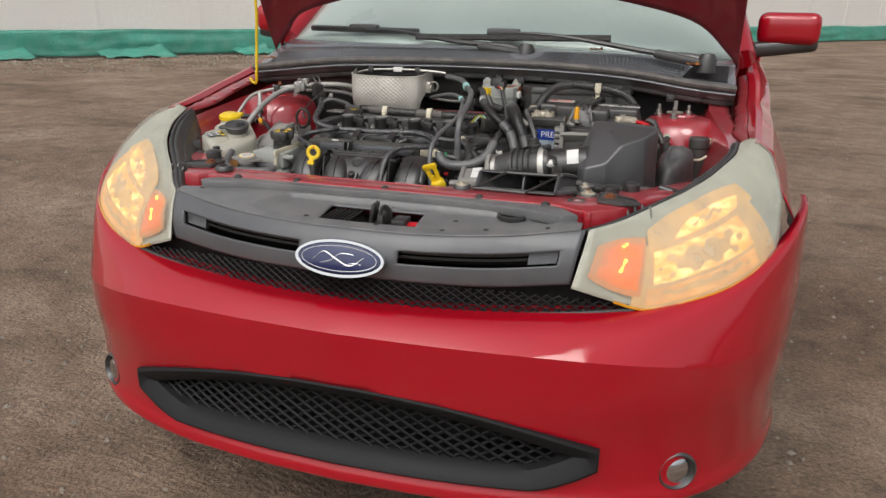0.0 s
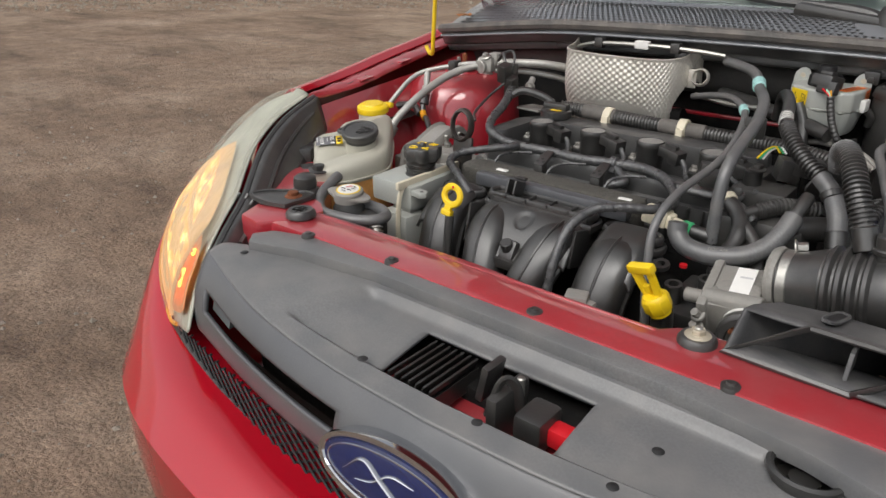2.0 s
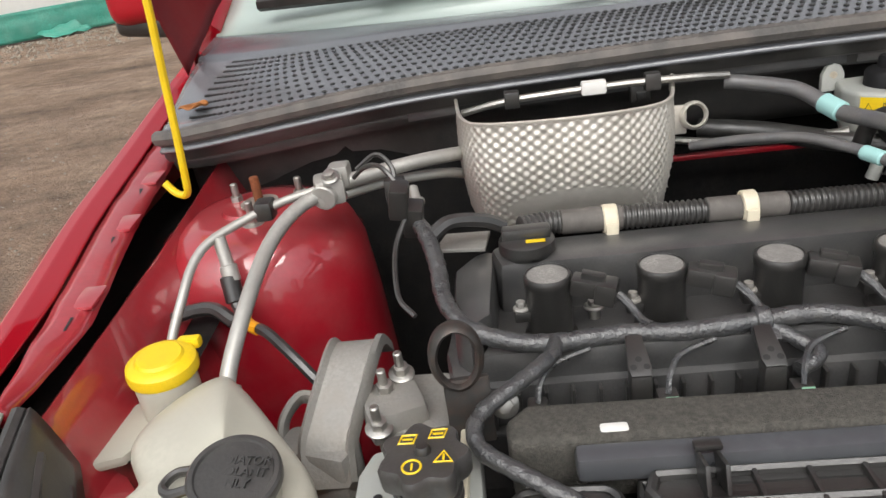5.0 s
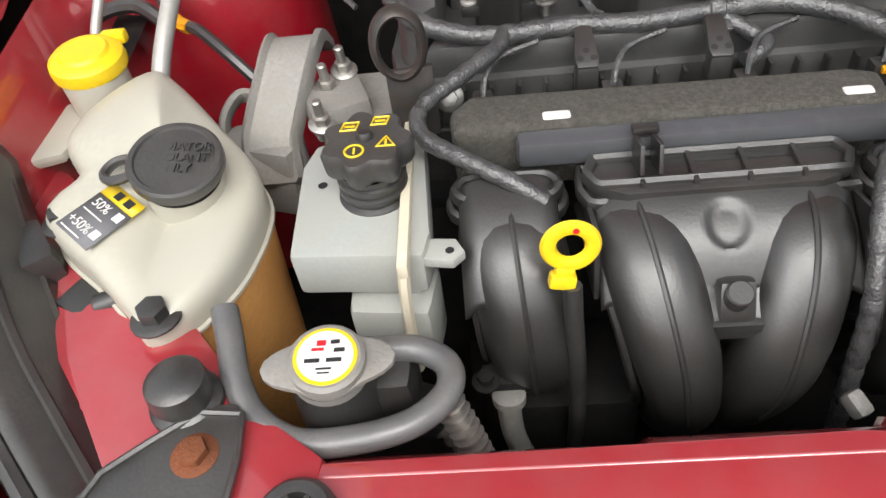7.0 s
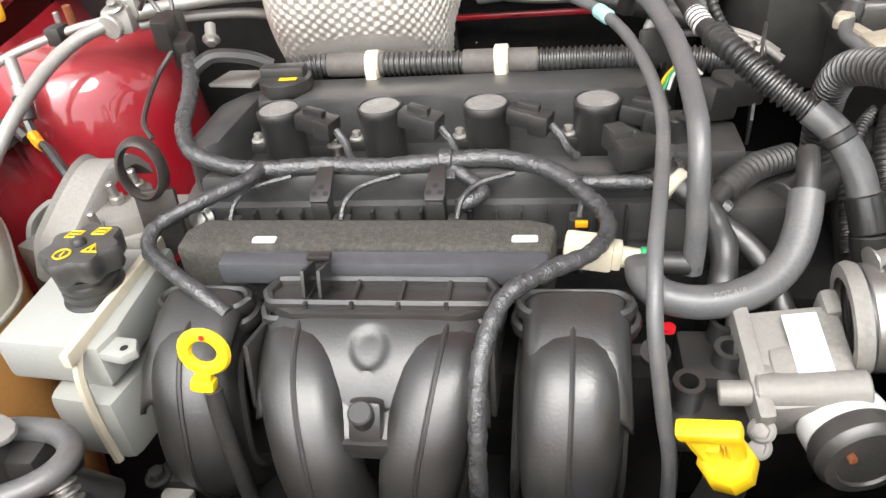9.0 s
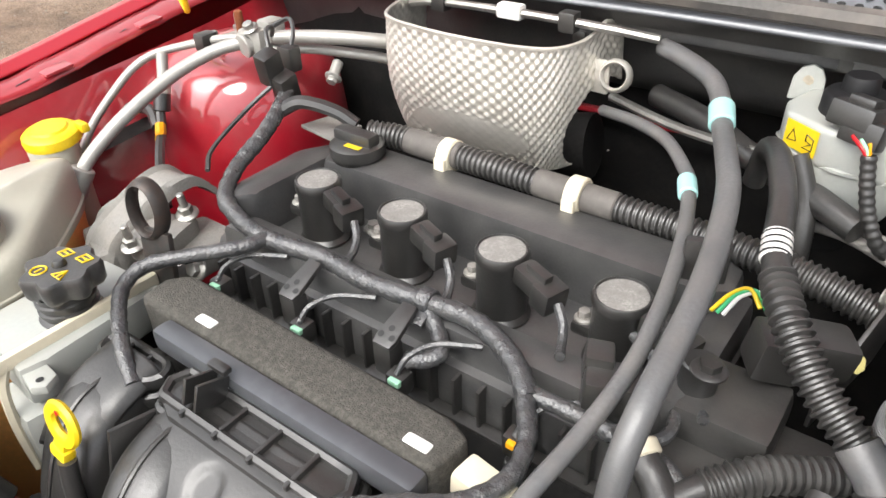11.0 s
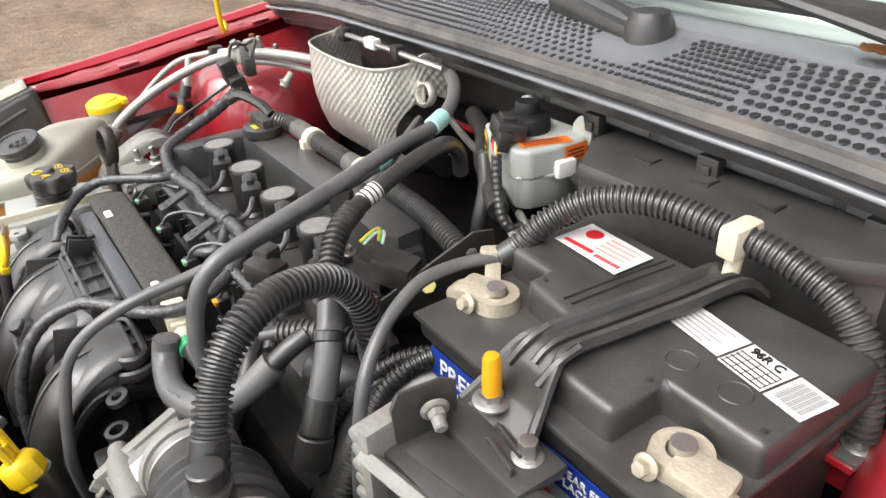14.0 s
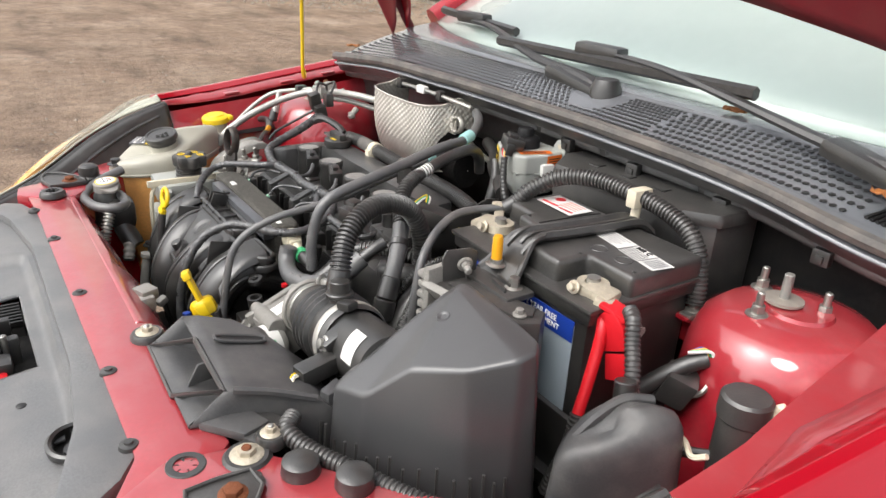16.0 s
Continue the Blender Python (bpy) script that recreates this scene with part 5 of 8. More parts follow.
def runner(xa, xb, w, sides, back, lift):
    """One runner that rises from below, arches and meets the head."""
    path = [(xa, 0.462, 0.742), (xa, 0.436, 0.754), (xa, 0.405, 0.763), (xa + (xb - xa) * 0.15, 0.374, 0.757), (xa + (xb - xa) * 0.4, 0.345, 0.734), (xa + (xb - xa) * 0.7, 0.324, 0.698), (xb, 0.326, 0.65), (xb, 0.35, 0.60), (xb, 0.39, 0.56)]
    path = [(x, y + back * min(1.0, max(0.0, (0.405 - y) / 0.081)) + max(0.0, 0.70 - z) * lift, z + max(0.0, 0.70 - z) * lift * 0.5) for x, y, z in path]
    P = smooth_path(path, False, 6)
    rings = []
    for i, p in enumerate(P):
        t = (P[min(i + 1, len(P) - 1)] - P[max(i - 1, 0)]).normalized()
        nn = Vector((1, 0, 0)).cross(t).normalized() * -1
        if nn.y > 0 and nn.z < 0:
            nn = -nn
        up = Vector((0, -t.z, t.y))
        if up.z < 0 and i < len(P) // 2:
            up = -up
        k_ = i / (len(P) - 1)
        sx = w * 0.5 * (0.96 + 0.10 * math.sin(math.pi * min(1.0, k_ * 1.6)) - 0.30 * max(0.0, k_ - 0.55) / 0.45)
        ring = []
        for k in range(24):
            a = 2 * math.pi * k / 24
            ca, sa = math.cos(a), math.sin(a)
            ring.append(p + Vector((1, 0, 0)) * (sx * math.copysign(abs(ca) ** 0.8, ca)) + Vector((0, -t.z, t.y)) * (0.0275 * math.copysign(abs(sa) ** 0.85, sa)))
        rings.append(ring)
    r = part("runner", G().loft(rings), BLACK, manifold)
    s = G()
    s.tube([P[i] + Vector((0, t_[1], t_[2])) * 0.0277 for i in range(2, len(P) - 14) for t_ in [seam_dir(P, i)]], 0.0020, n=6, res=2)
    part("seam", s, BLACK, r)
    for sd in sides:
        part("weld_flange", G().tube([P[i] + Vector((sd * (w * 0.5 + 0.001), 0, 0)) for i in range(3, len(P) - 10)], 0.0034, n=6, res=1, flat=1.5), BLACK, r)
    return r


def seam_dir(P, i):
    t = (P[min(i + 1, len(P) - 1)] - P[max(i - 1, 0)]).normalized()
    d = Vector((0, -t.z, t.y))
    return d if d.y < 0.3 and d.z > -0.3 else -d


for xa, xb, w, sides, back, lift in ((-0.266, -0.252, 0.064, (-1, 1), 0.034, 0.6), (-0.184, -0.152, 0.060, (-1,), 0.013, 0.15), (-0.078, -0.108, 0.060, (1,), 0.018, 0.15), (0.006, 0.000, 0.068, (-1, 1), 0.026, 0.3)):
    runner(xa, xb, w, sides, back, lift)


def flange(x0, x1, y0, y1, zf, zr, ribs):
    """A moulded collar: solid floor, low front ridge, higher rear ridge, cross ribs."""
    f = G()
    floor = [(x0, y0 + 0.014), (x0 + 0.010, y0 + 0.002), (x0 + 0.024, y0 - 0.004), (x1 - 0.024, y0 - 0.004), (x1 - 0.010, y0 + 0.002), (x1, y0 + 0.014), (x1 - 0.004, y1 - 0.006), (x1 - 0.014, y1), (x0 + 0.014, y1), (x0 + 0.004, y1 - 0.006)]
    f.prism(floor, zf - 0.034, zf - 0.004, 0.004)
    o = part("flange", f, BLACK, manifold)
    def rim(gx, gy, dz):
        a, b, c, d = x0 - gx, x1 + gx, y0 + 0.006 - gy, y1 + gy
        zc = lambda y: zf + (zr - zf) * (y - y0) / (y1 - y0) - 0.006 + dz
        r = 0.012
        pts = []
        for cx, cy, a0 in ((b - r, d - r, 0), (a + r, d - r, 90), (a + r, c + r, 180), (b - r, c + r, 270)):
            pts += [(cx + r * math.cos(radians(a0 + t)), cy + r * math.sin(radians(a0 + t)), zc(cy + r * math.sin(radians(a0 + t)))) for t in (0, 30, 60, 90)]
        return pts
    part("collar_rim", G().tube(rim(0, 0, 0), 0.0042, n=8, closed=True, res=2, flat=1.5), BLACK, o)
    part("lower_rim", G().tube(rim(0.003, 0.004, -0.012), 0.0044, n=8, closed=True, res=2, flat=1.4), BLACK, o)
    for k in range(ribs):
        x = x0 + (x1 - x0) * (k + 1) / (ribs + 1)
        part("rib", G().box((x, (y0 + y1) / 2, zf - 0.008), (0.0035, y1 - y0, 0.016), 0.001), BLACK, o)


flange(-0.214, -0.046, 0.410, 0.442, 0.802, 0.803, 4)
flange(-0.302, -0.232, 0.414, 0.441, 0.793, 0.794, 2)
flange(-0.030, 0.046, 0.412, 0.440, 0.793, 0.794, 2)
web = G().grid(lambda u, v: Vector((-0.160 + 0.066 * u, 0.412 - 0.075 * v, 0.787 - 0.045 * v ** 1.6 - 0.006 * math.sin(math.pi * u))), 8, 10)
part("web", web, BLACK, manifold, solid=0.006)

tabg = G().box((-0.130, 0.354, 0.750), (0.024, 0.018, 0.030), 0.006, (-30, 0, 0)).box((-0.130, 0.342, 0.736), (0.032, 0.008, 0.014), 0.002)
part("screw_boss", tabg, BLACK, manifold)
part("screw", G().cyl((-0.131, 0.352, 0.752), (-0.131, 0.346, 0.766), 0.0085), BLACK, manifold)
part("lug", G().cyl((-0.285, 0.413, 0.76), (-0.285, 0.413, 0.789), 0.010).cyl((-0.285, 0.413, 0.78), (-0.285, 0.413, 0.7895), 0.0055), BLACK, manifold)
part("lug", G().cyl((0.030, 0.412, 0.76), (0.030, 0.410, 0.788), 0.009), BLACK, manifold)
part("side_tab", G().lathe([(0.005, -0.003), (0.005, 0.003), (0.010, 0.003), (0.0105, 0.0), (0.010, -0.003), (0.005, -0.003)], (0.060, 0.405, 0.768), (0, -0.3, 1), 18).box((0.049, 0.407, 0.767), (0.016, 0.012, 0.006), 0.002), BLACK, manifold)
part("clip_post", G().box((-0.181, 0.430, 0.810), (0.003, 0.026, 0.020), 0.001, (-20, 0, 0)).box((-0.169, 0.430, 0.810), (0.003, 0.026, 0.020), 0.001, (-20, 0, 0)).box((-0.175, 0.444, 0.820), (0.018, 0.008, 0.005), 0.002), BLACK, manifold)
for x0, x1 in ((-0.212, -0.048), (-0.300, -0.234), (-0.028, 0.044)):
    part("shroud", G().grid(lambda u, v: Vector((x0 + (x1 - x0) * u, 0.432 - 0.075 * v, 0.799 - 0.011 * v - 0.034 * v ** 3 - 0.012 * abs(2 * u - 1) ** 6 - 0.0035 / (1 + (((x0 + (x1 - x0) * u + 0.131) ** 2 + (0.432 - 0.075 * v - 0.388) ** 2) / 0.00015) ** 9))), 60, 30), BLACK, manifold, solid=0.004)
part("bottom_seam", G().tube([(-0.19, 0.286, 0.655), (-0.172, 0.282, 0.648), (-0.155, 0.285, 0.650), (-0.148, 0.288, 0.656), (-0.140, 0.285, 0.650), (-0.12, 0.282, 0.648), (-0.10, 0.288, 0.656)], 0.003, n=6), BLACK, manifold)
for xe in (-0.214, -0.046):
    part("edge_web", G().box((xe, 0.392, 0.764), (0.004, 0.045, 0.05), 0.0015, (-14, 0, 0)), BLACK, manifold)
# near black, for the shade between the runners
part("plenum", G().box((-0.13, 0.43, 0.57), (0.36, 0.12, 0.12), 0.03), DARK, manifold)

nudge(manifold, 0.004, 0.004, -0.014)

# dipstick, filler
dip = thing("dipstick", (-0.231, 0.362, 0.77), "yellow dipstick handle on a black tube", "dipstick")
def tab_at(m):
    g = G().box((0, -0.0185, 0), (0.012, 0.008, 0.007), 0.002).box((0, -0.0255, 0), (0.017, 0.010, 0.010), 0.003)
    return g.v, g.f, m


dm = frame_on((-0.229, 0.363, 0.790), (0.97, 0.0, -0.20), (-0.04, 0.20, 0.97))
ring = [dm @ Vector((0.0135 * math.cos(a), 0.0128 * math.sin(a), 0)) for a in [2 * math.pi * k / 24 for k in range(24)]]
part("handle", G().tube(ring, 0.0036, n=8, closed=True, res=2, flat=1.4).add(*tab_at(dm)), YELLOW, dip)
part("dot", G().lathe([(0, 0.0006), (0.002, 0.0004)], dm @ Vector((0, 0.0130, 0.0042)), (0, -1, 0.2), 10), REDPL, dip)
part("tube", G().tube([(-0.228, 0.356, 0.762), (-0.227, 0.352, 0.74), (-0.224, 0.346, 0.69), (-0.222, 0.345, 0.62), (-0.222, 0.36, 0.52)], 0.0062, n=10), RUBBER, dip)

fil = thing("dipstick_filler", (0.090, 0.335, 0.70), "yellow pull cap on a black filler tube", "filler cap")
FU = Vector((-0.017, -0.014, 0.042)).normalized()
FO = Vector((0.096, 0.326, 0.748))
FM = frame_on(FO, (Vector((0.93, 0.0, -0.37)) - FU * FU.dot(Vector((0.93, 0.0, -0.37)))), FU)
part("cap", G().lathe([(0, 0.011), (0.0125, 0.011), (0.0155, 0.008), (0.0165, 0.004), (0.0165, -0.008), (0.0145, -0.011), (0, -0.011)], FO, FU, 8).cyl(FO - FU * 0.016, FO - FU * 0.009, 0.013), YELLOW, fil, "yellow plastic cap")
lg_ = G()
for sx in (-1, 1):
    lg_.tube([FM @ Vector((sx * 0.0072, 0.008, 0)), FM @ Vector((sx * 0.0092, 0.026, 0)), FM @ Vector((sx * 0.0104, 0.046, 0))], 0.0036, n=8, flat=1.5)
g2 = G().box((0, 0.047, 0), (0.034, 0.011, 0.011), 0.003).box((-0.004, 0.018, 0), (0.010, 0.012, 0.006), 0.002)
lg_.add(g2.v, g2.f, FM)
part("pull_loop", lg_, YELLOW, fil)
part("tube", G().tube([(0.100, 0.333, 0.744), (0.100, 0.341, 0.70), (0.088, 0.36, 0.62), (0.07, 0.38, 0.52)], 0.013, n=12), BLACK, fil)
# harness on the valve cover
def harness(name, runs, label, r=0.0078, m=TAPE, group=""):
    t = thing(name, runs[0][0], label, "cable harness", group)
    for i, run in enumerate(runs):
        part("branch", G().tube(run, r if i == 0 else r * 0.8, n=10, wob=0.10, seed=i * 7.0, pitch=0.013 if r < 0.009 else 0.0, depth=0.0005), m, t)
    return t


har = harness("wiring_harness", [
    [(-0.375, 0.715, 0.872), (-0.362, 0.690, 0.862), (-0.352, 0.655, 0.848), (-0.345, 0.615, 0.834), (-0.325, 0.583, 0.824), (-0.290, 0.572, 0.815), (-0.256, 0.570, 0.812), (-0.20, 0.578, 0.810), (-0.15, 0.574, 0.810), (-0.095, 0.578, 0.812), (-0.050, 0.578, 0.814), (-0.01, 0.562, 0.812), (0.016, 0.540, 0.808)],
    [(-0.256, 0.570, 0.814), (-0.262, 0.548, 0.814), (-0.288, 0.520, 0.812), (-0.318, 0.492, 0.806), (-0.318, 0.468, 0.799), (-0.292, 0.446, 0.795), (-0.262, 0.428, 0.788), (-0.238, 0.417, 0.776)],
    [(0.012, 0.542, 0.808), (0.030, 0.515, 0.805), (0.036, 0.486, 0.803), (0.022, 0.456, 0.803), (-0.008, 0.430, 0.806), (-0.034, 0.406, 0.803), (-0.047, 0.372, 0.785), (-0.050, 0.345, 0.745), (-0.050, 0.330, 0.68), (-0.04, 0.33, 0.60)],
    [(0.010, 0.545, 0.808), (0.045, 0.548, 0.806), (0.075, 0.546, 0.806), (0.105, 0.545, 0.80), (0.13, 0.53, 0.79)],
    [(-0.095, 0.578, 0.810), (-0.07, 0.562, 0.800), (-0.062, 0.548, 0.797), (-0.08, 0.536, 0.793)]], "grey taped wiring harness lying over the valve cover")
part("tape_wrap", G().cyl((-0.10, 0.579, 0.812), (-0.088, 0.579, 0.812), 0.0105).box((-0.095, 0.567, 0.807), (0.020, 0.016, 0.004), 0.001, (20, 0, 0)), TAPE, har)
for p in ((-0.375, 0.713, 0.872), (-0.385, 0.705, 0.895)):
    part("connector", G().box(p, (0.018, 0.022, 0.034), 0.003, (15, 10, 0)), BLACK, har)
part("branch", G().tube([(-0.360, 0.690, 0.860), (-0.34, 0.70, 0.870), (-0.31, 0.715, 0.862), (-0.29, 0.722, 0.850)], 0.007, n=8), RUBBER, har)
for run in ([(-0.385, 0.708, 0.91), (-0.40, 0.72, 0.925), (-0.42, 0.745, 0.918), (-0.435, 0.755, 0.905)], [(-0.38, 0.705, 0.88), (-0.39, 0.67, 0.86), (-0.385, 0.62, 0.84), (-0.37, 0.60, 0.83)], [(-0.43, 0.75, 0.915), (-0.41, 0.76, 0.925), (-0.395, 0.75, 0.915), (-0.392, 0.74, 0.90)]):
    part("branch", G().tube(run, 0.0025, n=6), RUBBER, har)
part("connector", G().box((-0.392, 0.738, 0.893), (0.020, 0.016, 0.026), 0.003), BLACK, har)

# corrugated loom behind the valve cover
loom = thing("corrugated_loom", (-0.1, 0.735, 0.83), "black corrugated cable loom with cream clips", "cable loom")
part("conduit", G().tube([(-0.275, 0.722, 0.846), (-0.24, 0.735, 0.843), (-0.15, 0.737, 0.840), (-0.05, 0.737, 0.838), (0.05, 0.735, 0.838), (0.12, 0.725, 0.838), (0.18, 0.715, 0.832)], 0.0112, n=12, pitch=0.0055, depth=0.0022), BLACKD, loom)
for a, b in (((-0.235, 0.735, 0.843), (-0.175, 0.737, 0.841)), ((-0.095, 0.737, 0.839), (-0.02, 0.737, 0.838))):
    part("tape_wrap", G().cyl(a, b, 0.0125), mat("old cloth tape", (0.12, 0.11, 0.10), 0.7, var=0.3, s0=80, bump=0.3), loom)
for x in (-0.187, -0.056):
    part("clip", G().cyl((x - 0.007, 0.736, 0.840), (x + 0.007, 0.736, 0.840), 0.0155).box((x, 0.722, 0.828), (0.012, 0.010, 0.03), 0.002), CREAM, loom, "cream plastic clip")

# heat shield
shield_ = thing("heat_shield", (-0.205, 0.83, 0.81), "dimpled silver heat shield over the exhaust", "heat shield")
SH = [(-0.330, 0.895, 0), (-0.327, 0.855, 0), (-0.321, 0.822, 0), (-0.306, 0.803, 0), (-0.26, 0.795, 0), (-0.210, 0.793, 0), (-0.160, 0.795, 0), (-0.128, 0.801, 0), (-0.113, 0.816, 0), (-0.104, 0.850, 0), (-0.098, 0.888, 0)]
def shield_pt(u, v):
    p = curve_at(SH, u)
    q = curve_at(SH, min(1, u + 0.01))
    r = curve_at(SH, max(0, u - 0.01))
    t = (q - r).normalized()
    nrm = Vector((t.y, -t.x, 0))
    low = 0.806
    ear = 0.016 * max(0.0, 1 - u / 0.10) + 0.010 * max(0.0, 1 - abs(u - 0.92) / 0.06)
    z = low + (0.938 + ear - 0.008 * math.sin(math.pi * u) - low) * v
    draw = (-0.020 * (1 - v) ** 2.4) * (1 - abs(2 * u - 1) ** 1.5) + 0.006 * math.sin(math.pi * v) + 0.003 * v ** 6
    plain = 1.0 if ((u - 0.5) / 0.15) ** 2 + ((v - 0.22) / 0.16) ** 2 > 1 else 0.2
    d = 0.0009 * plain * math.sin(72 * u * math.pi) * math.sin(23 * v * math.pi)
    return Vector((p.x, p.y, z)) + nrm * (draw + d)
part("shell", G().grid(shield_pt, 380, 120, lambda u, v: ((u - 0.93) / 0.13) ** 2 + ((v - 0.30) / 0.34) ** 2 > 1), FOIL, shield_, solid=0.0012, angle=80)
part("rolled_edge", G().tube([shield_pt(u / 24, 1.0) for u in range(25)], 0.0022, n=6, res=2), FOIL, shield_)
part("ear", G().prism([(-0.014, 0), (0.014, 0), (0.012, 0.016), (0, 0.022), (-0.012, 0.016)], -0.001, 0.001, 0.0005, frame_on((-0.330, 0.888, 0.936), (0.3, 1, 0), (0, 0, 1))), FOIL, shield_)
lugm = frame_on((-0.080, 0.843, 0.903), (1, 0.1, 0), (0, 0.25, 1))
lring = [lugm @ Vector((0.013 * math.cos(a), 0.013 * math.sin(a), 0)) for a in [2 * math.pi * k / 20 for k in range(20)]]
part("lug", G().tube(lring, 0.006, n=8, closed=True, res=2, flat=0.4).box((-0.098, 0.846, 0.899), (0.022, 0.004, 0.032), 0.002), FOIL, shield_)
part("manifold_pipe", G().tube([(-0.29, 0.90, 0.80), (-0.2, 0.89, 0.79), (-0.12, 0.90, 0.80)], 0.035, n=14), DARK, shield_)
# metal vapour line over the shield
vap = thing("vapour_line", (-0.15, 0.87, 0.94), "thin metal line with white clips along the bulkhead", "pipe")
part("line", G().tube([(-0.325, 0.858, 0.930), (-0.29, 0.842, 0.940), (-0.25, 0.836, 0.945), (-0.16, 0.832, 0.948), (-0.09, 0.836, 0.946), (-0.045, 0.846, 0.941)], 0.0040, n=8), STEEL, vap)
part("clip", G().box((-0.185, 0.833, 0.948), (0.026, 0.013, 0.014), 0.003), PAPER, vap)
part("clip", G().box((-0.27, 0.838, 0.944), (0.016, 0.014, 0.018), 0.002), BLACK, vap)
part("clip", G().box((-0.125, 0.834, 0.947), (0.016, 0.014, 0.018), 0.002), BLACK, vap)
# hoses
def hose(name, pts, r, m, label, **kw):
    t = thing(name, pts[0], label, "hose")
    part("hose_run", G().tube(pts, r, **kw), m, t)
    return t


h1 = hose("vacuum_hose", [(-0.045, 0.856, 0.932), (-0.020, 0.843, 0.930), (0.012, 0.819, 0.926), (0.029, 0.795, 0.917), (0.040, 0.768, 0.911), (0.056, 0.728, 0.912), (0.074, 0.680, 0.910), (0.086, 0.628, 0.901), (0.092, 0.583, 0.892), (0.094, 0.543, 0.882), (0.095, 0.513, 0.872), (0.095, 0.495, 0.856), (0.095, 0.486, 0.835), (0.096, 0.480, 0.805), (0.096, 0.480, 0.77)], 0.0078, HOSEG, "long grey rubber hose crossing the engine", n=14)
part("tape_band", G().cyl((0.030, 0.793, 0.9165), (0.0385, 0.771, 0.9115), 0.0098), TEAL, h1, "pale teal tape band")
part("clamp", G().box((0.079, 0.640, 0.882), (0.028, 0.008, 0.030), 0.003, (0, 0, 20)), BLACK, h1)
h2 = hose("vacuum_hose", [(-0.085, 0.835, 0.872), (-0.04, 0.80, 0.885), (0.0, 0.765, 0.893), (0.026, 0.735, 0.891), (0.041, 0.709, 0.889), (0.060, 0.650, 0.884), (0.072, 0.588, 0.874), (0.075, 0.540, 0.863), (0.071, 0.495, 0.853), (0.065, 0.453, 0.845), (0.060, 0.421, 0.834), (0.058, 0.397, 0.820), (0.058, 0.381, 0.801), (0.061, 0.372, 0.776), (0.066, 0.363, 0.74), (0.072, 0.358, 0.70), (0.075, 0.365, 0.62)], 0.0052, HOSEG, "thin grey hose running down past the manifold", n=10)
part("tape_band", G().cyl((0.036, 0.718, 0.8895), (0.0445, 0.698, 0.8885), 0.0068), TEAL, h2, "pale teal tape band")
h3 = hose("coolant_hose", [(0.058, 0.462, 0.792), (0.060, 0.458, 0.780), (0.072, 0.453, 0.769), (0.095, 0.450, 0.765), (0.121, 0.454, 0.766), (0.145, 0.465, 0.771), (0.162, 0.481, 0.781), (0.172, 0.500, 0.796), (0.177, 0.518, 0.812)], 0.0122, HOSEG, "thick grey coolant elbow hose", n=16)
part("end_plug", G().lathe([(0, 0.001), (0.009, 0.001), (0.0118, 0.0)], (0.058, 0.462, 0.7925), (-0.05, 0.2, 1), 16), HOSEG, h3)
part("stub", G().tube([(0.176, 0.514, 0.808), (0.180, 0.532, 0.822), (0.182, 0.548, 0.830)], 0.0085, n=12), BLACK, h3)
letters("print", "DOT A18", 0.0055, frame_on((0.116, 0.4465, 0.7762), (0.96, 0.25, 0.06), (-0.18, 0.50, 0.85)), CAST, h3, 0.0002, "faint white print on the hose")
h4 = hose("breather_hose", [(0.270, 0.436, 0.826), (0.258, 0.446, 0.851), (0.249, 0.454, 0.868), (0.240, 0.467, 0.884), (0.230, 0.487, 0.896), (0.220, 0.512, 0.901), (0.211, 0.538, 0.897), (0.203, 0.565, 0.885), (0.202, 0.583, 0.865), (0.203, 0.592, 0.840), (0.205, 0.594, 0.80)], 0.0116, RUBBER, "arched corrugated black breather hose", n=16, pitch=0.0050, depth=0.0030)
part("end_sleeve", G().cyl((0.271, 0.434, 0.822), (0.262, 0.442, 0.845), 0.0132), BLACK, h4)
h5 = hose("corrugated_hose", [(0.121, 0.632, 0.893), (0.134, 0.609, 0.886), (0.152, 0.590, 0.873), (0.168, 0.579, 0.862), (0.188, 0.569, 0.851)], 0.0094, RUBBER, "short ribbed hose below a labelled pipe", n=16, pitch=0.0056, depth=0.0026)
part("upper_hose", G().tube([(0.066, 0.788, 0.865), (0.070, 0.782, 0.890), (0.076, 0.767, 0.905), (0.088, 0.740, 0.911), (0.104, 0.694, 0.908), (0.114, 0.652, 0.897), (0.124, 0.626, 0.891)], 0.0085, n=14), RUBBER, h5)
part("label_band", G().cyl((0.1115, 0.662, 0.9000), (0.1165, 0.642, 0.8945), 0.0090), PAPER, h5, "printed white band")
for k in range(4):
    part("print", G().lathe([(0.0093, -0.0008), (0.0093, 0.0008)], (0.1122 + 0.0012 * k, 0.659 - 0.005 * k, 0.8992 - 0.0013 * k), (0.24, -0.95, -0.26), 16), HOLEINK, h5)
part("lower_sleeve", G().tube([(0.186, 0.570, 0.852), (0.204, 0.558, 0.838), (0.218, 0.544, 0.815), (0.226, 0.531, 0.790)], 0.0112, n=14), HOSEG, h5)
part("joint_ring", G().cyl((0.202, 0.559, 0.840), (0.207, 0.555, 0.833), 0.0128), BLACK, h5)
part("coupling", G().cyl((0.223, 0.537, 0.799), (0.230, 0.524, 0.773), 0.0135).cyl((0.230, 0.524, 0.773), (0.234, 0.515, 0.748), 0.0150), BLACK, h5)
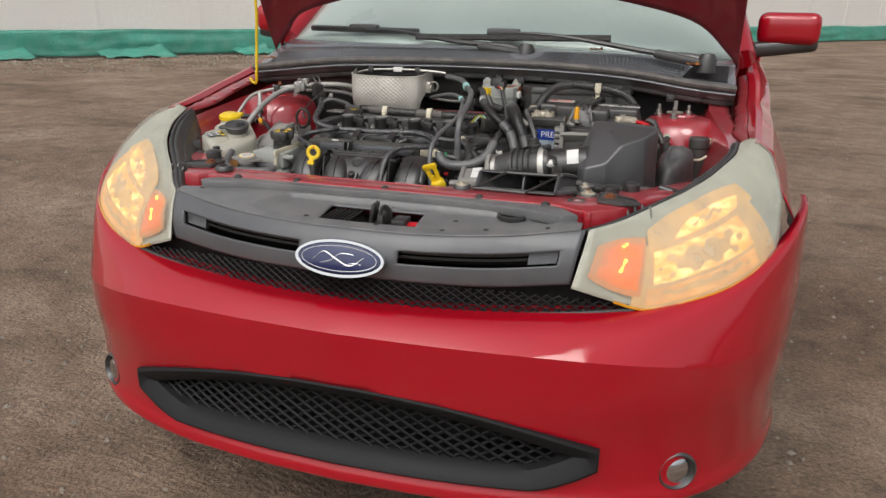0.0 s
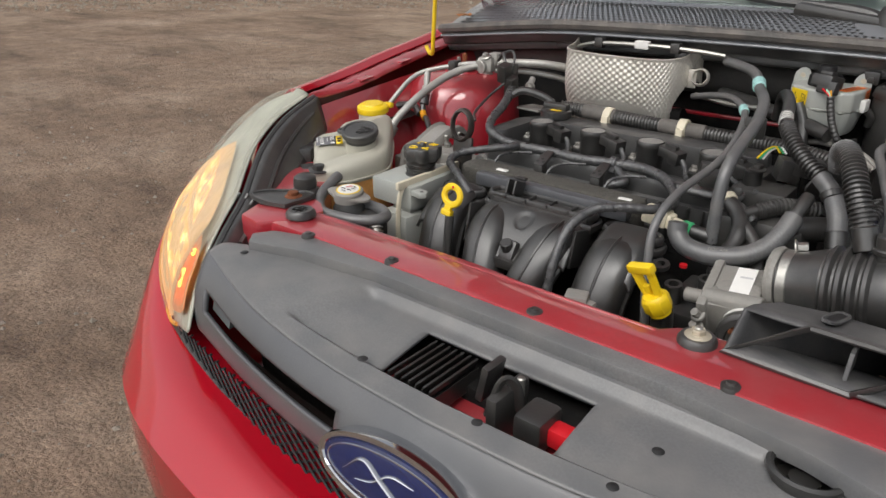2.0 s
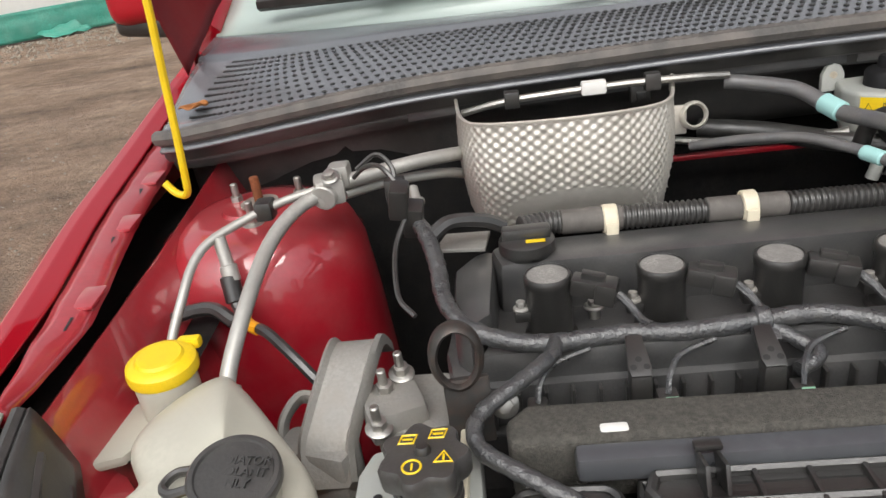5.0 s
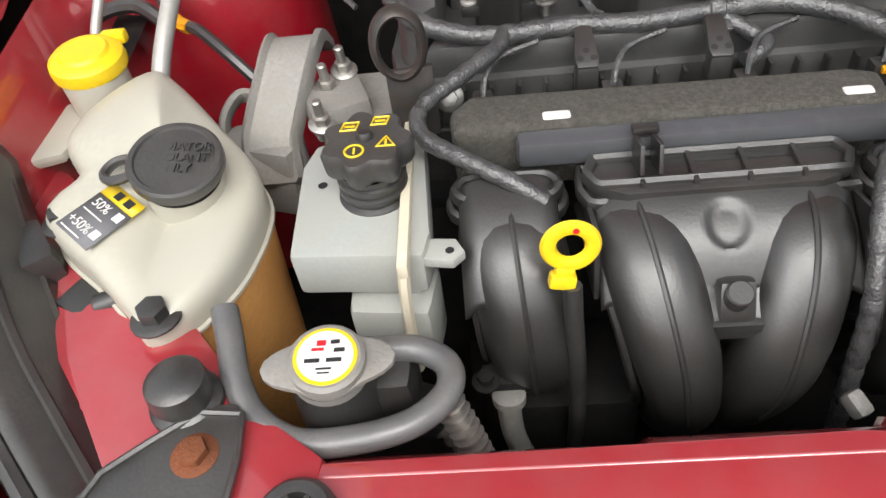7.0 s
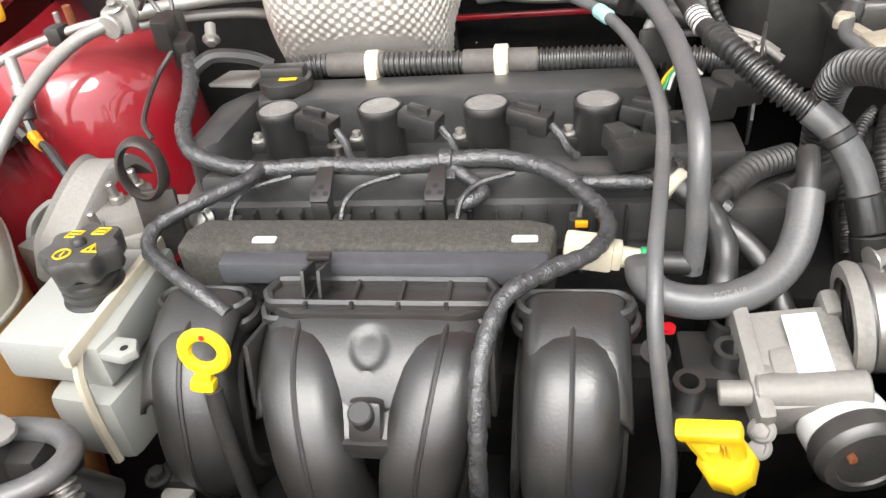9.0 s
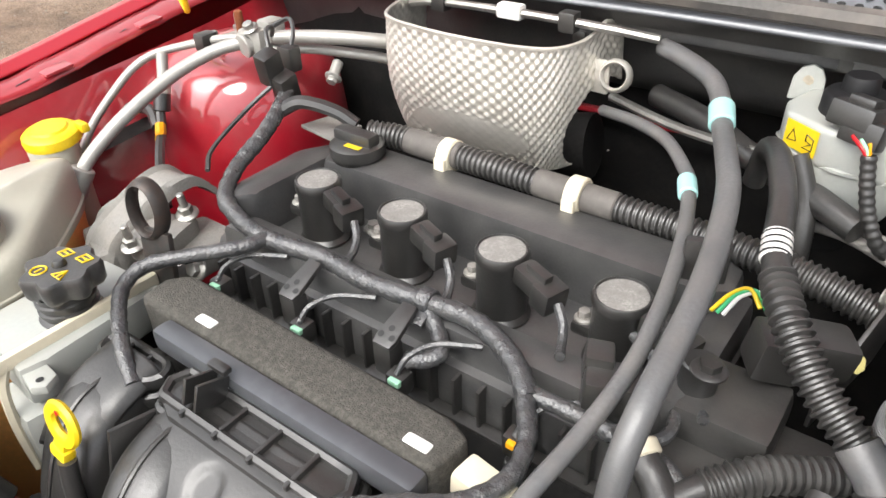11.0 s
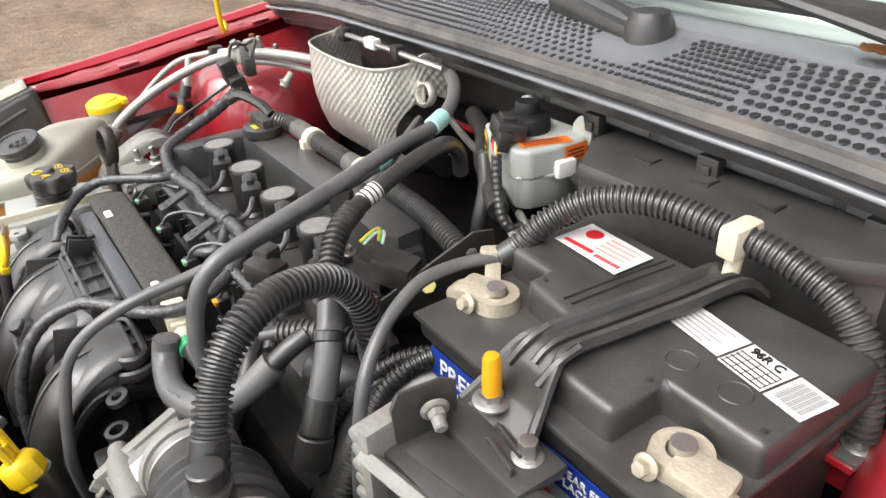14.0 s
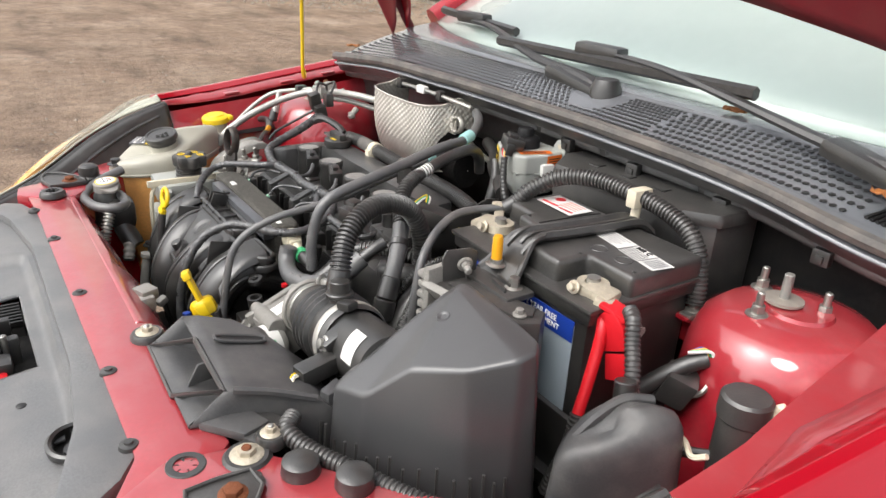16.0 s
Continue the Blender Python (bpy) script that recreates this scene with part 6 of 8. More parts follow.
h6 = harness("taped_branch", [[(0.090, 0.555, 0.812), (0.105, 0.545, 0.803), (0.125, 0.530, 0.792), (0.135, 0.505, 0.775), (0.13, 0.47, 0.75)], [(0.125, 0.530, 0.792), (0.150, 0.560, 0.800), (0.175, 0.585, 0.800), (0.21, 0.61, 0.79)], [(0.13, 0.525, 0.788), (0.16, 0.50, 0.768), (0.175, 0.47, 0.74)]], "black taped cable branch with cream ring", 0.0105, RUBBER)
part("ring", G().cyl((0.099, 0.549, 0.806), (0.106, 0.544, 0.802), 0.0128), CREAM, h6, "cream ring")
part("conduit", G().tube([(0.140, 0.547, 0.797), (0.165, 0.572, 0.802), (0.20, 0.60, 0.797)], 0.0105, n=12, pitch=0.0055, depth=0.002), BLACKD, h6)
part("connector", G().box((0.074, 0.567, 0.822), (0.036, 0.026, 0.022), 0.004, (0, 5, 25)).box((0.060, 0.575, 0.830), (0.018, 0.020, 0.02), 0.003, (0, 5, 25)), BLACK, h6)
part("connector", G().box((0.165, 0.655, 0.835), (0.04, 0.03, 0.026), 0.005, (0, 10, 30)).box((0.145, 0.645, 0.83), (0.03, 0.03, 0.03), 0.004, (0, 10, 30)), BLACK, h6)
for k, c in enumerate((YELLOW, GREEN, PAPER)):
    part("wire", G().tube([(0.128 + 0.004 * k, 0.660, 0.846), (0.118 + 0.004 * k, 0.668, 0.852), (0.108 + 0.003 * k, 0.665, 0.846), (0.10 + 0.004 * k, 0.655, 0.835)], 0.0015, n=6), c, h6)
part("coil_wire", G().tube([(0.060, 0.625, 0.818), (0.085, 0.615, 0.81), (0.105, 0.595, 0.805), (0.110, 0.570, 0.80), (0.095, 0.55, 0.80)], 0.0042, n=8), TAPE, h6)
nudge(h6, -0.014, -0.004, 0.003)
housing = thing("thermostat_housing", (0.14, 0.60, 0.74), "black plastic thermostat housing with coolant stubs", "housing")
part("body", G().box((0.135, 0.585, 0.755), (0.11, 0.10, 0.07), 0.015).box((0.12, 0.61, 0.80), (0.06, 0.06, 0.03), 0.008).cyl((0.17, 0.55, 0.785), (0.24, 0.60, 0.785), 0.016), BLACKD, housing)
part("sensor", G().cyl((0.098, 0.605, 0.81), (0.098, 0.605, 0.835), 0.012).bolt((0.105, 0.595, 0.838), 0.007), BLACK, housing)

hose("corrugated_hose", [(0.31, 0.70, 0.80), (0.285, 0.655, 0.828), (0.262, 0.615, 0.826), (0.250, 0.580, 0.805), (0.256, 0.548, 0.768), (0.268, 0.515, 0.72), (0.275, 0.50, 0.66)], 0.0068, RUBBER, "thin corrugated conduit beside the battery", n=12, pitch=0.0045, depth=0.0016)
hose("corrugated_hose", [(0.30, 0.70, 0.79), (0.268, 0.65, 0.815), (0.238, 0.605, 0.815), (0.222, 0.565, 0.79), (0.222, 0.53, 0.75)], 0.0055, RUBBER, "thin black corrugated conduit beside the battery", n=10, pitch=0.0045, depth=0.0013)
hose("heater_hose", [(0.255, 0.50, 0.66), (0.24, 0.55, 0.745), (0.245, 0.60, 0.785), (0.27, 0.64, 0.79), (0.31, 0.66, 0.75)], 0.022, RUBBER, "thick black heater hose", n=16)

# bracket with a bolt behind the hoses
brk = thing("bracket", (0.18, 0.69, 0.82), "black steel bracket plate with a bolt and yellow paint mark", "bracket")
part("plate", G().prism([(-0.06, -0.03), (0.02, -0.034), (0.055, -0.01), (0.055, 0.03), (0.035, 0.034), (-0.01, 0.016), (-0.06, -0.005)], -0.0015, 0.0015, 0.0008, frame_on((0.185, 0.675, 0.835), (0.25, 1, 0.12), (0.0, -0.15, 1))), BLACK, brk)
part("bolt", G().bolt((0.186, 0.706, 0.850), 0.006, (1, -0.4, 0.2), h=0.009), STEEL, brk)
part("paint_mark", G().lathe([(0, 0.0012), (0.006, 0.001), (0.0075, 0.0)], (0.183, 0.661, 0.828), (0.6, -0.5, 0.7), 7), mat("pale yellow paint", (0.75, 0.66, 0.26), 0.5, var=0.15, bump=0.05), brk, "pale yellow paint dab")
nudge(brk, -0.010, 0.010, -0.005)
# pipes behind
ap_ = thing("metal_pipes", (0.14, 0.77, 0.80), "bright bent metal pipes near the bulkhead", "pipe")
for d in (0, 0.018):
    part("pipe", G().tube([(0.10, 0.805 + d, 0.832), (0.135, 0.79 + d, 0.840), (0.165, 0.775 + d, 0.840), (0.195, 0.764 + d, 0.832), (0.215, 0.757 + d, 0.82)], 0.0045, n=12), CAST, ap_)
hose("heater_hose", [(-0.06, 0.90, 0.87), (0.0, 0.87, 0.868), (0.05, 0.83, 0.865), (0.10, 0.80, 0.862), (0.145, 0.775, 0.855)], 0.011, RUBBER, "black heater hose at the bulkhead", n=14)
hose("brake_pipe", [(-0.10, 0.885, 0.865), (-0.03, 0.86, 0.862), (0.03, 0.835, 0.868), (0.07, 0.82, 0.875)], 0.0045, STEEL, "thin metal brake pipe", n=8)
hose("heater_hose", [(0.09, 0.80, 0.89), (0.105, 0.79, 0.86), (0.112, 0.775, 0.82), (0.112, 0.77, 0.76)], 0.008, RUBBER, "black hose dropping beside the bulkhead", n=12)
part("red_bulkhead_strip", G().box((-0.05, 0.945, 0.820), (0.30, 0.01, 0.007), 0.003), REDBAY, car)

# throttle body, intake tube, air filter box
CASTP = mat("chalky cast aluminium", (0.27, 0.26, 0.24), 0.6, 0.15, var=0.22, s0=30, s1=260, bump=0.35, dust_sheen=0.35, dust_sheen_col=(0.27, 0.25, 0.22))
GREYQ = mat("grey sticker print", (0.5, 0.5, 0.5), 0.5, var=0.1, bump=0)
def flat_tb(x0, y0, x1, y1, z=0.0):
    g = flat_on(TBM, x0, y0, x1, y1, 0.0295 + z)
    return g.v, g.f, Matrix()


tb = thing("throttle_body", (0.16, 0.41, 0.70), "chalky cast aluminium throttle body with round black actuator cap", "throttle body")
TBM = frame_on((0.158, 0.420, 0.730), (1, 0.06, 0.10), (0, 0.93, 0.36))
def tb_box(c, size, r):
    g = G().box(c, size, r)
    return g.v, g.f, TBM
part("body", G().add(*tb_box((0, 0, 0), (0.064, 0.072, 0.050), 0.006)).add(*tb_box((0.004, -0.010, 0.004), (0.050, 0.036, 0.050), 0.008)), CASTP, tb)
part("mount_flange", G().add(*tb_box((-0.030, 0.002, 0.0), (0.012, 0.088, 0.058), 0.005)), CASTP, tb)
part("duct_flange", G().lathe([(0.028, -0.005), (0.037, -0.005), (0.039, 0.0), (0.037, 0.005), (0.028, 0.005)], (0.192, 0.436, 0.764), (0.98, -0.06, 0.16), 32).add(*tb_box((0.028, 0.036, 0.016), (0.012, 0.020, 0.026), 0.005)), CASTP, tb)
part("shaft_boss", G().cyl((0.126, 0.392, 0.738), (0.192, 0.390, 0.746), 0.012, n=20), CASTP, tb)
part("shaft_stub", G().cyl((0.104, 0.394, 0.734), (0.128, 0.392, 0.737), 0.0085, n=16), CAST, tb)
part("boss_cap", G().lathe([(0, 0.013), (0.006, 0.012), (0.010, 0.008), (0.0115, 0.002), (0.0105, -0.010)], (0.133, 0.402, 0.737), (-0.1, -0.3, 1), 20), CASTP, tb)
part("sticker", G().add(*flat_tb(-0.006, -0.018, 0.016, 0.028)), PAPER, tb, "white data sticker")
part("sticker_print", G().add(*flat_tb(0.000, 0.010, 0.014, 0.013, 0.0006)), GREYQ, tb)
AO, AD = Vector((0.183, 0.376, 0.718)), Vector((0.17, -0.985, 0.0)).normalized()
part("actuator", G().lathe([(0, -0.020), (0.026, -0.020), (0.028, -0.016), (0.028, 0.006), (0.0265, 0.009)], AO, AD, 40), CASTP, tb, "pale cast actuator drum")
part("actuator_cap", G().lathe([(0.0290, 0.004), (0.0300, 0.006), (0.0300, 0.016), (0.0275, 0.019), (0.0265, 0.0225), (0.020, 0.0235), (0.019, 0.0215), (0.006, 0.0215), (0, 0.022)], AO, AD, 40), BLACKD, tb, "black plastic actuator cap")
part("actuator_label", G().lathe([(0.0284, -0.012), (0.0284, 0.003)], AO, AD, 40), PAPER, tb, "white sticker band")
part("cap_screw", G().bolt(AO + AD * 0.0215 + Vector((-0.014, 0, 0.010)), 0.003, AD), RUST, tb)
part("green_dot", G().lathe([(0, 0.001), (0.003, 0.0)], AO + Vector((0.022, 0.004, 0.0185)), (0.6, 0, 0.8), 10), GREEN, tb)
for dz in (0.0, -0.016):
    part("side_screw", G().bolt((0.129, 0.374, 0.722 + dz), 0.0055, (-0.3, -0.6, 0.6), h=0.008), CAST, tb)
for c in ((0.116, 0.429, 0.722), (0.117, 0.453, 0.726), (0.086, 0.402, 0.716)):
    part("hollow_stub", G().lathe([(0.0065, 0.0), (0.0065, 0.024), (0.0105, 0.024), (0.011, 0.0)], c, (0, -0.15, 1), 18), BLACK, tb)
part("red_seal", G().lathe([(0.0050, 0), (0.0050, 0.004), (0, 0.004)], (0.078, 0.446, 0.742), n=12), REDPL, tb)
part("sensor", G().box((0.108, 0.436, 0.715), (0.045, 0.050, 0.03), 0.004).box((0.100, 0.400, 0.705), (0.06, 0.05, 0.02), 0.004), BLACK, tb)
ax0, ax1 = Vector((0.205, 0.436, 0.766)), Vector((0.390, 0.425, 0.797))
duct = thing("intake_duct", (0.29, 0.40, 0.75), "black ribbed rubber intake tube with steel clamps", "intake tube")
dv = (ax1 - ax0).normalized()
prof = [(0.033, -0.012), (0.035, -0.010), (0.035, 0.008), (0.037, 0.018), (0.041, 0.034), (0.0425, 0.038)]
for k in range(4):
    prof += [(0.0415, 0.040 + 0.0125 * k), (0.0462, 0.043 + 0.0125 * k), (0.0466, 0.0470 + 0.0125 * k), (0.0415, 0.0500 + 0.0125 * k)]
prof += [(0.0425, 0.094), (0.0430, 0.100), (0.0430, 0.122), (0.040, 0.128)]
part("bellows", G().lathe(prof, ax0, dv, 44), RUBBER, duct)
part("neck_band", G().lathe([(0.0352, -0.006), (0.0360, -0.005), (0.0360, 0.004), (0.0352, 0.005)], ax0, dv, 40).bolt(ax0 + Vector((-0.006, 0.012, 0.036)), 0.006, (1, 0.3, 0.2), h=0.012), bpy.data.materials["zinc steel"], duct, "pale steel clamp band at the neck")
part("clamp_band", G().lathe([(0.0434, 0.106), (0.0442, 0.108), (0.0442, 0.117), (0.0434, 0.119)], ax0, dv, 44), mat("pale clamp steel", (0.62, 0.60, 0.55), 0.4, 0.6, var=0.08, bump=0.02), duct, "bright steel clamp band")
part("band_tab", G().box(ax0 + dv * 0.112 + Vector((0.004, -0.006, 0.046)), (0.020, 0.016, 0.010), 0.003, (0, -10, 17)), BLACK, duct)
part("sensor_housing", G().lathe([(0.037, 0.118), (0.037, 0.215), (0.0, 0.215)], ax0, dv, 40), BLACK, duct)
part("clamp_screw", G().bolt((0.336, 0.388, 0.800), 0.006, (0, -1, 0.4)), STEEL, duct)
part("stub", G().cyl((0.292, 0.428, 0.808), (0.288, 0.430, 0.846), 0.012).cyl((0.291, 0.428, 0.828), (0.2905, 0.428, 0.834), 0.016), BLACK, duct)
part("label", G().grid(lambda u, v: ax0 + dv * (0.170 + 0.026 * u) + (Vector((0, -1, 0)) * math.cos(0.20 + 0.95 * v) + Vector((-0.17, 0, 1)) * math.sin(0.20 + 0.95 * v)) * 0.0376, 4, 8), PAPER, duct, "white label on the sensor housing")
part("plug", G().box((0.352, 0.376, 0.784), (0.022, 0.056, 0.022), 0.004, (6, 0, 8)).box((0.338, 0.398, 0.806), (0.020, 0.030, 0.012), 0.003, (30, 0, 0)), BLACK, duct)
for k, c in enumerate((YELLOW, PAPER, CREAM)):
    part("wire", G().tube([(0.350 + 0.003 * k, 0.352, 0.784), (0.354 + 0.003 * k, 0.342, 0.784), (0.370 + 0.002 * k, 0.334, 0.778), (0.388 + 0.001 * k, 0.329, 0.770)], 0.0012, n=6), c, duct)

airbox = thing("air_filter_box", (0.47, 0.44, 0.60), "black plastic air filter box with faceted lid", "air filter box")
lo = [(0.382, 0.380), (0.406, 0.354), (0.458, 0.366), (0.500, 0.392), (0.545, 0.434), (0.565, 0.470), (0.562, 0.505), (0.548, 0.520), (0.395, 0.540), (0.372, 0.455)]
hi_ = [(0.398, 0.380, 0.800), (0.414, 0.360, 0.802), (0.455, 0.372, 0.812), (0.482, 0.404, 0.847), (0.530, 0.436, 0.862), (0.556, 0.472, 0.876), (0.554, 0.492, 0.878), (0.540, 0.506, 0.879), (0.416, 0.518, 0.878), (0.390, 0.452, 0.824)]
lid = bmesh.new()
v0 = [lid.verts.new((x, y, 0.66)) for x, y in lo]
v1 = [lid.verts.new(p) for p in hi_]
ap0 = lid.verts.new((0.415, 0.500, 0.884))
for k in range(10):
    lid.faces.new((v0[k], v0[(k + 1) % 10], v1[(k + 1) % 10], v1[k]))
lid.faces.new(v0[::-1])
for k in range(10):
    lid.faces.new((ap0, v1[k], v1[(k + 1) % 10]))
bmesh.ops.recalc_face_normals(lid, faces=lid.faces[:])
bmesh.ops.dissolve_limit(lid, angle_limit=radians(9), verts=lid.verts[:], edges=lid.edges[:])
bmesh.ops.bevel(lid, geom=[e for e in lid.edges if e.calc_face_angle(0) > 0.2], offset=0.005, segments=3, affect="EDGES", profile=0.55, clamp_overlap=False)
LIDM = mat("smooth black lid plastic", (0.060, 0.060, 0.062), 0.36, var=0.25, s0=6, s1=700, bump=0.05, dust_sheen=0.12, dust_sheen_col=(0.14, 0.135, 0.13), upd=0.06, spec=0.9)
part("lid", G().bm(lid), LIDM, airbox, "faceted black lid", angle=80)
part("dimple", G().lathe([(0.0075, -0.001), (0.0065, 0.0004), (0.005, 0.0004), (0.003, -0.001), (0, -0.0014)], (0.449, 0.462, 0.8705), (0.05, -0.40, 1), 20), LIDM, airbox)
part("lip", G().prism([(0.372, 0.384), (0.386, 0.358), (0.400, 0.362), (0.392, 0.385)], 0.66, 0.782, 0.004), LIDM, airbox)
part("base", G().prism([(0.366, 0.372), (0.404, 0.336), (0.470, 0.350), (0.515, 0.378), (0.56, 0.42), (0.582, 0.465), (0.575, 0.53), (0.39, 0.54)], 0.50, 0.662, 0.006), BLACK, airbox)
edge_ = smooth_path([(x, y, 0) for x, y in lo[:6]], False, 4)
for k in range(1, len(edge_) - 1, 1):
    p = edge_[k]
    o_ = Vector((p.x - 0.46, p.y - 0.46, 0)).normalized() * 0.003
    part("rib", G().tube([(p.x + o_.x * 2, p.y + o_.y * 2, 0.690), (p.x + o_.x, p.y + o_.y, 0.752 + 0.005 * (k % 3))], 0.0016, n=5), BLACKD, airbox)
for x in (0.40, 0.47, 0.53):
    part("lid_clip", G().box((x, 0.352 + 0.5 * max(0, x - 0.45), 0.664), (0.012, 0.012, 0.03), 0.003, (0, 0, 20)), BLACKD, airbox)
ecm = thing("control_module", (0.40, 0.56, 0.70), "dusty black engine control module box beside the battery", "control module")
part("body", G().prism([(0.338, 0.524), (0.342, 0.566), (0.456, 0.593), (0.474, 0.570), (0.458, 0.544), (0.40, 0.528)], 0.62, 0.845, 0.004), BLACKD, ecm)
part("top_panel", G().prism([(0.352, 0.534), (0.354, 0.562), (0.448, 0.585), (0.460, 0.570), (0.448, 0.552)], 0.845, 0.848, 0.001), BLACKD, ecm)
for k in range(7):
    z0 = 0.775 + 0.013 * k
    part("heat_sink_fin", G().box((0.329, 0.534 + 0.001 * (k % 2), z0), (0.020, 0.044, 0.009), 0.0035, (0, 0, 8)), CASTP, ecm, "pale cast fin")
part("heat_sink", G().box((0.336, 0.538, 0.810), (0.010, 0.052, 0.110), 0.003, (0, 0, 8)), CASTP, ecm, "pale cast metal side plate")
part("cast_edge", G().box((0.396, 0.528, 0.838), (0.124, 0.010, 0.026), 0.003, (38, 0, 9)), CASTP, ecm, "pale cast metal front edge")
part("mount_ear", G().prism([(-0.022, -0.022), (0.022, -0.022), (0.024, 0.012), (0.014, 0.018), (-0.018, 0.020), (-0.024, 0.010)], -0.0015, 0.0015, 0.0008, frame_on((0.342, 0.557, 0.862), (0.05, 1, 0), (-0.08, 0, 1))), BLACKD, ecm, "dark steel mounting ear")
part("ear_stud", G().cyl((0.344, 0.562, 0.864), (0.362, 0.556, 0.860), 0.0045).bolt((0.347, 0.561, 0.8635), 0.006, (1, -0.3, -0.2)), CAST, ecm)
part("module_screw", G().bolt((0.450, 0.560, 0.846), 0.005), CAST, ecm)
snork = thing("air_snorkel", (0.27, 0.30, 0.76), "black plastic air intake scoop with open mouth", "intake scoop")
mo = [(0.200, 0.236, 0.769), (0.368, 0.232, 0.769), (0.371, 0.267, 0.801), (0.202, 0.274, 0.799)]
def ring_of(a, b, c, d, n=5):
    pts = []
    for p, q in ((a, b), (b, c), (c, d), (d, a)):
        pts += [Vector(p).lerp(Vector(q), k / n) for k in range(n)]
    return pts
outer = [ring_of(*mo), ring_of((0.206, 0.258, 0.767), (0.372, 0.256, 0.767), (0.374, 0.285, 0.797), (0.206, 0.290, 0.798)), ring_of((0.228, 0.30, 0.752), (0.385, 0.30, 0.752), (0.386, 0.325, 0.788), (0.222, 0.325, 0.791)), ring_of((0.268, 0.335, 0.735), (0.398, 0.34, 0.735), (0.400, 0.355, 0.778), (0.262, 0.352, 0.782)), ring_of((0.315, 0.36, 0.70), (0.41, 0.365, 0.70), (0.41, 0.378, 0.755), (0.315, 0.378, 0.766))]
SNORK = mat("greyed scoop plastic", (0.062, 0.062, 0.064), 0.45, var=0.25, s0=14, s1=420, bump=0.12, dust_sheen=0.35, dust_sheen_col=(0.17, 0.16, 0.15), upd=0.05)
part("shell", G().loft(outer, caps=False), SNORK, snork, solid=0.003)
part("divider", G().prism([(0.0, 0.0), (0.030, 0.002), (0.032, 0.024), (0.012, 0.022)], -0.002, 0.002, 0.001, frame_on((0.300, 0.250, 0.771), (0, 1, 0), (0, 0, 1))), SNORK, snork)
part("side_web", G().prism([(0.372, 0.240), (0.410, 0.272), (0.402, 0.300), (0.372, 0.290)], 0.766, 0.776, 0.003), SNORK, snork)
part("top_ridge", G().tube([(0.374, 0.275, 0.802), (0.385, 0.310, 0.795), (0.398, 0.350, 0.782)], 0.004, n=6), SNORK, snork)
part("mouth_lip", G().tube(mo, 0.0035, n=6, closed=True, res=1), BLACKD, snork)
slot_m = frame_on((0.274, 0.316, 0.7955), (0.10, 1, -0.25), (-1, 0.1, 0.02))
sl2 = [slot_m @ Vector((x, y, 0)) for x, y in ((-0.022, -0.006), (0.022, -0.006), (0.027, 0), (0.022, 0.006), (-0.022, 0.006), (-0.027, 0))]
part("slot_rim", G().tube(sl2, 0.002, n=6, closed=True, res=3), SNORK, snork)
part("slot", G().add(smooth_path(sl2, True, 3), [list(range(18))]), HOLEINK, snork, "dark slot hole")
part("foot", G().box((0.398, 0.290, 0.768), (0.05, 0.045, 0.008), 0.003, (0, 0, 30)), BLACKD, snork)
for c, r, m in (((0.174, 0.240, 0.770), 0.0095, STEEL), ((0.432, 0.266, 0.767), 0.0115, RUST), ((0.422, 0.293, 0.774), 0.0075, STEEL)):
    bt = thing("mounting_bolt", c, "zinc bolt with black rubber washer on the support", "bolt", "support bolts")
    part("rubber", G().lathe([(0, 0.004), (r * 1.7, 0.004), (r * 2.0, 0.0), (r * 2.0, -0.008), (0, -0.008)], c, n=24), RUBBER, bt)
    part("head", G().bolt((c[0], c[1], c[2] + 0.003), r * 0.75, washer=1.8), BRASS, bt)
    part("tip", G().cyl((c[0], c[1], c[2] + 0.008), (c[0], c[1], c[2] + 0.013), r * 0.4), m, bt)

# battery with clamp
bat = thing("battery", (0.38, 0.69, 0.68), "black car battery with blue and silver front label", "battery")
part("case", G().box((0.381, 0.690, 0.765), (0.236, 0.166, 0.175), 0.006), BLACK, bat)
part("step", G().box((0.381, 0.690, 0.850), (0.250, 0.178, 0.020), 0.005), BLACK, bat)
top = [(0.256, 0.690), (0.302, 0.690), (0.302, 0.668), (0.350, 0.662), (0.350, 0.616), (0.438, 0.614), (0.438, 0.660), (0.506, 0.657), (0.506, 0.778), (0.258, 0.778)]
part("lid", G().prism(top, 0.855, 0.887, 0.007, seg=3), BLACKD, bat, "raised black battery lid")
part("rim", G().box((0.381, 0.690, 0.8585), (0.256, 0.184, 0.006), 0.003), BLACKD, bat)
for x0, y0, y1 in ((0.338, 0.672, 0.768), (0.346, 0.672, 0.768)):
    part("groove", G().tube([(x0, y0, 0.8872), (x0 + 0.004, (y0 + y1) / 2, 0.8872), (x0 + 0.010, y1, 0.8872)], 0.0012, n=5, res=3), HOLEINK, bat)
for x, y in ((0.358, 0.624), (0.372, 0.655), (0.432, 0.652), (0.312, 0.678), (0.498, 0.668)):
    part("mould_dot", G().lathe([(0, 0.002), (0.002, 0.0016), (0.0024, 0)], (x, y, 0.887), n=10), BLACK, bat)

part("front_label", G().box((0.375, 0.6052, 0.770), (0.215, 0.0012, 0.12), 0), SILV, bat, "silver front label")
part("front_band", G().box((0.375, 0.6044, 0.822), (0.215, 0.0012, 0.026), 0), BLUE, bat, "blue label band")
letters("lettering", "PREMIUM", 0.021, frame_on((0.322, 0.6036, 0.822), (1, 0, 0), (0, 0, 1)), PAPER, bat)
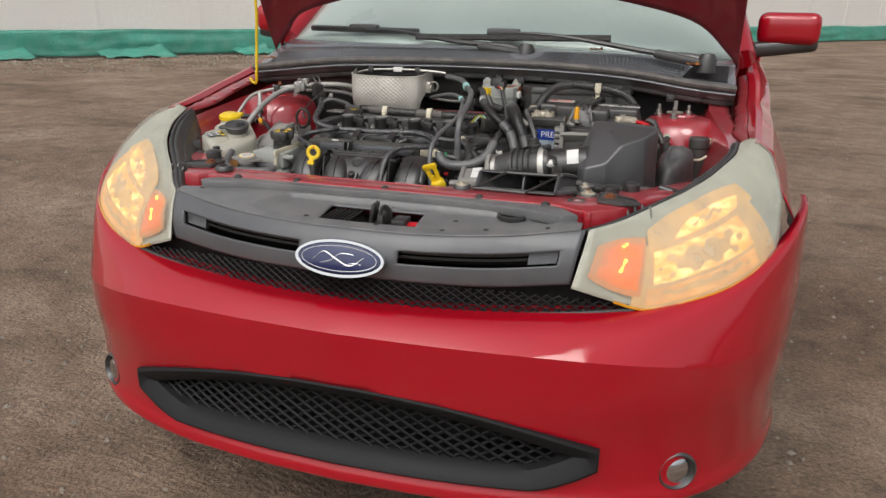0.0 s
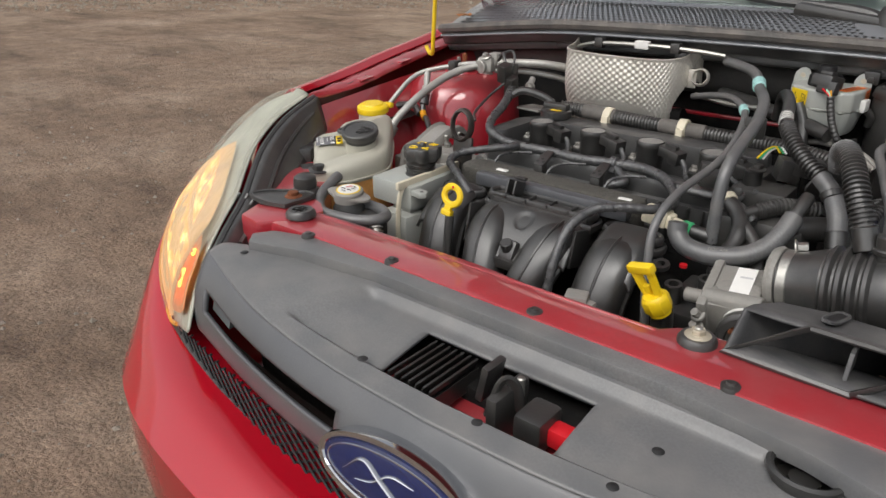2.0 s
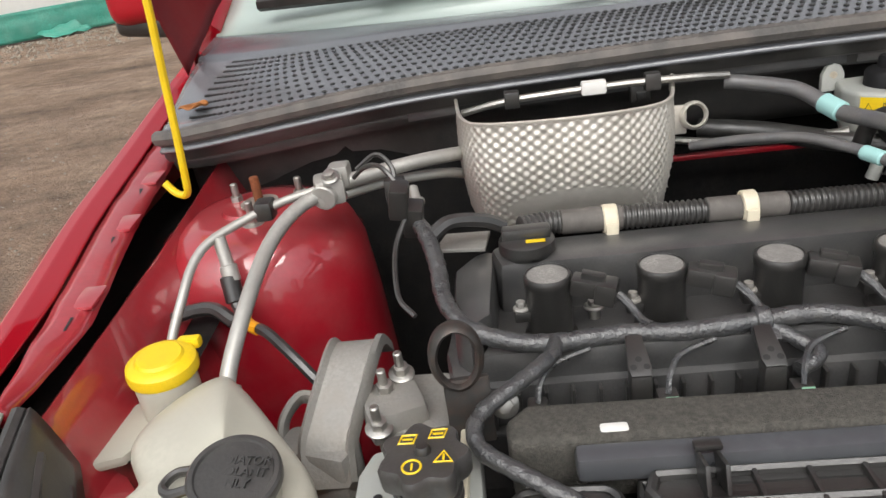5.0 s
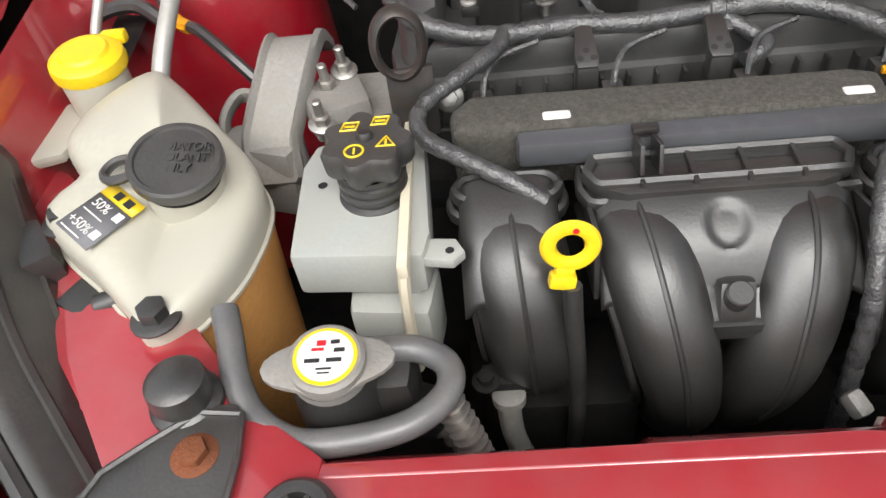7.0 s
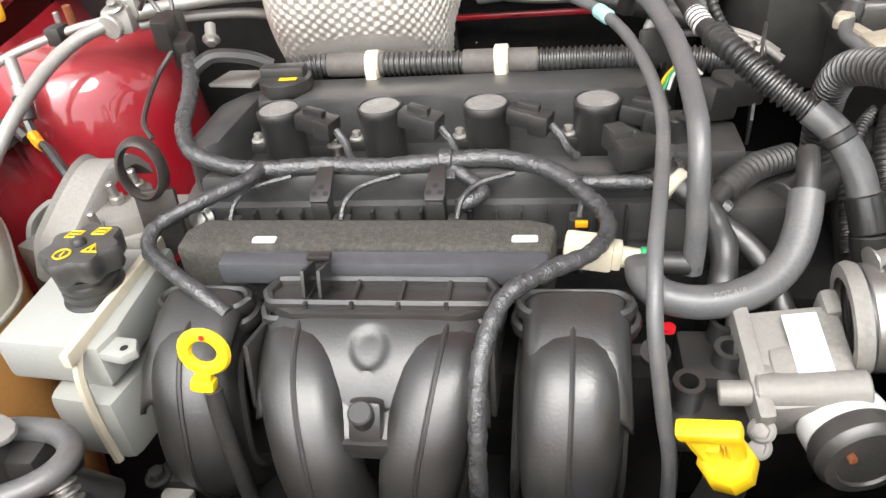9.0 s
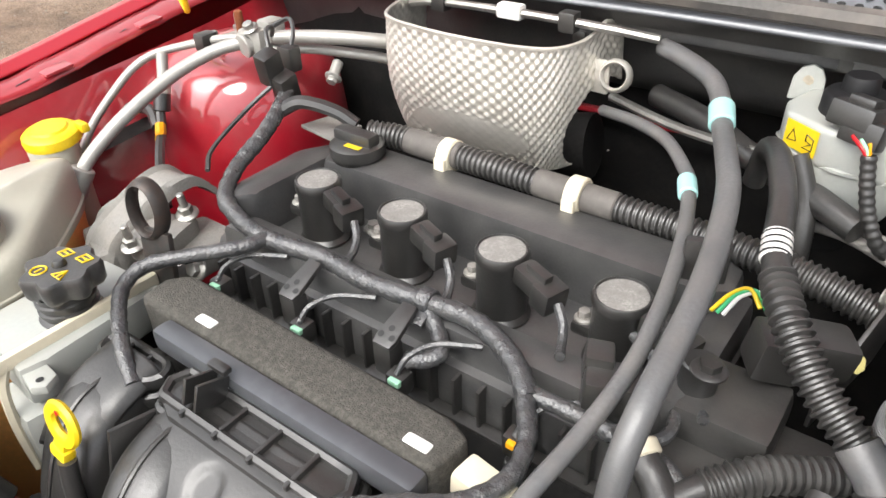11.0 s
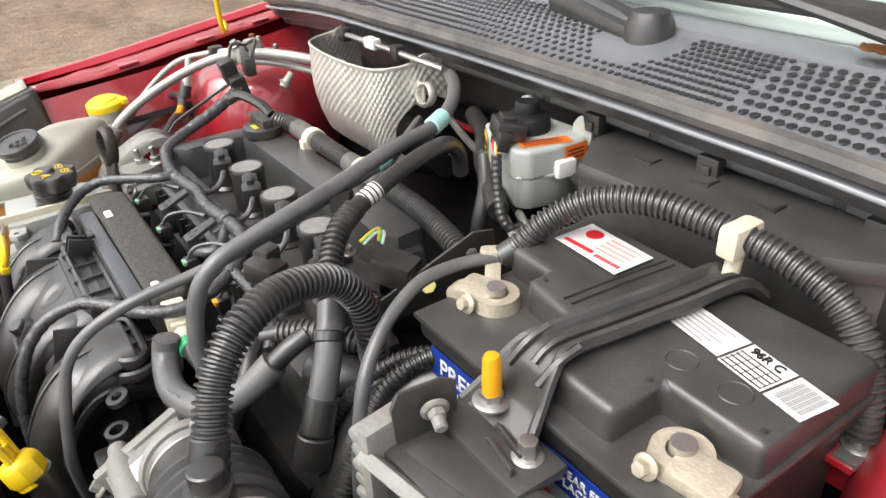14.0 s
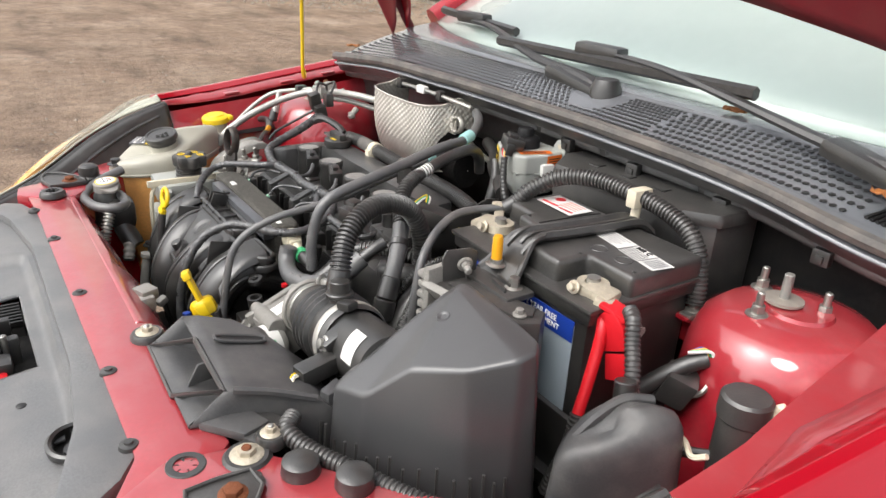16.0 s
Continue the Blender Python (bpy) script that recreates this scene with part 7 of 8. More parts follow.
letters("lettering", "2 YEAR FREE\nREPLACEMENT", 0.0095, frame_on((0.430, 0.6036, 0.822), (1, 0, 0), (0, 0, 1)), PAPER, bat)
part("red_mark", G().tube([(0.40 + 0.012 * math.cos(a), 0.6040, 0.785 + 0.012 * math.sin(a)) for a in [k * math.pi / 6 for k in range(11)]], 0.0016, n=5), REDPL, bat)
part("top_label", G().prism([(0.272, 0.724), (0.340, 0.720), (0.342, 0.760), (0.274, 0.764)], 0.8893, 0.8899, 0), PAPER, bat, "white warranty sticker")
part("label_bar", G().box((0.293, 0.730, 0.8903), (0.030, 0.004, 0.0005), 0), REDPL, bat)
part("label_logo", G().lathe([(0, 0.0006), (0.007, 0.0005), (0.0075, 0)], (0.289, 0.752, 0.8899), n=16), REDPL, bat)
for k in range(4):
    part("label_print", G().box((0.319, 0.755 - 0.006 * k, 0.8903), (0.030, 0.0022, 0.0005), 0), mat("pink print", (0.75, 0.35, 0.3), 0.5, bump=0) if k == 0 else bpy.data.materials["pink print"], bat)
for k in range(9):
    part("label_print", G().box((0.313 + 0.0028 * k, 0.7285, 0.8903), (0.0016, 0.004, 0.0005), 0), REDPL, bat)
TL_ = frame_on((0.457, 0.712, 0.8877), (0.985, -0.17, 0), (0.17, 0.985, 0))
part("top_label", flat_on(TL_, -0.058, -0.013, -0.012, 0.016), PAPER, bat, "torn white type sticker")
part("top_label", flat_on(TL_, -0.010, -0.015, 0.024, 0.016), PAPER, bat, "white type sticker")
part("top_label", flat_on(TL_, 0.026, -0.015, 0.052, 0.016), PAPER, bat, "white code sticker")
letters("lettering", "96R C", 0.0095, TL_ @ pose(0.006, 0.010, 0.0006), HOLEINK, bat)
for k in range(5):
    part("label_print", flat_on(TL_, -0.009, 0.0032 - 0.0042 * k, 0.022, 0.0044 - 0.0042 * k, 0.0005), HOLEINK, bat)
    part("label_print", flat_on(TL_, -0.008 + 0.0075 * k, -0.014, -0.0074 + 0.0075 * k, 0.004, 0.0005), HOLEINK, bat)
GREYP = mat("faded grey print", (0.36, 0.36, 0.36), 0.5, var=0.1, bump=0)
for k in range(16):
    part("bar_code", flat_on(TL_, 0.029 + 0.0013 * k, -0.011, 0.0296 + 0.0013 * k + (0.0004 if k % 3 else 0), 0.012, 0.0005), GREYP, bat)
for k in range(6):
    part("label_print", flat_on(TL_, -0.054, 0.010 - 0.0042 * k, -0.020 - 0.004 * (k % 3), 0.0116 - 0.0042 * k, 0.0005), GREYP, bat)
for x in (0.432, 0.470):
    part("fill_plug", G().lathe([(0.0095, 0), (0.0100, 0.0007), (0.0105, 0)], (x, 0.682, 0.8871), n=22), BLACK, bat)
part("yellow_dot", G().lathe([(0, 0.0006), (0.011, 0.0004)], (0.275, 0.634, 0.8605), n=18), YELLOW, bat, "half round yellow sticker")

nudge(bat, -0.004, 0.010, 0.002)


def terminal(c, m, label, sx):
    t = thing("battery_terminal", c, label, "terminal", "battery terminals")
    part("post", G().lathe([(0, 0.020), (0.0075, 0.020), (0.009, 0.0), (0, 0.0)], c, n=20), STEEL, t)
    part("clamp", G().lathe([(0.0095, 0.003), (0.0095, 0.014), (0.018, 0.014), (0.0195, 0.003)], c, n=22).box((c[0] + sx * 0.028, c[1] - 0.004, c[2] + 0.009), (0.036, 0.028, 0.012), 0.005, (4, 8 * sx, 12)).box((c[0] + sx * 0.05, c[1] - 0.010, c[2] + 0.004), (0.022, 0.022, 0.014), 0.005, (0, 18 * sx, 20)), m, t)
    part("bolt", G().bolt((c[0] - 0.006, c[1] - 0.022, c[2] + 0.010), 0.005, (0, -1, 0.3)), BRASS, t)
    return t


terminal((0.280, 0.664, 0.860), BRASS, "corroded negative battery clamp", -0.55)
terminal((0.468, 0.646, 0.860), BRASS, "pale corroded positive battery clamp", 0.6)
cl = thing("battery_clamp", (0.375, 0.60, 0.86), "black plastic battery hold down strap with yellow capped stud", "battery clamp")
strap = [Vector((0.380, 0.574, 0.846)), Vector((0.380, 0.590, 0.862)), Vector((0.381, 0.606, 0.884)), Vector((0.383, 0.622, 0.894)), Vector((0.388, 0.66, 0.894)), Vector((0.396, 0.72, 0.894)), Vector((0.402, 0.770, 0.894)), Vector((0.405, 0.792, 0.878))]
def strap_w(i, n):
    k = i / n
    return 0.036 - 0.020 * min(1, k / 0.42) + 0.004 * max(0, (k - 0.8) / 0.2)
SP = smooth_path(strap, False, 5)
rings = []
for i, p in enumerate(SP):
    w = strap_w(i, len(SP))
    rings.append([p + Vector((dx, 0, dz)) for dx, dz in ((-w, 0.001), (-w + 0.002, 0.007), (-w + 0.006, 0.007), (-w + 0.009, 0.002), (w - 0.009, 0.002), (w - 0.006, 0.007), (w - 0.002, 0.007), (w, 0.001), (w - 0.003, -0.004), (-w + 0.003, -0.004))])
part("strap", G().loft(rings), BLACKD, cl)
part("centre_rib", G().tube([p + Vector((0.002, 0, 0.004)) for p in SP[10:33]], 0.0028, n=6, res=1), BLACKD, cl)
for x in (0.366, 0.394):
    part("web_rib", G().tube([(x, 0.600, 0.880), (x + 0.004, 0.612, 0.894), (x + 0.006, 0.628, 0.900)], 0.0032, n=6), BLACKD, cl)
part("foot", G().box((0.388, 0.572, 0.846), (0.088, 0.040, 0.008), 0.003), BLACKD, cl)
for k in range(3):
    part("foot_rib", G().box((0.392 + 0.006 * k, 0.586 - 0.012 * k, 0.8525), (0.030, 0.003, 0.006), 0.001, (0, 0, -10)), BLACKD, cl)
part("stud_cap", G().lathe([(0, 0.030), (0.0048, 0.0285), (0.0060, 0.025), (0.0066, 0.0), (0, 0.0)], (0.370, 0.583, 0.868), n=16), ORANGEY, cl, "orange yellow plastic stud cap")
part("nut", G().bolt((0.370, 0.583, 0.860), 0.008), STEEL, cl)
part("nut", G().bolt((0.412, 0.577, 0.849), 0.0065, h=0.012), STEEL, cl)
nudge(cl, -0.008, 0.012, 0.002)
tray = thing("battery_tray", (0.38, 0.60, 0.60), "black plastic battery tray under the battery", "battery tray")
part("front_wall", G().box((0.40, 0.588, 0.70), (0.26, 0.008, 0.09), 0.003), BLACK, tray)
part("pan", G().box((0.40, 0.69, 0.66), (0.30, 0.24, 0.02), 0.005), BLACK, tray)

# battery cables
cb = thing("battery_cable", (0.40, 0.77, 0.92), "thick corrugated battery cable with cream tie", "battery cable")
part("conduit", G().tube([(0.250, 0.708, 0.882), (0.262, 0.728, 0.904), (0.285, 0.755, 0.924), (0.325, 0.778, 0.931), (0.375, 0.790, 0.927), (0.420, 0.796, 0.921), (0.462, 0.797, 0.908), (0.486, 0.795, 0.886), (0.498, 0.791, 0.855), (0.503, 0.787, 0.828)], 0.0102, n=14, pitch=0.0052, depth=0.0022), BLACKD, cb)
part("tie", G().box((0.392, 0.791, 0.925), (0.016, 0.032, 0.024), 0.004).cyl((0.392, 0.790, 0.915), (0.392, 0.784, 0.876), 0.006).lathe([(0, 0.003), (0.010, 0.003), (0.011, 0), (0.010, -0.003), (0, -0.003)], (0.392, 0.784, 0.876), n=14), CREAM, cb, "cream plastic tie post")
part("end_sleeve", G().cyl((0.244, 0.698, 0.875), (0.252, 0.711, 0.885), 0.0105), RUBBER, cb)
part("eyelet", G().bolt((0.504, 0.787, 0.820), 0.007).box((0.505, 0.782, 0.818), (0.016, 0.03, 0.006), 0.002), STEEL, cb)
hose("ground_cable", [(0.246, 0.699, 0.877), (0.240, 0.684, 0.877), (0.232, 0.660, 0.876), (0.234, 0.628, 0.876), (0.242, 0.602, 0.870), (0.250, 0.583, 0.862), (0.258, 0.567, 0.851), (0.267, 0.553, 0.837), (0.273, 0.544, 0.816), (0.278, 0.535, 0.77), (0.279, 0.53, 0.70)], 0.0056, HOSEG, "grey insulated ground cable arching from the battery", n=10)
part("crimp", G().box((0.241, 0.694, 0.878), (0.024, 0.014, 0.013), 0.004, (0, 0, 55)).box((0.256, 0.680, 0.868), (0.030, 0.013, 0.006), 0.002, (0, 20, -40)), BRASS, cb)
rc = thing("positive_cable", (0.50, 0.60, 0.80), "red sleeved positive cable hanging beside the battery", "battery cable")
part("sleeve", G().tube([(0.500, 0.632, 0.853), (0.509, 0.624, 0.842), (0.514, 0.616, 0.818), (0.520, 0.602, 0.785), (0.524, 0.590, 0.756)], 0.0066, n=10), REDPL, rc, "red cable sleeve")
RF = frame_on((0, 0.627, 0), (1, 0, 0), (0, 0, 1))
part("flag", G().prism([(0.500, 0.846), (0.508, 0.864), (0.520, 0.867), (0.536, 0.854), (0.543, 0.832), (0.516, 0.818)], -0.003, 0.003, 0.0015, RF).box((0.516, 0.636, 0.864), (0.034, 0.024, 0.006), 0.002, (0, 12, 10)), REDPL, rc, "red plastic terminal flap")
part("lower_flag", G().prism([(0.516, 0.815), (0.544, 0.829), (0.549, 0.798), (0.522, 0.786)], -0.004, 0.001, 0.0015, RF), REDPL, rc)
part("conduit", G().tube([(0.528, 0.640, 0.868), (0.542, 0.630, 0.866), (0.552, 0.622, 0.848), (0.566, 0.612, 0.826), (0.578, 0.602, 0.800)], 0.0080, n=12, pitch=0.005, depth=0.0012), BLACKD, rc)
part("lower_conduit", G().tube([(0.524, 0.590, 0.756), (0.526, 0.580, 0.72), (0.52, 0.56, 0.66)], 0.0075, n=12, pitch=0.005, depth=0.002), BLACKD, rc)
part("spring", G().tube([(0.534, 0.637, 0.856), (0.548, 0.637, 0.853)], 0.006, n=10, pitch=0.004, depth=0.002), CAST, rc)

# dark box at the bulkhead behind the battery
fuse = thing("bulkhead_box", (0.33, 0.885, 0.80), "long dusty black plastic box along the bulkhead", "plastic box")
part("body", G().prism([(0.175, 0.865), (0.21, 0.815), (0.43, 0.825), (0.470, 0.85), (0.475, 0.93), (0.18, 0.94)], 0.76, 0.905, 0.010), BLACKD, fuse)
part("lid", G().prism([(0.172, 0.868), (0.21, 0.810), (0.435, 0.820), (0.476, 0.85), (0.48, 0.935), (0.175, 0.945)], 0.900, 0.918, 0.006, shrink=0.97), BLACKD, fuse)
for x in (0.25, 0.31, 0.37):
    part("emboss", G().box((x, 0.855, 0.919), (0.018, 0.004, 0.002), 0.0008).box((x + 0.006, 0.863, 0.919), (0.004, 0.016, 0.002), 0.0008), BLACK, fuse)

# brake fluid reservoir
res = thing("brake_fluid_reservoir", (0.12, 0.83, 0.86), "white brake fluid reservoir with orange and yellow stickers", "fluid reservoir")
rp = [(0.066, 0.838), (0.072, 0.816), (0.104, 0.796), (0.148, 0.790), (0.163, 0.800), (0.170, 0.834), (0.170, 0.866), (0.152, 0.882), (0.076, 0.878)]
part("body", G().prism(rp, 0.884, 0.915, 0.005, seg=3), WHITE, res)
part("lower_body", G().prism(rp, 0.886, 0.848, 0.006, shrink=0.80), WHITE, res)
part("seam", G().tube([(x, y, 0.886) for x, y in rp], 0.0022, n=6, closed=True, res=1), WHITE, res)
cap_ = part("cap", G().lathe([(0, 0.030), (0.011, 0.030), (0.0125, 0.028), (0.013, 0.019), (0.021, 0.017), (0.0235, 0.014), (0.0240, 0.0), (0, 0)], (0.113, 0.838, 0.914), n=28), SOOT, res, "black sensor cap")
part("plug", G().box((0.122, 0.806, 0.926), (0.034, 0.030, 0.018), 0.003, (-12, 0, -25)).box((0.128, 0.792, 0.920), (0.030, 0.012, 0.018), 0.002, (-12, 0, -25)).box((0.123, 0.804, 0.938), (0.020, 0.014, 0.006), 0.002, (-12, 0, -25)), BLACK, cap_, "black plug with locking tab")
for k, m in enumerate((REDPL, MINT, ORANGEY)):
    part("plug_wire", G().tube([(0.122 + 0.006 * k, 0.788 - 0.003 * k, 0.918), (0.130 + 0.003 * k, 0.781, 0.914), (0.136, 0.780, 0.908)], 0.0014, n=6), m, res)
part("cable", G().tube([(0.136, 0.780, 0.910), (0.140, 0.777, 0.893), (0.147, 0.773, 0.872), (0.158, 0.770, 0.852), (0.166, 0.776, 0.842), (0.160, 0.795, 0.838)], 0.0052, n=10, pitch=0.006, depth=0.0006), RUBBER, res)
for x, y in ((0.158, 0.872), (0.072, 0.873)):
    lm_ = frame_on((x, y, 0.908), (1, 0.10, 0), (0, 0.15, 1))
    part("lug", G().prism([(-0.013, -0.004), (0.012, -0.004), (0.012, 0.014), (0.008, 0.022), (0.001, 0.025), (-0.007, 0.022), (-0.012, 0.014)], -0.003, 0.003, 0.001, lm_), WHITE, res)
    part("lug_hole", G().lathe([(0, 0.0036), (0.0042, 0.0036)], lm_ @ Vector((0, 0.013, 0)), (0, -1, 0), 12), BRASS, res)
OL = frame_on((0.153, 0.826, 0.9155), (0.34, 0.94, 0), (-0.94, 0.34, 0))
part("orange_label", flat_on(OL, -0.026, -0.008, 0.026, 0.008, 0.0004), ORANGE, res, "orange warning sticker")
OS = frame_on((0.1706, 0.850, 0.904), (0, 1, 0), (0, 0, 1))
part("orange_label", flat_on(OS, -0.014, -0.008, 0.015, 0.009, 0.0006), ORANGE, res, "orange warning sticker")
for k in range(3):
    part("label_print", flat_on(OL, -0.022, -0.0055 + 0.0045 * k, 0.016 + 0.003 * (k % 2), -0.0037 + 0.0045 * k, 0.0008), HOLEINK, res)
    part("label_print", flat_on(OS, -0.011, -0.005 + 0.004 * k, 0.011, -0.0034 + 0.004 * k, 0.0010), HOLEINK, res)
YL = frame_on((0.088, 0.806, 0.9005), (0.032, -0.020, 0), (0, 0, 1))
part("yellow_label", flat_on(YL, -0.0155, -0.0105, 0.0155, 0.0105, 0.0008), YELLOW, res, "yellow pictogram sticker")
part("pictogram", G().tube([YL @ Vector(p) for p in ((-0.012, -0.005, 0.001), (-0.003, -0.005, 0.001), (-0.0075, 0.005, 0.001))], 0.0006, n=4, closed=True, res=1), HOLEINK, res)
part("pictogram", G().tube([YL @ Vector(p) for p in ((0.003, -0.006, 0.001), (0.012, -0.006, 0.001), (0.012, 0.005, 0.001), (0.003, 0.005, 0.001), (0.003, 0.0, 0.001), (0.012, 0.0, 0.001))], 0.0006, n=4, closed=True, res=1), HOLEINK, res)
part("white_clip", G().box((0.172, 0.836, 0.892), (0.010, 0.022, 0.018), 0.003, (0, 0, -5)), PAPER, res)
part("clip_hose", G().tube([(0.176, 0.842, 0.884), (0.182, 0.846, 0.874), (0.180, 0.850, 0.860)], 0.006, n=10), BLACK, res)
part("elbow", G().tube([(0.098, 0.806, 0.854), (0.092, 0.800, 0.842), (0.088, 0.800, 0.828)], 0.0065, n=10), WHITE, res)
part("master_cylinder", G().cyl((0.12, 0.80, 0.835), (0.12, 0.90, 0.845), 0.022), DARK, res)


# ---- left side of the bay ----
tank = thing("coolant_tank", (-0.50, 0.43, 0.55), "white translucent coolant tank half full of orange coolant", "coolant tank")
def hull(z, rows):
    """A rounded ring at height z through the given plan points (x, y, dz)."""
    return [Vector((p.x, p.y, z + p.z)) for p in smooth_path(rows, True, 4)]
TP = [(-0.485, 0.324, -0.016), (-0.462, 0.338, -0.013), (-0.437, 0.378, -0.008), (-0.430, 0.438, 0.0), (-0.462, 0.484, 0.010), (-0.508, 0.536, 0.022), (-0.532, 0.547, 0.024), (-0.566, 0.520, 0.018), (-0.578, 0.480, 0.014), (-0.556, 0.442, 0.010), (-0.572, 0.416, 0.006), (-0.560, 0.396, 0.004), (-0.530, 0.370, 0.000), (-0.500, 0.340, -0.012)]
def shrunk(k, dz=1.0):
    return [(-0.487 + (x + 0.487) * k, 0.445 + (y - 0.445) * k, z * dz) for x, y, z in TP]
tank_top = part("upper_tank", G().loft([hull(0.758, shrunk(0.985, 0.3)), hull(0.782, shrunk(1.0, 0.9)), hull(0.789, shrunk(0.985)), hull(0.7945, shrunk(0.95, 1.0)), hull(0.7985, shrunk(0.88, 1.0)), hull(0.8015, shrunk(0.74, 1.0)), hull(0.8040, shrunk(0.42, 1.0)), hull(0.8045, shrunk(0.05, 1.0))]), TANKW, tank, "milky white upper tank", angle=75)
part("lower_tank", G().loft([hull(0.50, shrunk(0.66, 0)), hull(0.60, shrunk(0.80, 0)), hull(0.70, shrunk(0.90, 0)), hull(0.760, shrunk(0.965, 0.3))]), TANKO, tank, "orange coolant showing through the lower tank", angle=75)
part("mould_seam", G().tube(hull(0.764, shrunk(1.0, 0.5)), 0.0022, n=6, closed=True, res=1), TANKW, tank)

CAPN = Vector((0.13, -0.22, 0.97)).normalized()
CAPC = Vector((-0.474, 0.424, 0.815))
cap = part("cap", G().lathe([(0, 0.0125), (0.0245, 0.0125), (0.0255, 0.0142), (0.0285, 0.0142), (0.0300, 0.0125), (0.0303, 0.006), (0.0290, 0.003), (0.0250, 0.002), (0.0245, -0.014), (0, -0.014)], CAPC, CAPN, 40), BLACKD, tank, "black coolant cap")
capm = frame_on(CAPC + CAPN * 0.0126, (1, -0.10, 0), (0.10, 1, 0.25))
letters("lettering", "RADIATOR\nCOOLANT\nONLY", 0.0088, capm @ pose(0.001, 0.001, 0), BLACK, cap, 0.0008)
part("cap_tab", G().tube([CAPC + Vector(p) for p in ((-0.027, -0.004, 0.004), (-0.042, -0.007, 0.002), (-0.050, 0.000, 0.002), (-0.044, 0.010, 0.004), (-0.028, 0.010, 0.006))], 0.0032, n=8, flat=1.1), BLACKD, cap)
part("cap_neck", G().lathe([(0.027, -0.026), (0.026, -0.004)], CAPC, CAPN, 28), TANKW, tank)
bpy.context.view_layer.update()
_ok, LABP, LABN, _i = tank_top.ray_cast(Vector((-0.523, 0.399, 1.0)) - tank_top.matrix_world.translation, Vector((0, 0, -1)))
lab = frame_on(LABP + LABN * 0.0012, Vector((0.75, -0.66, 0)) - LABN * LABN.dot(Vector((0.75, -0.66, 0))), (0.30, 0.95, 0.1))
part("mix_label", flat_on(lab, -0.017, -0.022, 0.017, 0.011), mat("grey label", (0.15, 0.15, 0.16), 0.5, var=0.1, bump=0.02), tank, "grey mixing ratio label", solid=0.0006, offset=1.0)
part("warning_band", flat_on(lab, -0.017, 0.0112, 0.017, 0.022, 0.0002), YELLOW, tank, "yellow warning band", solid=0.0006, offset=1.0)
letters("lettering", "50%", 0.0095, lab @ pose(-0.005, 0.0045, 0.0012), PAPER, tank, 0.0002)
letters("lettering", "+50%", 0.0095, lab @ pose(-0.004, -0.0125, 0.0012), PAPER, tank, 0.0002)
for k in range(2):
    part("label_print", flat_on(lab, 0.0085, 0.002 - 0.017 * k, 0.0150, 0.0085 - 0.017 * k, 0.0012), PAPER, tank)
    part("label_print", flat_on(lab, -0.014, -0.0035 - 0.0165 * k, 0.006, -0.0025 - 0.0165 * k, 0.0012), PAPER, tank)
part("warning_print", flat_on(lab, -0.006, 0.0135, 0.000, 0.0195, 0.0012), HOLEINK, tank)
part("warning_print", flat_on(lab, 0.004, 0.0135, 0.011, 0.0195, 0.0012), HOLEINK, tank)
for c in ((-0.557, 0.411, 0.791), (-0.480, 0.336, 0.776)):
    part("bolt", G().bolt(c, 0.0095, washer=1.65, h=0.009), BLACK, tank)
nudge(tank, 0.003, -0.001, 0.006)
wash = thing("washer_neck", (-0.585, 0.56, 0.70), "white washer filler neck with yellow cap", "filler neck")
part("neck", G().lathe([(0.026, 0.66), (0.025, 0.74), (0.025, 0.79), (0.0255, 0.818), (0.024, 0.824)], (-0.578, 0.558, 0), n=28), TANKW, wash)
part("cap", G().lathe([(0, 0.013), (0.018, 0.0125), (0.020, 0.010), (0.025, 0.009), (0.0285, 0.006), (0.0295, 0.001), (0.029, -0.004), (0.026, -0.005)], (-0.579, 0.561, 0.826), (0.05, -0.08, 1), 36).box((-0.564, 0.587, 0.832), (0.020, 0.010, 0.010), 0.003), YELLOW, wash, "yellow plastic washer cap")
part("bracket", G().prism([(-0.590, 0.575), (-0.617, 0.567), (-0.648, 0.536), (-0.652, 0.520), (-0.640, 0.500), (-0.622, 0.490), (-0.597, 0.498), (-0.58, 0.53)], 0.778, 0.788, 0.004), TANKW, wash)
part("bolt", G().bolt((-0.632, 0.528, 0.788), 0.008, washer=1.4), BLACK, wash)
ps = thing("power_steering_reservoir", (-0.36, 0.43, 0.70), "white power steering reservoir with black ribbed cap", "fluid reservoir")
part("upper_body", G().prism([(-0.405, 0.380), (-0.318, 0.374), (-0.314, 0.395), (-0.320, 0.500), (-0.400, 0.495), (-0.408, 0.47)], 0.742, 0.779, 0.005), WHITE, ps)
part("lower_body", G().prism([(-0.375, 0.368), (-0.318, 0.362), (-0.312, 0.40), (-0.325, 0.46), (-0.375, 0.46)], 0.672, 0.735, 0.010).prism([(-0.365, 0.385), (-0.325, 0.38), (-0.325, 0.45), (-0.365, 0.45)], 0.725, 0.748, 0.003), WHITE, ps)
part("mould_rib", G().box((-0.330, 0.430, 0.782), (0.007, 0.145, 0.012), 0.002).tube([(-0.330, 0.372, 0.782), (-0.332, 0.364, 0.760), (-0.333, 0.361, 0.72), (-0.333, 0.362, 0.675)], 0.004, n=6), CREAM, ps, "stained mould seam")
part("tab", G().prism([(-0.322, 0.376), (-0.300, 0.372), (-0.292, 0.380), (-0.298, 0.392), (-0.318, 0.394)], 0.766, 0.774, 0.002), WHITE, ps)
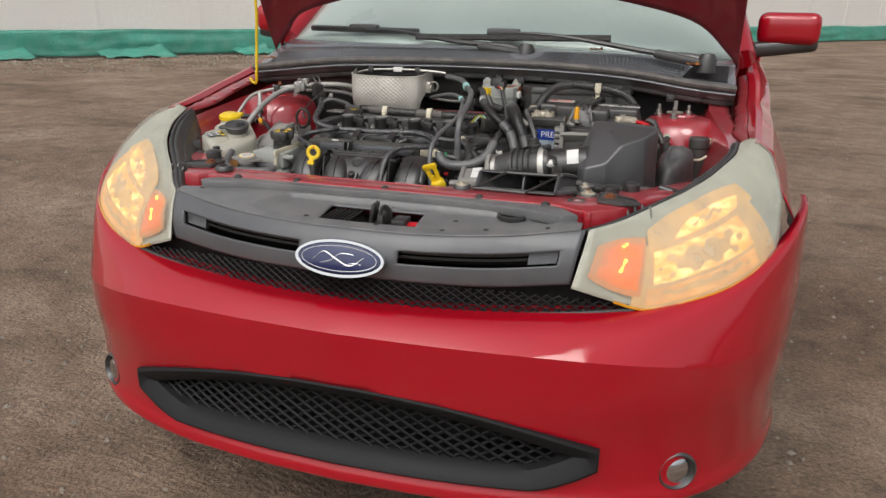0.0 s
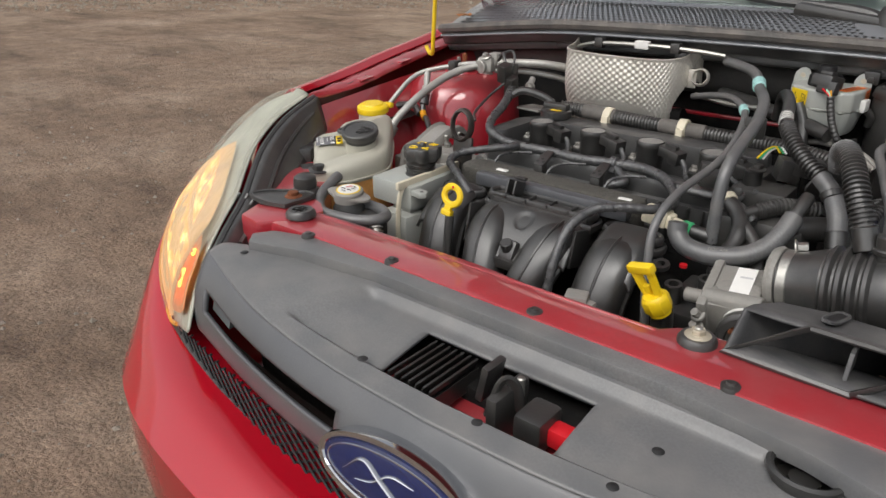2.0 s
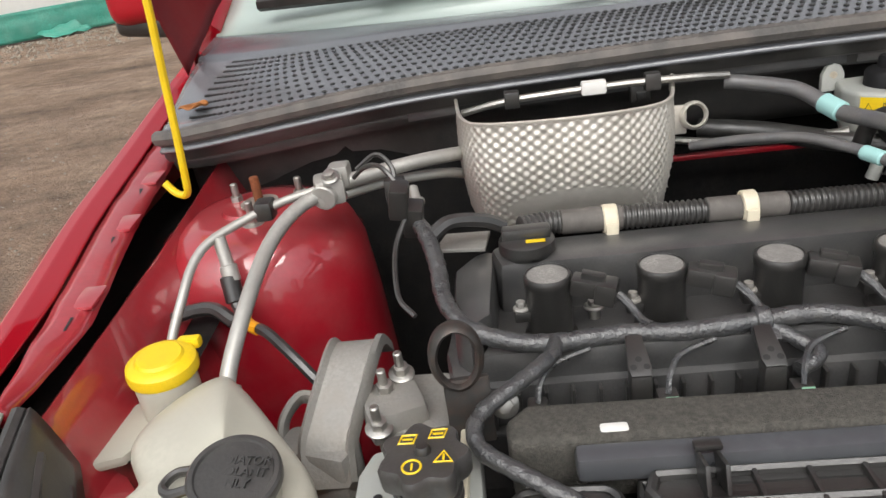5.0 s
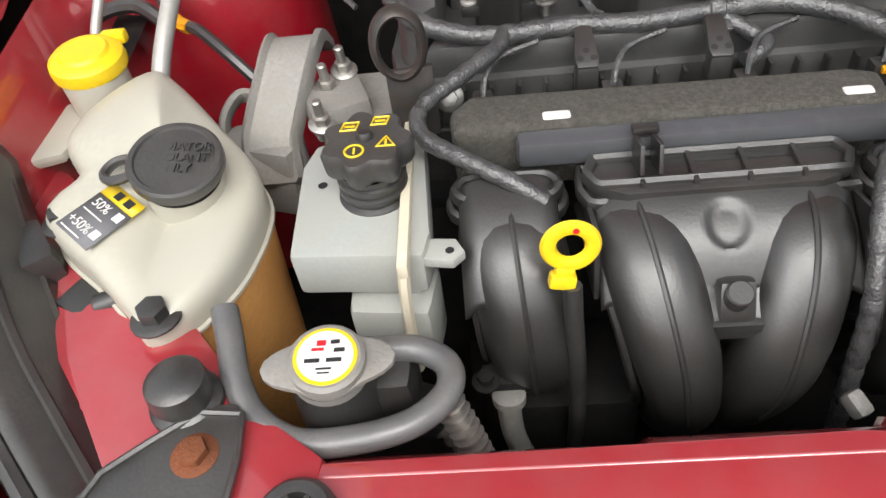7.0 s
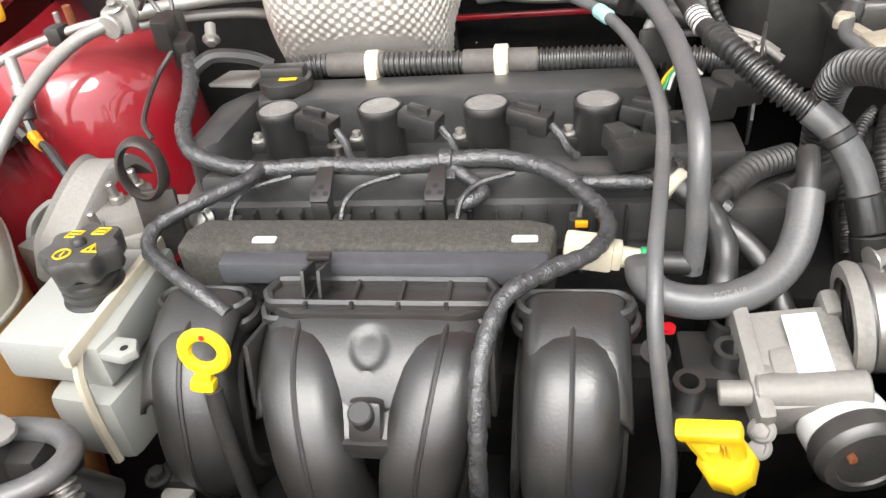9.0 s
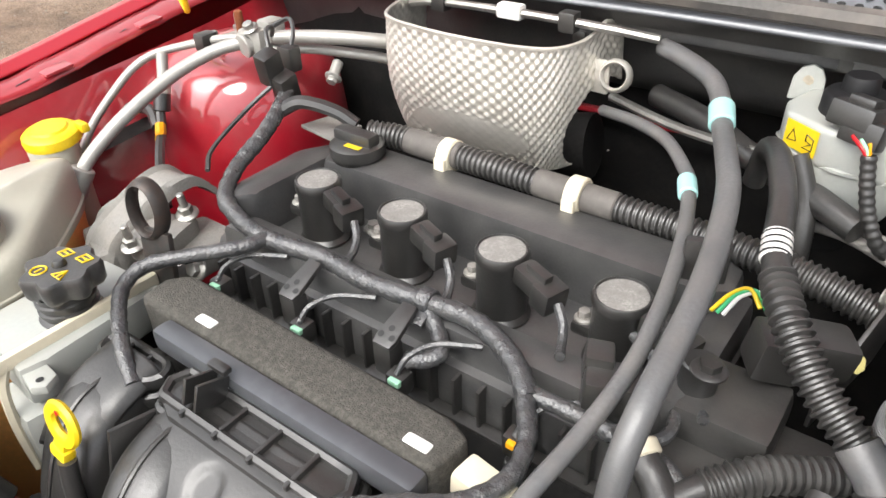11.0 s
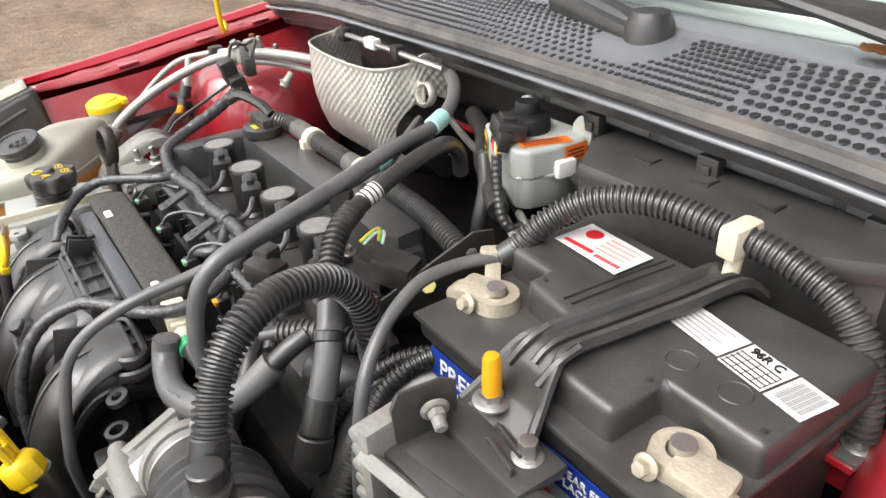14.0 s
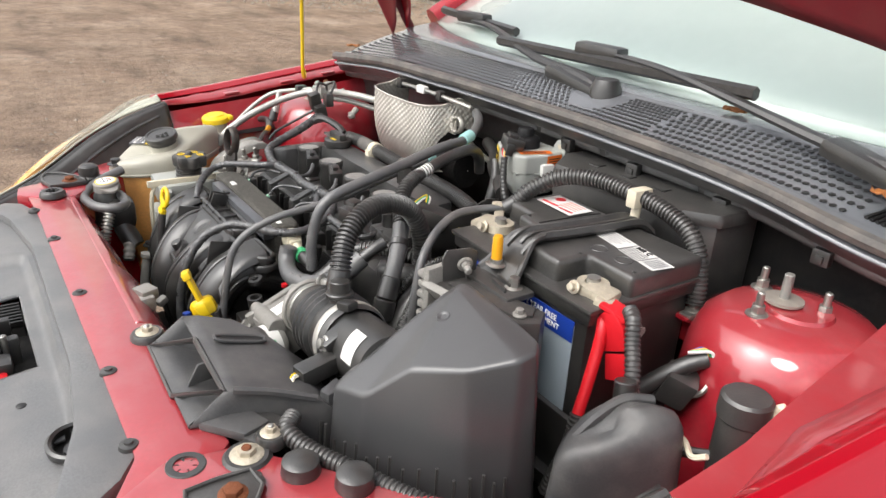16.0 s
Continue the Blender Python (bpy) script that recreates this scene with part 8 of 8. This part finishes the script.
part("tab_hole", G().lathe([(0, 0.0005), (0.003, 0.0005)], (-0.302, 0.381, 0.774), n=12), HOLEINK, ps)
part("tab_hole", G().lathe([(0, 0.0005), (0.0035, 0.0005)], (-0.390, 0.447, 0.779), n=12), HOLEINK, ps)
part("neck", G().lathe([(0.025, 0.772), (0.025, 0.780), (0.0215, 0.782), (0.0215, 0.785), (0.0235, 0.786), (0.0235, 0.789), (0.0215, 0.790), (0.0215, 0.793), (0.0235, 0.794), (0.0235, 0.797), (0.0215, 0.798), (0.0215, 0.803)], (-0.352, 0.437, 0), n=28), BLACK, ps)
pc = G()
n_ = 48
for z, r in ((0.802, 0.0255), (0.805, 0.0275), (0.819, 0.0285), (0.822, 0.0268), (0.8225, 0.018), (0.8225, 0.004)):
    pc.v += [(-0.352 + (r + (0.003 * math.cos(7 * a) if r > 0.025 else 0)) * math.cos(a), 0.441 + (r + (0.003 * math.cos(7 * a) if r > 0.025 else 0)) * math.sin(a), z) for a in [2 * math.pi * k / n_ for k in range(n_)]]
for i in range(5):
    pc.f += [[i * n_ + k, i * n_ + (k + 1) % n_, (i + 1) * n_ + (k + 1) % n_, (i + 1) * n_ + k] for k in range(n_)]
pc.f += [list(range(n_)), [5 * n_ + k for k in range(n_)]]
pcap = part("cap", pc, BLACKD, ps, "black lobed cap with yellow symbols")
part("knob", G().lathe([(0, 0.006), (0.004, 0.0055), (0.0055, 0.003), (0.0055, 0)], (-0.352, 0.441, 0.822), n=16), BLACK, pcap)
for cx_, cy_, kind in ((-0.363, 0.453, "rect"), (-0.343, 0.457, "rect"), (-0.358, 0.427, "wheel"), (-0.338, 0.434, "tri")):
    if kind == "rect":
        w = [(-0.006, -0.004), (0.006, -0.004), (0.006, 0.004), (-0.006, 0.004)]
    elif kind == "tri":
        w = [(-0.006, -0.004), (0.006, -0.004), (0.0, 0.006)]
    else:
        w = [(0.006 * math.cos(k * math.pi / 6), 0.006 * math.sin(k * math.pi / 6)) for k in range(12)]
    part("symbol", G().tube([(cx_ + x, cy_ + y, 0.8228) for x, y in w], 0.0009, n=5, closed=True, res=1 if kind != "wheel" else 2), YELLOW, pcap, "yellow printed symbol")
    part("symbol", G().box((cx_, cy_, 0.8229), (0.007 if kind == "rect" else 0.0014, 0.0014 if kind == "rect" else 0.006, 0.0006), 0), YELLOW, pcap)

rcap = thing("pressure_cap", (-0.38, 0.30, 0.76), "grey metal radiator cap with white warning label", "radiator cap")
ct = Vector((-0.380, 0.300, 0.776))
ear = []
for k in range(40):
    a = 2 * math.pi * k / 40
    rr = 0.0255 + 0.0185 * abs(math.cos(a)) ** 9
    ear.append((rr * math.cos(a), rr * math.sin(a)))
capf = frame_on(ct, (1, 0.12, -0.05), (-0.12, 1, 0.1))
part("lid", G().prism(ear, -0.001, 0.0045, 0.0018, capf).lathe([(0.0255, 0.000), (0.0250, 0.0095), (0.0225, 0.0118), (0, 0.0118)], ct, (0.05, -0.1, 1), 36).lathe([(0.0262, 0.001), (0.0262, -0.006), (0.024, -0.007)], ct, (0.05, -0.1, 1), 30), CAST, rcap, "grey metal cap with two flat ears")
part("label_ring", G().lathe([(0.0, 0.0126), (0.0205, 0.0124), (0.0208, 0.012)], ct, (0.05, -0.1, 1), 36), YELLOW, rcap, "yellow label rim")
part("label", G().lathe([(0.0, 0.0132), (0.0180, 0.0130), (0.0182, 0.0124)], ct, (0.05, -0.1, 1), 36), PAPER, rcap, "white round warning label")
rm = frame_on(ct + Vector((0.0007, -0.0013, 0.0137)), (1, 0, 0), (0, 1, 0.1))
for p, s, m in (((-0.005, 0.004), (0.008, 0.0022), REDPL), ((-0.003, 0.0085), (0.006, 0.004), REDPL), ((0.006, 0.009), (0.006, 0.003), HOLEINK), ((0.009, 0.003), (0.007, 0.003), HOLEINK), ((-0.008, -0.004), (0.010, 0.003), HOLEINK), ((0.006, -0.004), (0.010, 0.003), HOLEINK), ((0.0, -0.010), (0.010, 0.0015), HOLEINK), ((0.0, -0.013), (0.008, 0.0012), HOLEINK)):
    part("label_print", G().add([rm @ Vector((p[0] + a * s[0] / 2, p[1] + b * s[1] / 2, 0.0002)) for a, b in ((-1, -1), (1, -1), (1, 1), (-1, 1))], [[0, 1, 2, 3]]), m, rcap)
part("neck", G().lathe([(0.024, 0.0), (0.024, -0.012), (0.028, -0.02), (0.030, -0.08)], ct, n=24), BLACK, rcap)
part("outlet", G().box((-0.355, 0.318, 0.725), (0.055, 0.05, 0.06), 0.015).cyl((-0.345, 0.315, 0.70), (-0.32, 0.33, 0.66), 0.02), BLACK, rcap)
rh = hose("overflow_hose", [(-0.436, 0.338, 0.782), (-0.430, 0.318, 0.777), (-0.424, 0.296, 0.770), (-0.412, 0.276, 0.762), (-0.388, 0.262, 0.757), (-0.355, 0.262, 0.757), (-0.325, 0.270, 0.757), (-0.306, 0.287, 0.757), (-0.305, 0.306, 0.757), (-0.322, 0.318, 0.758), (-0.345, 0.318, 0.760), (-0.36, 0.314, 0.762)], 0.0082, HOSEG, "grey rubber overflow hose looping round the radiator cap", n=14)
part("spring", G().tube([(-0.306, 0.288, 0.748), (-0.296, 0.278, 0.725), (-0.288, 0.270, 0.70)], 0.008, n=10, pitch=0.006, depth=0.004), STEEL, rh)

nudge(rcap, 0.010, -0.002, 0.002, 0.86)

# engine lifting eye and mount
eye = thing("lifting_eye", (-0.328, 0.515, 0.80), "dark steel engine lifting eye", "lifting eye")
em = frame_on((-0.330, 0.512, 0.845), (1, 0.15, 0), (0, 0.12, 1))
er = [em @ Vector((0.017 * math.cos(a), 0.024 * math.sin(a), 0)) for a in [2 * math.pi * k / 28 for k in range(28)]]
part("plate", G().tube(er, 0.0075, n=8, closed=True, res=2, flat=0.45).box((-0.325, 0.508, 0.80), (0.034, 0.006, 0.055), 0.002, (-7, 0, 8)), mat("dark phosphate steel", (0.06, 0.058, 0.055), 0.45, 0.5, var=0.25, s0=40, bump=0.15, dust_sheen=0.2, dust_sheen_col=(0.2, 0.09, 0.05)), eye)
part("bolt", G().bolt((-0.300, 0.525, 0.79), 0.007, (0, -1, 0.5)), STEEL, eye)
mnt = thing("engine_mount", (-0.43, 0.54, 0.70), "dull cast aluminium engine mount bracket", "engine mount")
ramp_ = [(-0.443, 0.500, 0.74), (-0.443, 0.514, 0.768), (-0.438, 0.532, 0.784), (-0.430, 0.560, 0.803), (-0.426, 0.582, 0.812), (-0.424, 0.602, 0.810), (-0.422, 0.620, 0.79)]
def ramp_rings(pts, w, th):
    out = []
    for p in smooth_path(pts, False, 5):
        out.append([p + Vector((dx, dy, dz)) for dx, dy, dz in ((-w, 0.004, 0.002), (-w + 0.004, 0, 0.005), (-w + 0.007, 0, 0.0), (w - 0.007, 0, 0.0), (w - 0.004, 0, 0.005), (w, 0.004, 0.002), (w, 0.006, -th), (-w, 0.006, -th))])
    return out
part("arch", G().loft(ramp_rings(ramp_, 0.023, 0.010)), CAST, mnt)
part("rib", G().tube([(-0.486, 0.536, 0.752), (-0.484, 0.548, 0.772), (-0.474, 0.566, 0.780), (-0.462, 0.570, 0.776)], 0.004, n=8, flat=2.0), CAST, mnt)
part("front_block", G().prism([(-0.490, 0.520), (-0.428, 0.500), (-0.418, 0.520), (-0.424, 0.545), (-0.480, 0.550)], 0.70, 0.766, 0.006), CAST, mnt)
part("arm", G().box((-0.392, 0.552, 0.772), (0.05, 0.05, 0.030), 0.008, (0, 0, 20)).box((-0.375, 0.565, 0.755), (0.06, 0.08, 0.03), 0.008), CAST, mnt)
for c in ((-0.398, 0.559, 0.785), (-0.400, 0.524, 0.776), (-0.386, 0.578, 0.788)):
    part("stud", G().bolt(c, 0.007, (0.1, -0.2, 1), h=0.008).cyl(c, (c[0], c[1] - 0.003, c[2] + 0.024), 0.0038), STEEL, mnt)
# air conditioning pipes
PIPE = mat("bare pale aluminium pipe", (0.46, 0.45, 0.42), 0.44, 0.45, var=0.14, s0=30, s1=200, bump=0.08, dust_sheen=0.2, dust_sheen_col=(0.34, 0.31, 0.27))
ac = thing("air_conditioning_pipes", (-0.48, 0.72, 0.80), "bare aluminium air conditioning pipes with joint block", "pipe")
part("large_pipe", G().tube([(-0.530, 0.550, 0.790), (-0.528, 0.568, 0.812), (-0.522, 0.605, 0.838), (-0.516, 0.650, 0.860), (-0.508, 0.690, 0.876), (-0.492, 0.725, 0.888), (-0.470, 0.750, 0.894)], 0.0072, n=14), PIPE, ac)
part("small_pipe", G().tube([(-0.600, 0.595, 0.79), (-0.597, 0.618, 0.818), (-0.590, 0.648, 0.846), (-0.585, 0.672, 0.864), (-0.574, 0.694, 0.876), (-0.548, 0.718, 0.884), (-0.510, 0.742, 0.892), (-0.475, 0.756, 0.896)], 0.0046, n=12), PIPE, ac)
part("service_port", G().cyl((-0.566, 0.702, 0.878), (-0.560, 0.692, 0.850), 0.0065).cyl((-0.560, 0.692, 0.852), (-0.557, 0.686, 0.836), 0.0085), PIPE, ac)
part("sensor_cap", G().cyl((-0.560, 0.688, 0.842), (-0.556, 0.678, 0.818), 0.0095), BLACK, ac)
part("end_collar", G().cyl((-0.533, 0.543, 0.778), (-0.529, 0.560, 0.804), 0.0120), PIPE, ac)
part("joint_block", G().box((-0.462, 0.757, 0.896), (0.030, 0.034, 0.028), 0.006, (0, 0, 15)).cyl((-0.466, 0.738, 0.892), (-0.462, 0.760, 0.896), 0.0135).box((-0.452, 0.770, 0.905), (0.022, 0.024, 0.024), 0.005), PIPE, ac)
part("bolt", G().bolt((-0.456, 0.745, 0.911), 0.006, (0, -0.5, 1)), STEEL, ac)
part("run_back", G().tube([(-0.452, 0.765, 0.897), (-0.41, 0.782, 0.900), (-0.375, 0.80, 0.900), (-0.345, 0.825, 0.895), (-0.325, 0.86, 0.885)], 0.0078, n=12), PIPE, ac)
part("run_back", G().tube([(-0.450, 0.768, 0.884), (-0.415, 0.790, 0.884), (-0.38, 0.81, 0.880), (-0.35, 0.835, 0.872), (-0.33, 0.86, 0.86)], 0.0058, n=10), PIPE, ac)
part("tail_valve", G().cyl((-0.385, 0.800, 0.872), (-0.380, 0.782, 0.858), 0.006).bolt((-0.381, 0.786, 0.860), 0.006, (0.2, -0.8, -0.5)), PIPE, ac)
part("clip", G().box((-0.525, 0.735, 0.889), (0.018, 0.022, 0.020), 0.004), BLACK, ac)
part("pressure_lead", G().tube([(-0.556, 0.676, 0.818), (-0.545, 0.665, 0.80), (-0.52, 0.645, 0.80), (-0.49, 0.62, 0.785), (-0.46, 0.60, 0.76)], 0.0055, n=8), RUBBER, ac)
part("coloured_wire", G().tube([(-0.55, 0.668, 0.806), (-0.54, 0.66, 0.80), (-0.53, 0.652, 0.80)], 0.0062, n=8), ORANGEY, ac)
part("back_lead", G().tube([(-0.65, 0.66, 0.79), (-0.62, 0.675, 0.808), (-0.585, 0.68, 0.812), (-0.56, 0.67, 0.80)], 0.007, n=8), RUBBER, ac)
lp_ = thing("refrigerant_line", (-0.26, 0.33, 0.62), "bright metal refrigerant line below the manifold", "pipe")
part("line", G().tube([(-0.271, 0.334, 0.676), (-0.271, 0.330, 0.658), (-0.269, 0.326, 0.640), (-0.264, 0.322, 0.622), (-0.255, 0.316, 0.60), (-0.24, 0.31, 0.55)], 0.0082, n=14), CASTP, lp_)
part("line_head", G().lathe([(0.009, -0.006), (0.0115, -0.004), (0.0115, 0.002), (0.009, 0.003), (0, 0.003)], (-0.271, 0.334, 0.676), (0, 0.2, 1), 20), CASTP, lp_)
part("flange_nut", G().box((-0.272, 0.346, 0.680), (0.034, 0.018, 0.012), 0.003).bolt((-0.286, 0.340, 0.686), 0.006), DARK, lp_)
part("crimp", G().tube([(-0.322, 0.318, 0.690), (-0.310, 0.312, 0.676), (-0.298, 0.307, 0.660)], 0.010, n=14, pitch=0.010, depth=0.002), CAST, lp_, "crimped hose end")
part("plug", G().box((-0.058, 0.306, 0.690), (0.012, 0.017, 0.012), 0.004, (20, 0, 25)), CAST, lp_, "pale grey wire plug")
part("blue_plug", G().box((0.019, 0.322, 0.700), (0.011, 0.010, 0.008), 0.003, (0, 0, 15)), BLUE, lp_, "blue connector")
part("compressor", G().box((-0.23, 0.40, 0.58), (0.12, 0.10, 0.10), 0.02), DARK, lp_)

# items on the rails
for c, sgn in (((-0.449, 0.283, 0.770), 1), ((0.474, 0.300, 0.758), 1), ((0.514, 0.333, 0.760), 1)):
    st = thing("rubber_stop", c, "black rubber bonnet stop on the rail", "rubber stop", "bonnet stops")
    part("stop", G().lathe([(0, 0.026), (0.012, 0.0255), (0.0165, 0.022), (0.018, 0.010), (0.0165, 0.006), (0.0205, 0.003), (0.021, 0.0), (0, 0)], c, n=22), RUBBER, st)
for c in ((-0.377, 0.213, 0.768), (0.416, 0.216, 0.759)):
    gm = thing("rubber_grommet", c, "black rubber radiator mount grommet", "grommet", "radiator mount grommets")
    part("ring", G().lathe([(0.011, 0.004), (0.011, 0.010), (0.017, 0.010), (0.0205, 0.006), (0.021, 0.0), (0.017, -0.002)], c, n=28), RUBBER, gm)
    for k in range(6):
        a = k * math.pi / 3
        part("tooth", G().box((c[0] + 0.0085 * math.cos(a), c[1] + 0.0085 * math.sin(a), c[2] + 0.005), (0.006, 0.0025, 0.008), 0.0005, (0, 0, math.degrees(a))), RUBBER, gm)
    part("core", G().lathe([(0, 0.0), (0.0115, 0.0), (0.0115, 0.004)], c, n=20), HOLEINK, gm)
for sd, c in ((-1, (-0.435, 0.248, 0.768)), (1, (0.478, 0.238, 0.768))):
    br = thing("headlamp_bracket", c, "black plastic headlamp bracket with rusty bolt", "bracket", "headlamp brackets")
    pl = [(0.022, -0.034), (0.024, 0.0), (0.022, 0.022), (0.015, 0.030), (0.004, 0.030), (-0.045, -0.004), (-0.060, -0.022), (-0.058, -0.036), (-0.02, -0.045)]
    part("plate", G().prism([(c[0] - sd * x, c[1] + y) for x, y in pl], c[2] + 0.001, c[2] + 0.006, 0.0015), BLACKD, br)
    part("rim", G().tube([(c[0] + (x if sd < 0 else -x) * 0.98, c[1] + y * 0.98, c[2] + 0.007) for x, y in pl], 0.0022, n=6, closed=True, res=1), BLACKD, br)
    part("bolt", G().bolt((c[0], c[1], c[2] + 0.005), 0.0085, washer=1.5), RUST, br, "rusty hex bolt")
    for k in range(4):
        part("web", G().tube([(c[0] + sd * (0.035 + 0.014 * k), c[1] - 0.025 - 0.004 * k, c[2] + 0.004), (c[0] + sd * (0.040 + 0.014 * k), c[1] - 0.045 - 0.004 * k, c[2] - 0.020)], 0.003, n=6), BLACKD, br)
    # dark shell behind the lamp
    sh = thing("headlamp_shell", (CX + sd * 0.60, 0.33, 0.70), "black plastic shell behind the headlamp", "lamp housing", "lamp housings")
    def shell(u, v, sd=sd):
        p = htop(sd, u)
        w = 0.016 + 0.052 * math.sin(math.pi * min(1, 0.12 + u * 0.80)) * v
        return Vector((CX + sd * (p.x - w * (0.85)), p.y + w * 0.55, p.z - 0.006 - 0.06 * v ** 1.3))
    part("shell", G().grid(shell, 24, 6), BLACKD, sh, solid=0.003)
    part("edge_strip", G().tube([Vector((CX + sd * (htop(sd, k / 16).x - 0.008), htop(sd, k / 16).y + 0.008, htop(sd, k / 16).z - 0.008)) for k in range(17)], 0.0062, n=8, res=2), RUBBER, sh, "grey rubber edge strip")
    part("shell_rib", G().tube([shell(0.12 + 0.8 * k / 12, 0.45) + Vector((0, 0, 0.004)) for k in range(13)], 0.004, n=6, res=2), BLACKD, sh)
    part("shell_rib", G().tube([shell(0.20 + 0.7 * k / 12, 0.85) + Vector((0, 0, 0.003)) for k in range(13)], 0.003, n=6, res=2), BLACKD, sh)
    q = shell(0.62, 1.0)
    part("adjuster", G().box(q + Vector((-sd * 0.012, 0.004, 0.004)), (0.034, 0.026, 0.022), 0.004, (0, 10, sd * 30)).cyl(q + Vector((-sd * 0.02, 0, 0.01)), q + Vector((-sd * 0.05, 0.006, 0.016)), 0.008), BLACK, sh)
    part("lamp_lead", G().tube([q + Vector((-sd * 0.03, 0.0, 0.0)), q + Vector((-sd * 0.035, -0.03, -0.01)), q + Vector((-sd * 0.02, -0.06, -0.03)), q + Vector((0, -0.09, -0.05))], 0.004, n=8), RUBBER, sh)
    for k, u in enumerate((0.30, 0.52, 0.72)):
        q = shell(u, 0.6)
        part("bulb_cover", G().box(q + Vector((0, 0, -0.030)), (0.05, 0.05, 0.045), 0.010, (0, 0, sd * -35)), BLACK, sh)
hd = thing("horn_cover", (0.60, 0.56, 0.70), "grey black moulded plastic duct cap beside the air box", "plastic cover")
HC = [(0.572, 0.512), (0.588, 0.504), (0.612, 0.530), (0.640, 0.580), (0.642, 0.604), (0.626, 0.618), (0.592, 0.604), (0.566, 0.580), (0.560, 0.545)]
def horn_ring(k, z, tilt):
    return [Vector((0.600 + (p.x - 0.600) * k, 0.562 + (p.y - 0.562) * k, z + tilt * (p.y - 0.562))) for p in smooth_path([(x, y, 0) for x, y in HC], True, 3)]
part("shell", G().loft([horn_ring(1.12, 0.60, 0), horn_ring(1.06, 0.72, 0.1), horn_ring(1.0, 0.772, 0.22), horn_ring(0.96, 0.788, 0.26), horn_ring(0.84, 0.800, 0.28), horn_ring(0.5, 0.808, 0.26), horn_ring(0.1, 0.810, 0.2)]), SNORK, hd, angle=60)
part("ridge", G().tube([(0.571, 0.520, 0.72), (0.574, 0.524, 0.770), (0.580, 0.545, 0.800), (0.586, 0.580, 0.815), (0.600, 0.606, 0.814)], 0.006, n=8), SNORK, hd)
part("inlet", G().cyl((0.580, 0.590, 0.795), (0.574, 0.594, 0.826), 0.011), BLACK, hd)
cn = thing("sensor_canister", (0.654, 0.672, 0.72), "black round plastic canister beside the strut tower", "canister")
part("canister", G().lathe([(0, 0.831), (0.0215, 0.831), (0.0245, 0.828), (0.025, 0.808), (0.0225, 0.805), (0.0225, 0.72), (0, 0.72)], (0.654, 0.672, 0), n=28), BLACKD, cn)
part("tee", G().box((0.674, 0.688, 0.812), (0.020, 0.014, 0.014), 0.004).cyl((0.672, 0.690, 0.818), (0.680, 0.696, 0.824), 0.005), CREAM, cn)
rel = thing("relay_plug", (0.56, 0.70, 0.76), "black cable plug with coloured wires by the strut tower", "connector")
part("plug", G().box((0.562, 0.695, 0.780), (0.036, 0.034, 0.040), 0.007, (10, 20, 40)), BLACKD, rel)
part("lead", G().tube([(0.535, 0.66, 0.765), (0.552, 0.68, 0.790), (0.568, 0.702, 0.808), (0.578, 0.716, 0.815)], 0.0095, n=12), RUBBER, rel)
part("loop", G().tube([(0.572, 0.690, 0.775), (0.586, 0.700, 0.780), (0.588, 0.712, 0.790), (0.578, 0.716, 0.795)], 0.003, n=6), STEEL, rel)
for k, m in enumerate((BLUE, ORANGEY, GREEN, PAPER)):
    part("wire", G().tube([(0.576 + 0.003 * k, 0.716, 0.820), (0.572 + 0.003 * k, 0.713, 0.826), (0.566, 0.706 - 0.003 * k, 0.822)], 0.0018, n=6), m, rel)
part("ground_tab", G().box((0.500, 0.780, 0.815), (0.024, 0.03, 0.006), 0.002).box((0.505, 0.790, 0.80), (0.03, 0.004, 0.05), 0.001), REDBAY, car)
part("tray_strut", G().tube([(0.50, 0.64, 0.70), (0.54, 0.65, 0.74), (0.60, 0.645, 0.745), (0.65, 0.66, 0.76)], 0.006, n=8), BLACK, car)
part("brake_line", G().tube([(0.60, 0.62, 0.78), (0.63, 0.62, 0.785), (0.655, 0.60, 0.79), (0.67, 0.60, 0.80)], 0.003, n=6), CREAM, car)
sn = thing("front_sensor", (0.125, 0.285, 0.74), "grey wired sensor plug at the radiator support", "sensor")
part("plug", G().box((0.118, 0.286, 0.770), (0.026, 0.024, 0.016), 0.003, (0, 0, 20)).box((0.130, 0.284, 0.762), (0.02, 0.02, 0.02), 0.004), CAST, sn)
part("lead", G().tube([(0.130, 0.280, 0.757), (0.145, 0.270, 0.735), (0.15, 0.268, 0.68)], 0.0065, n=10), RUBBER, sn)
nudge(sn, -0.092, -0.016, -0.020)
hose("front_loom", [(0.405, 0.322, 0.775), (0.425, 0.308, 0.776), (0.455, 0.318, 0.770), (0.50, 0.345, 0.765), (0.55, 0.375, 0.76), (0.60, 0.42, 0.75)], 0.0085, BLACKD, "corrugated black loom along the rail", n=12, pitch=0.005, depth=0.0016)
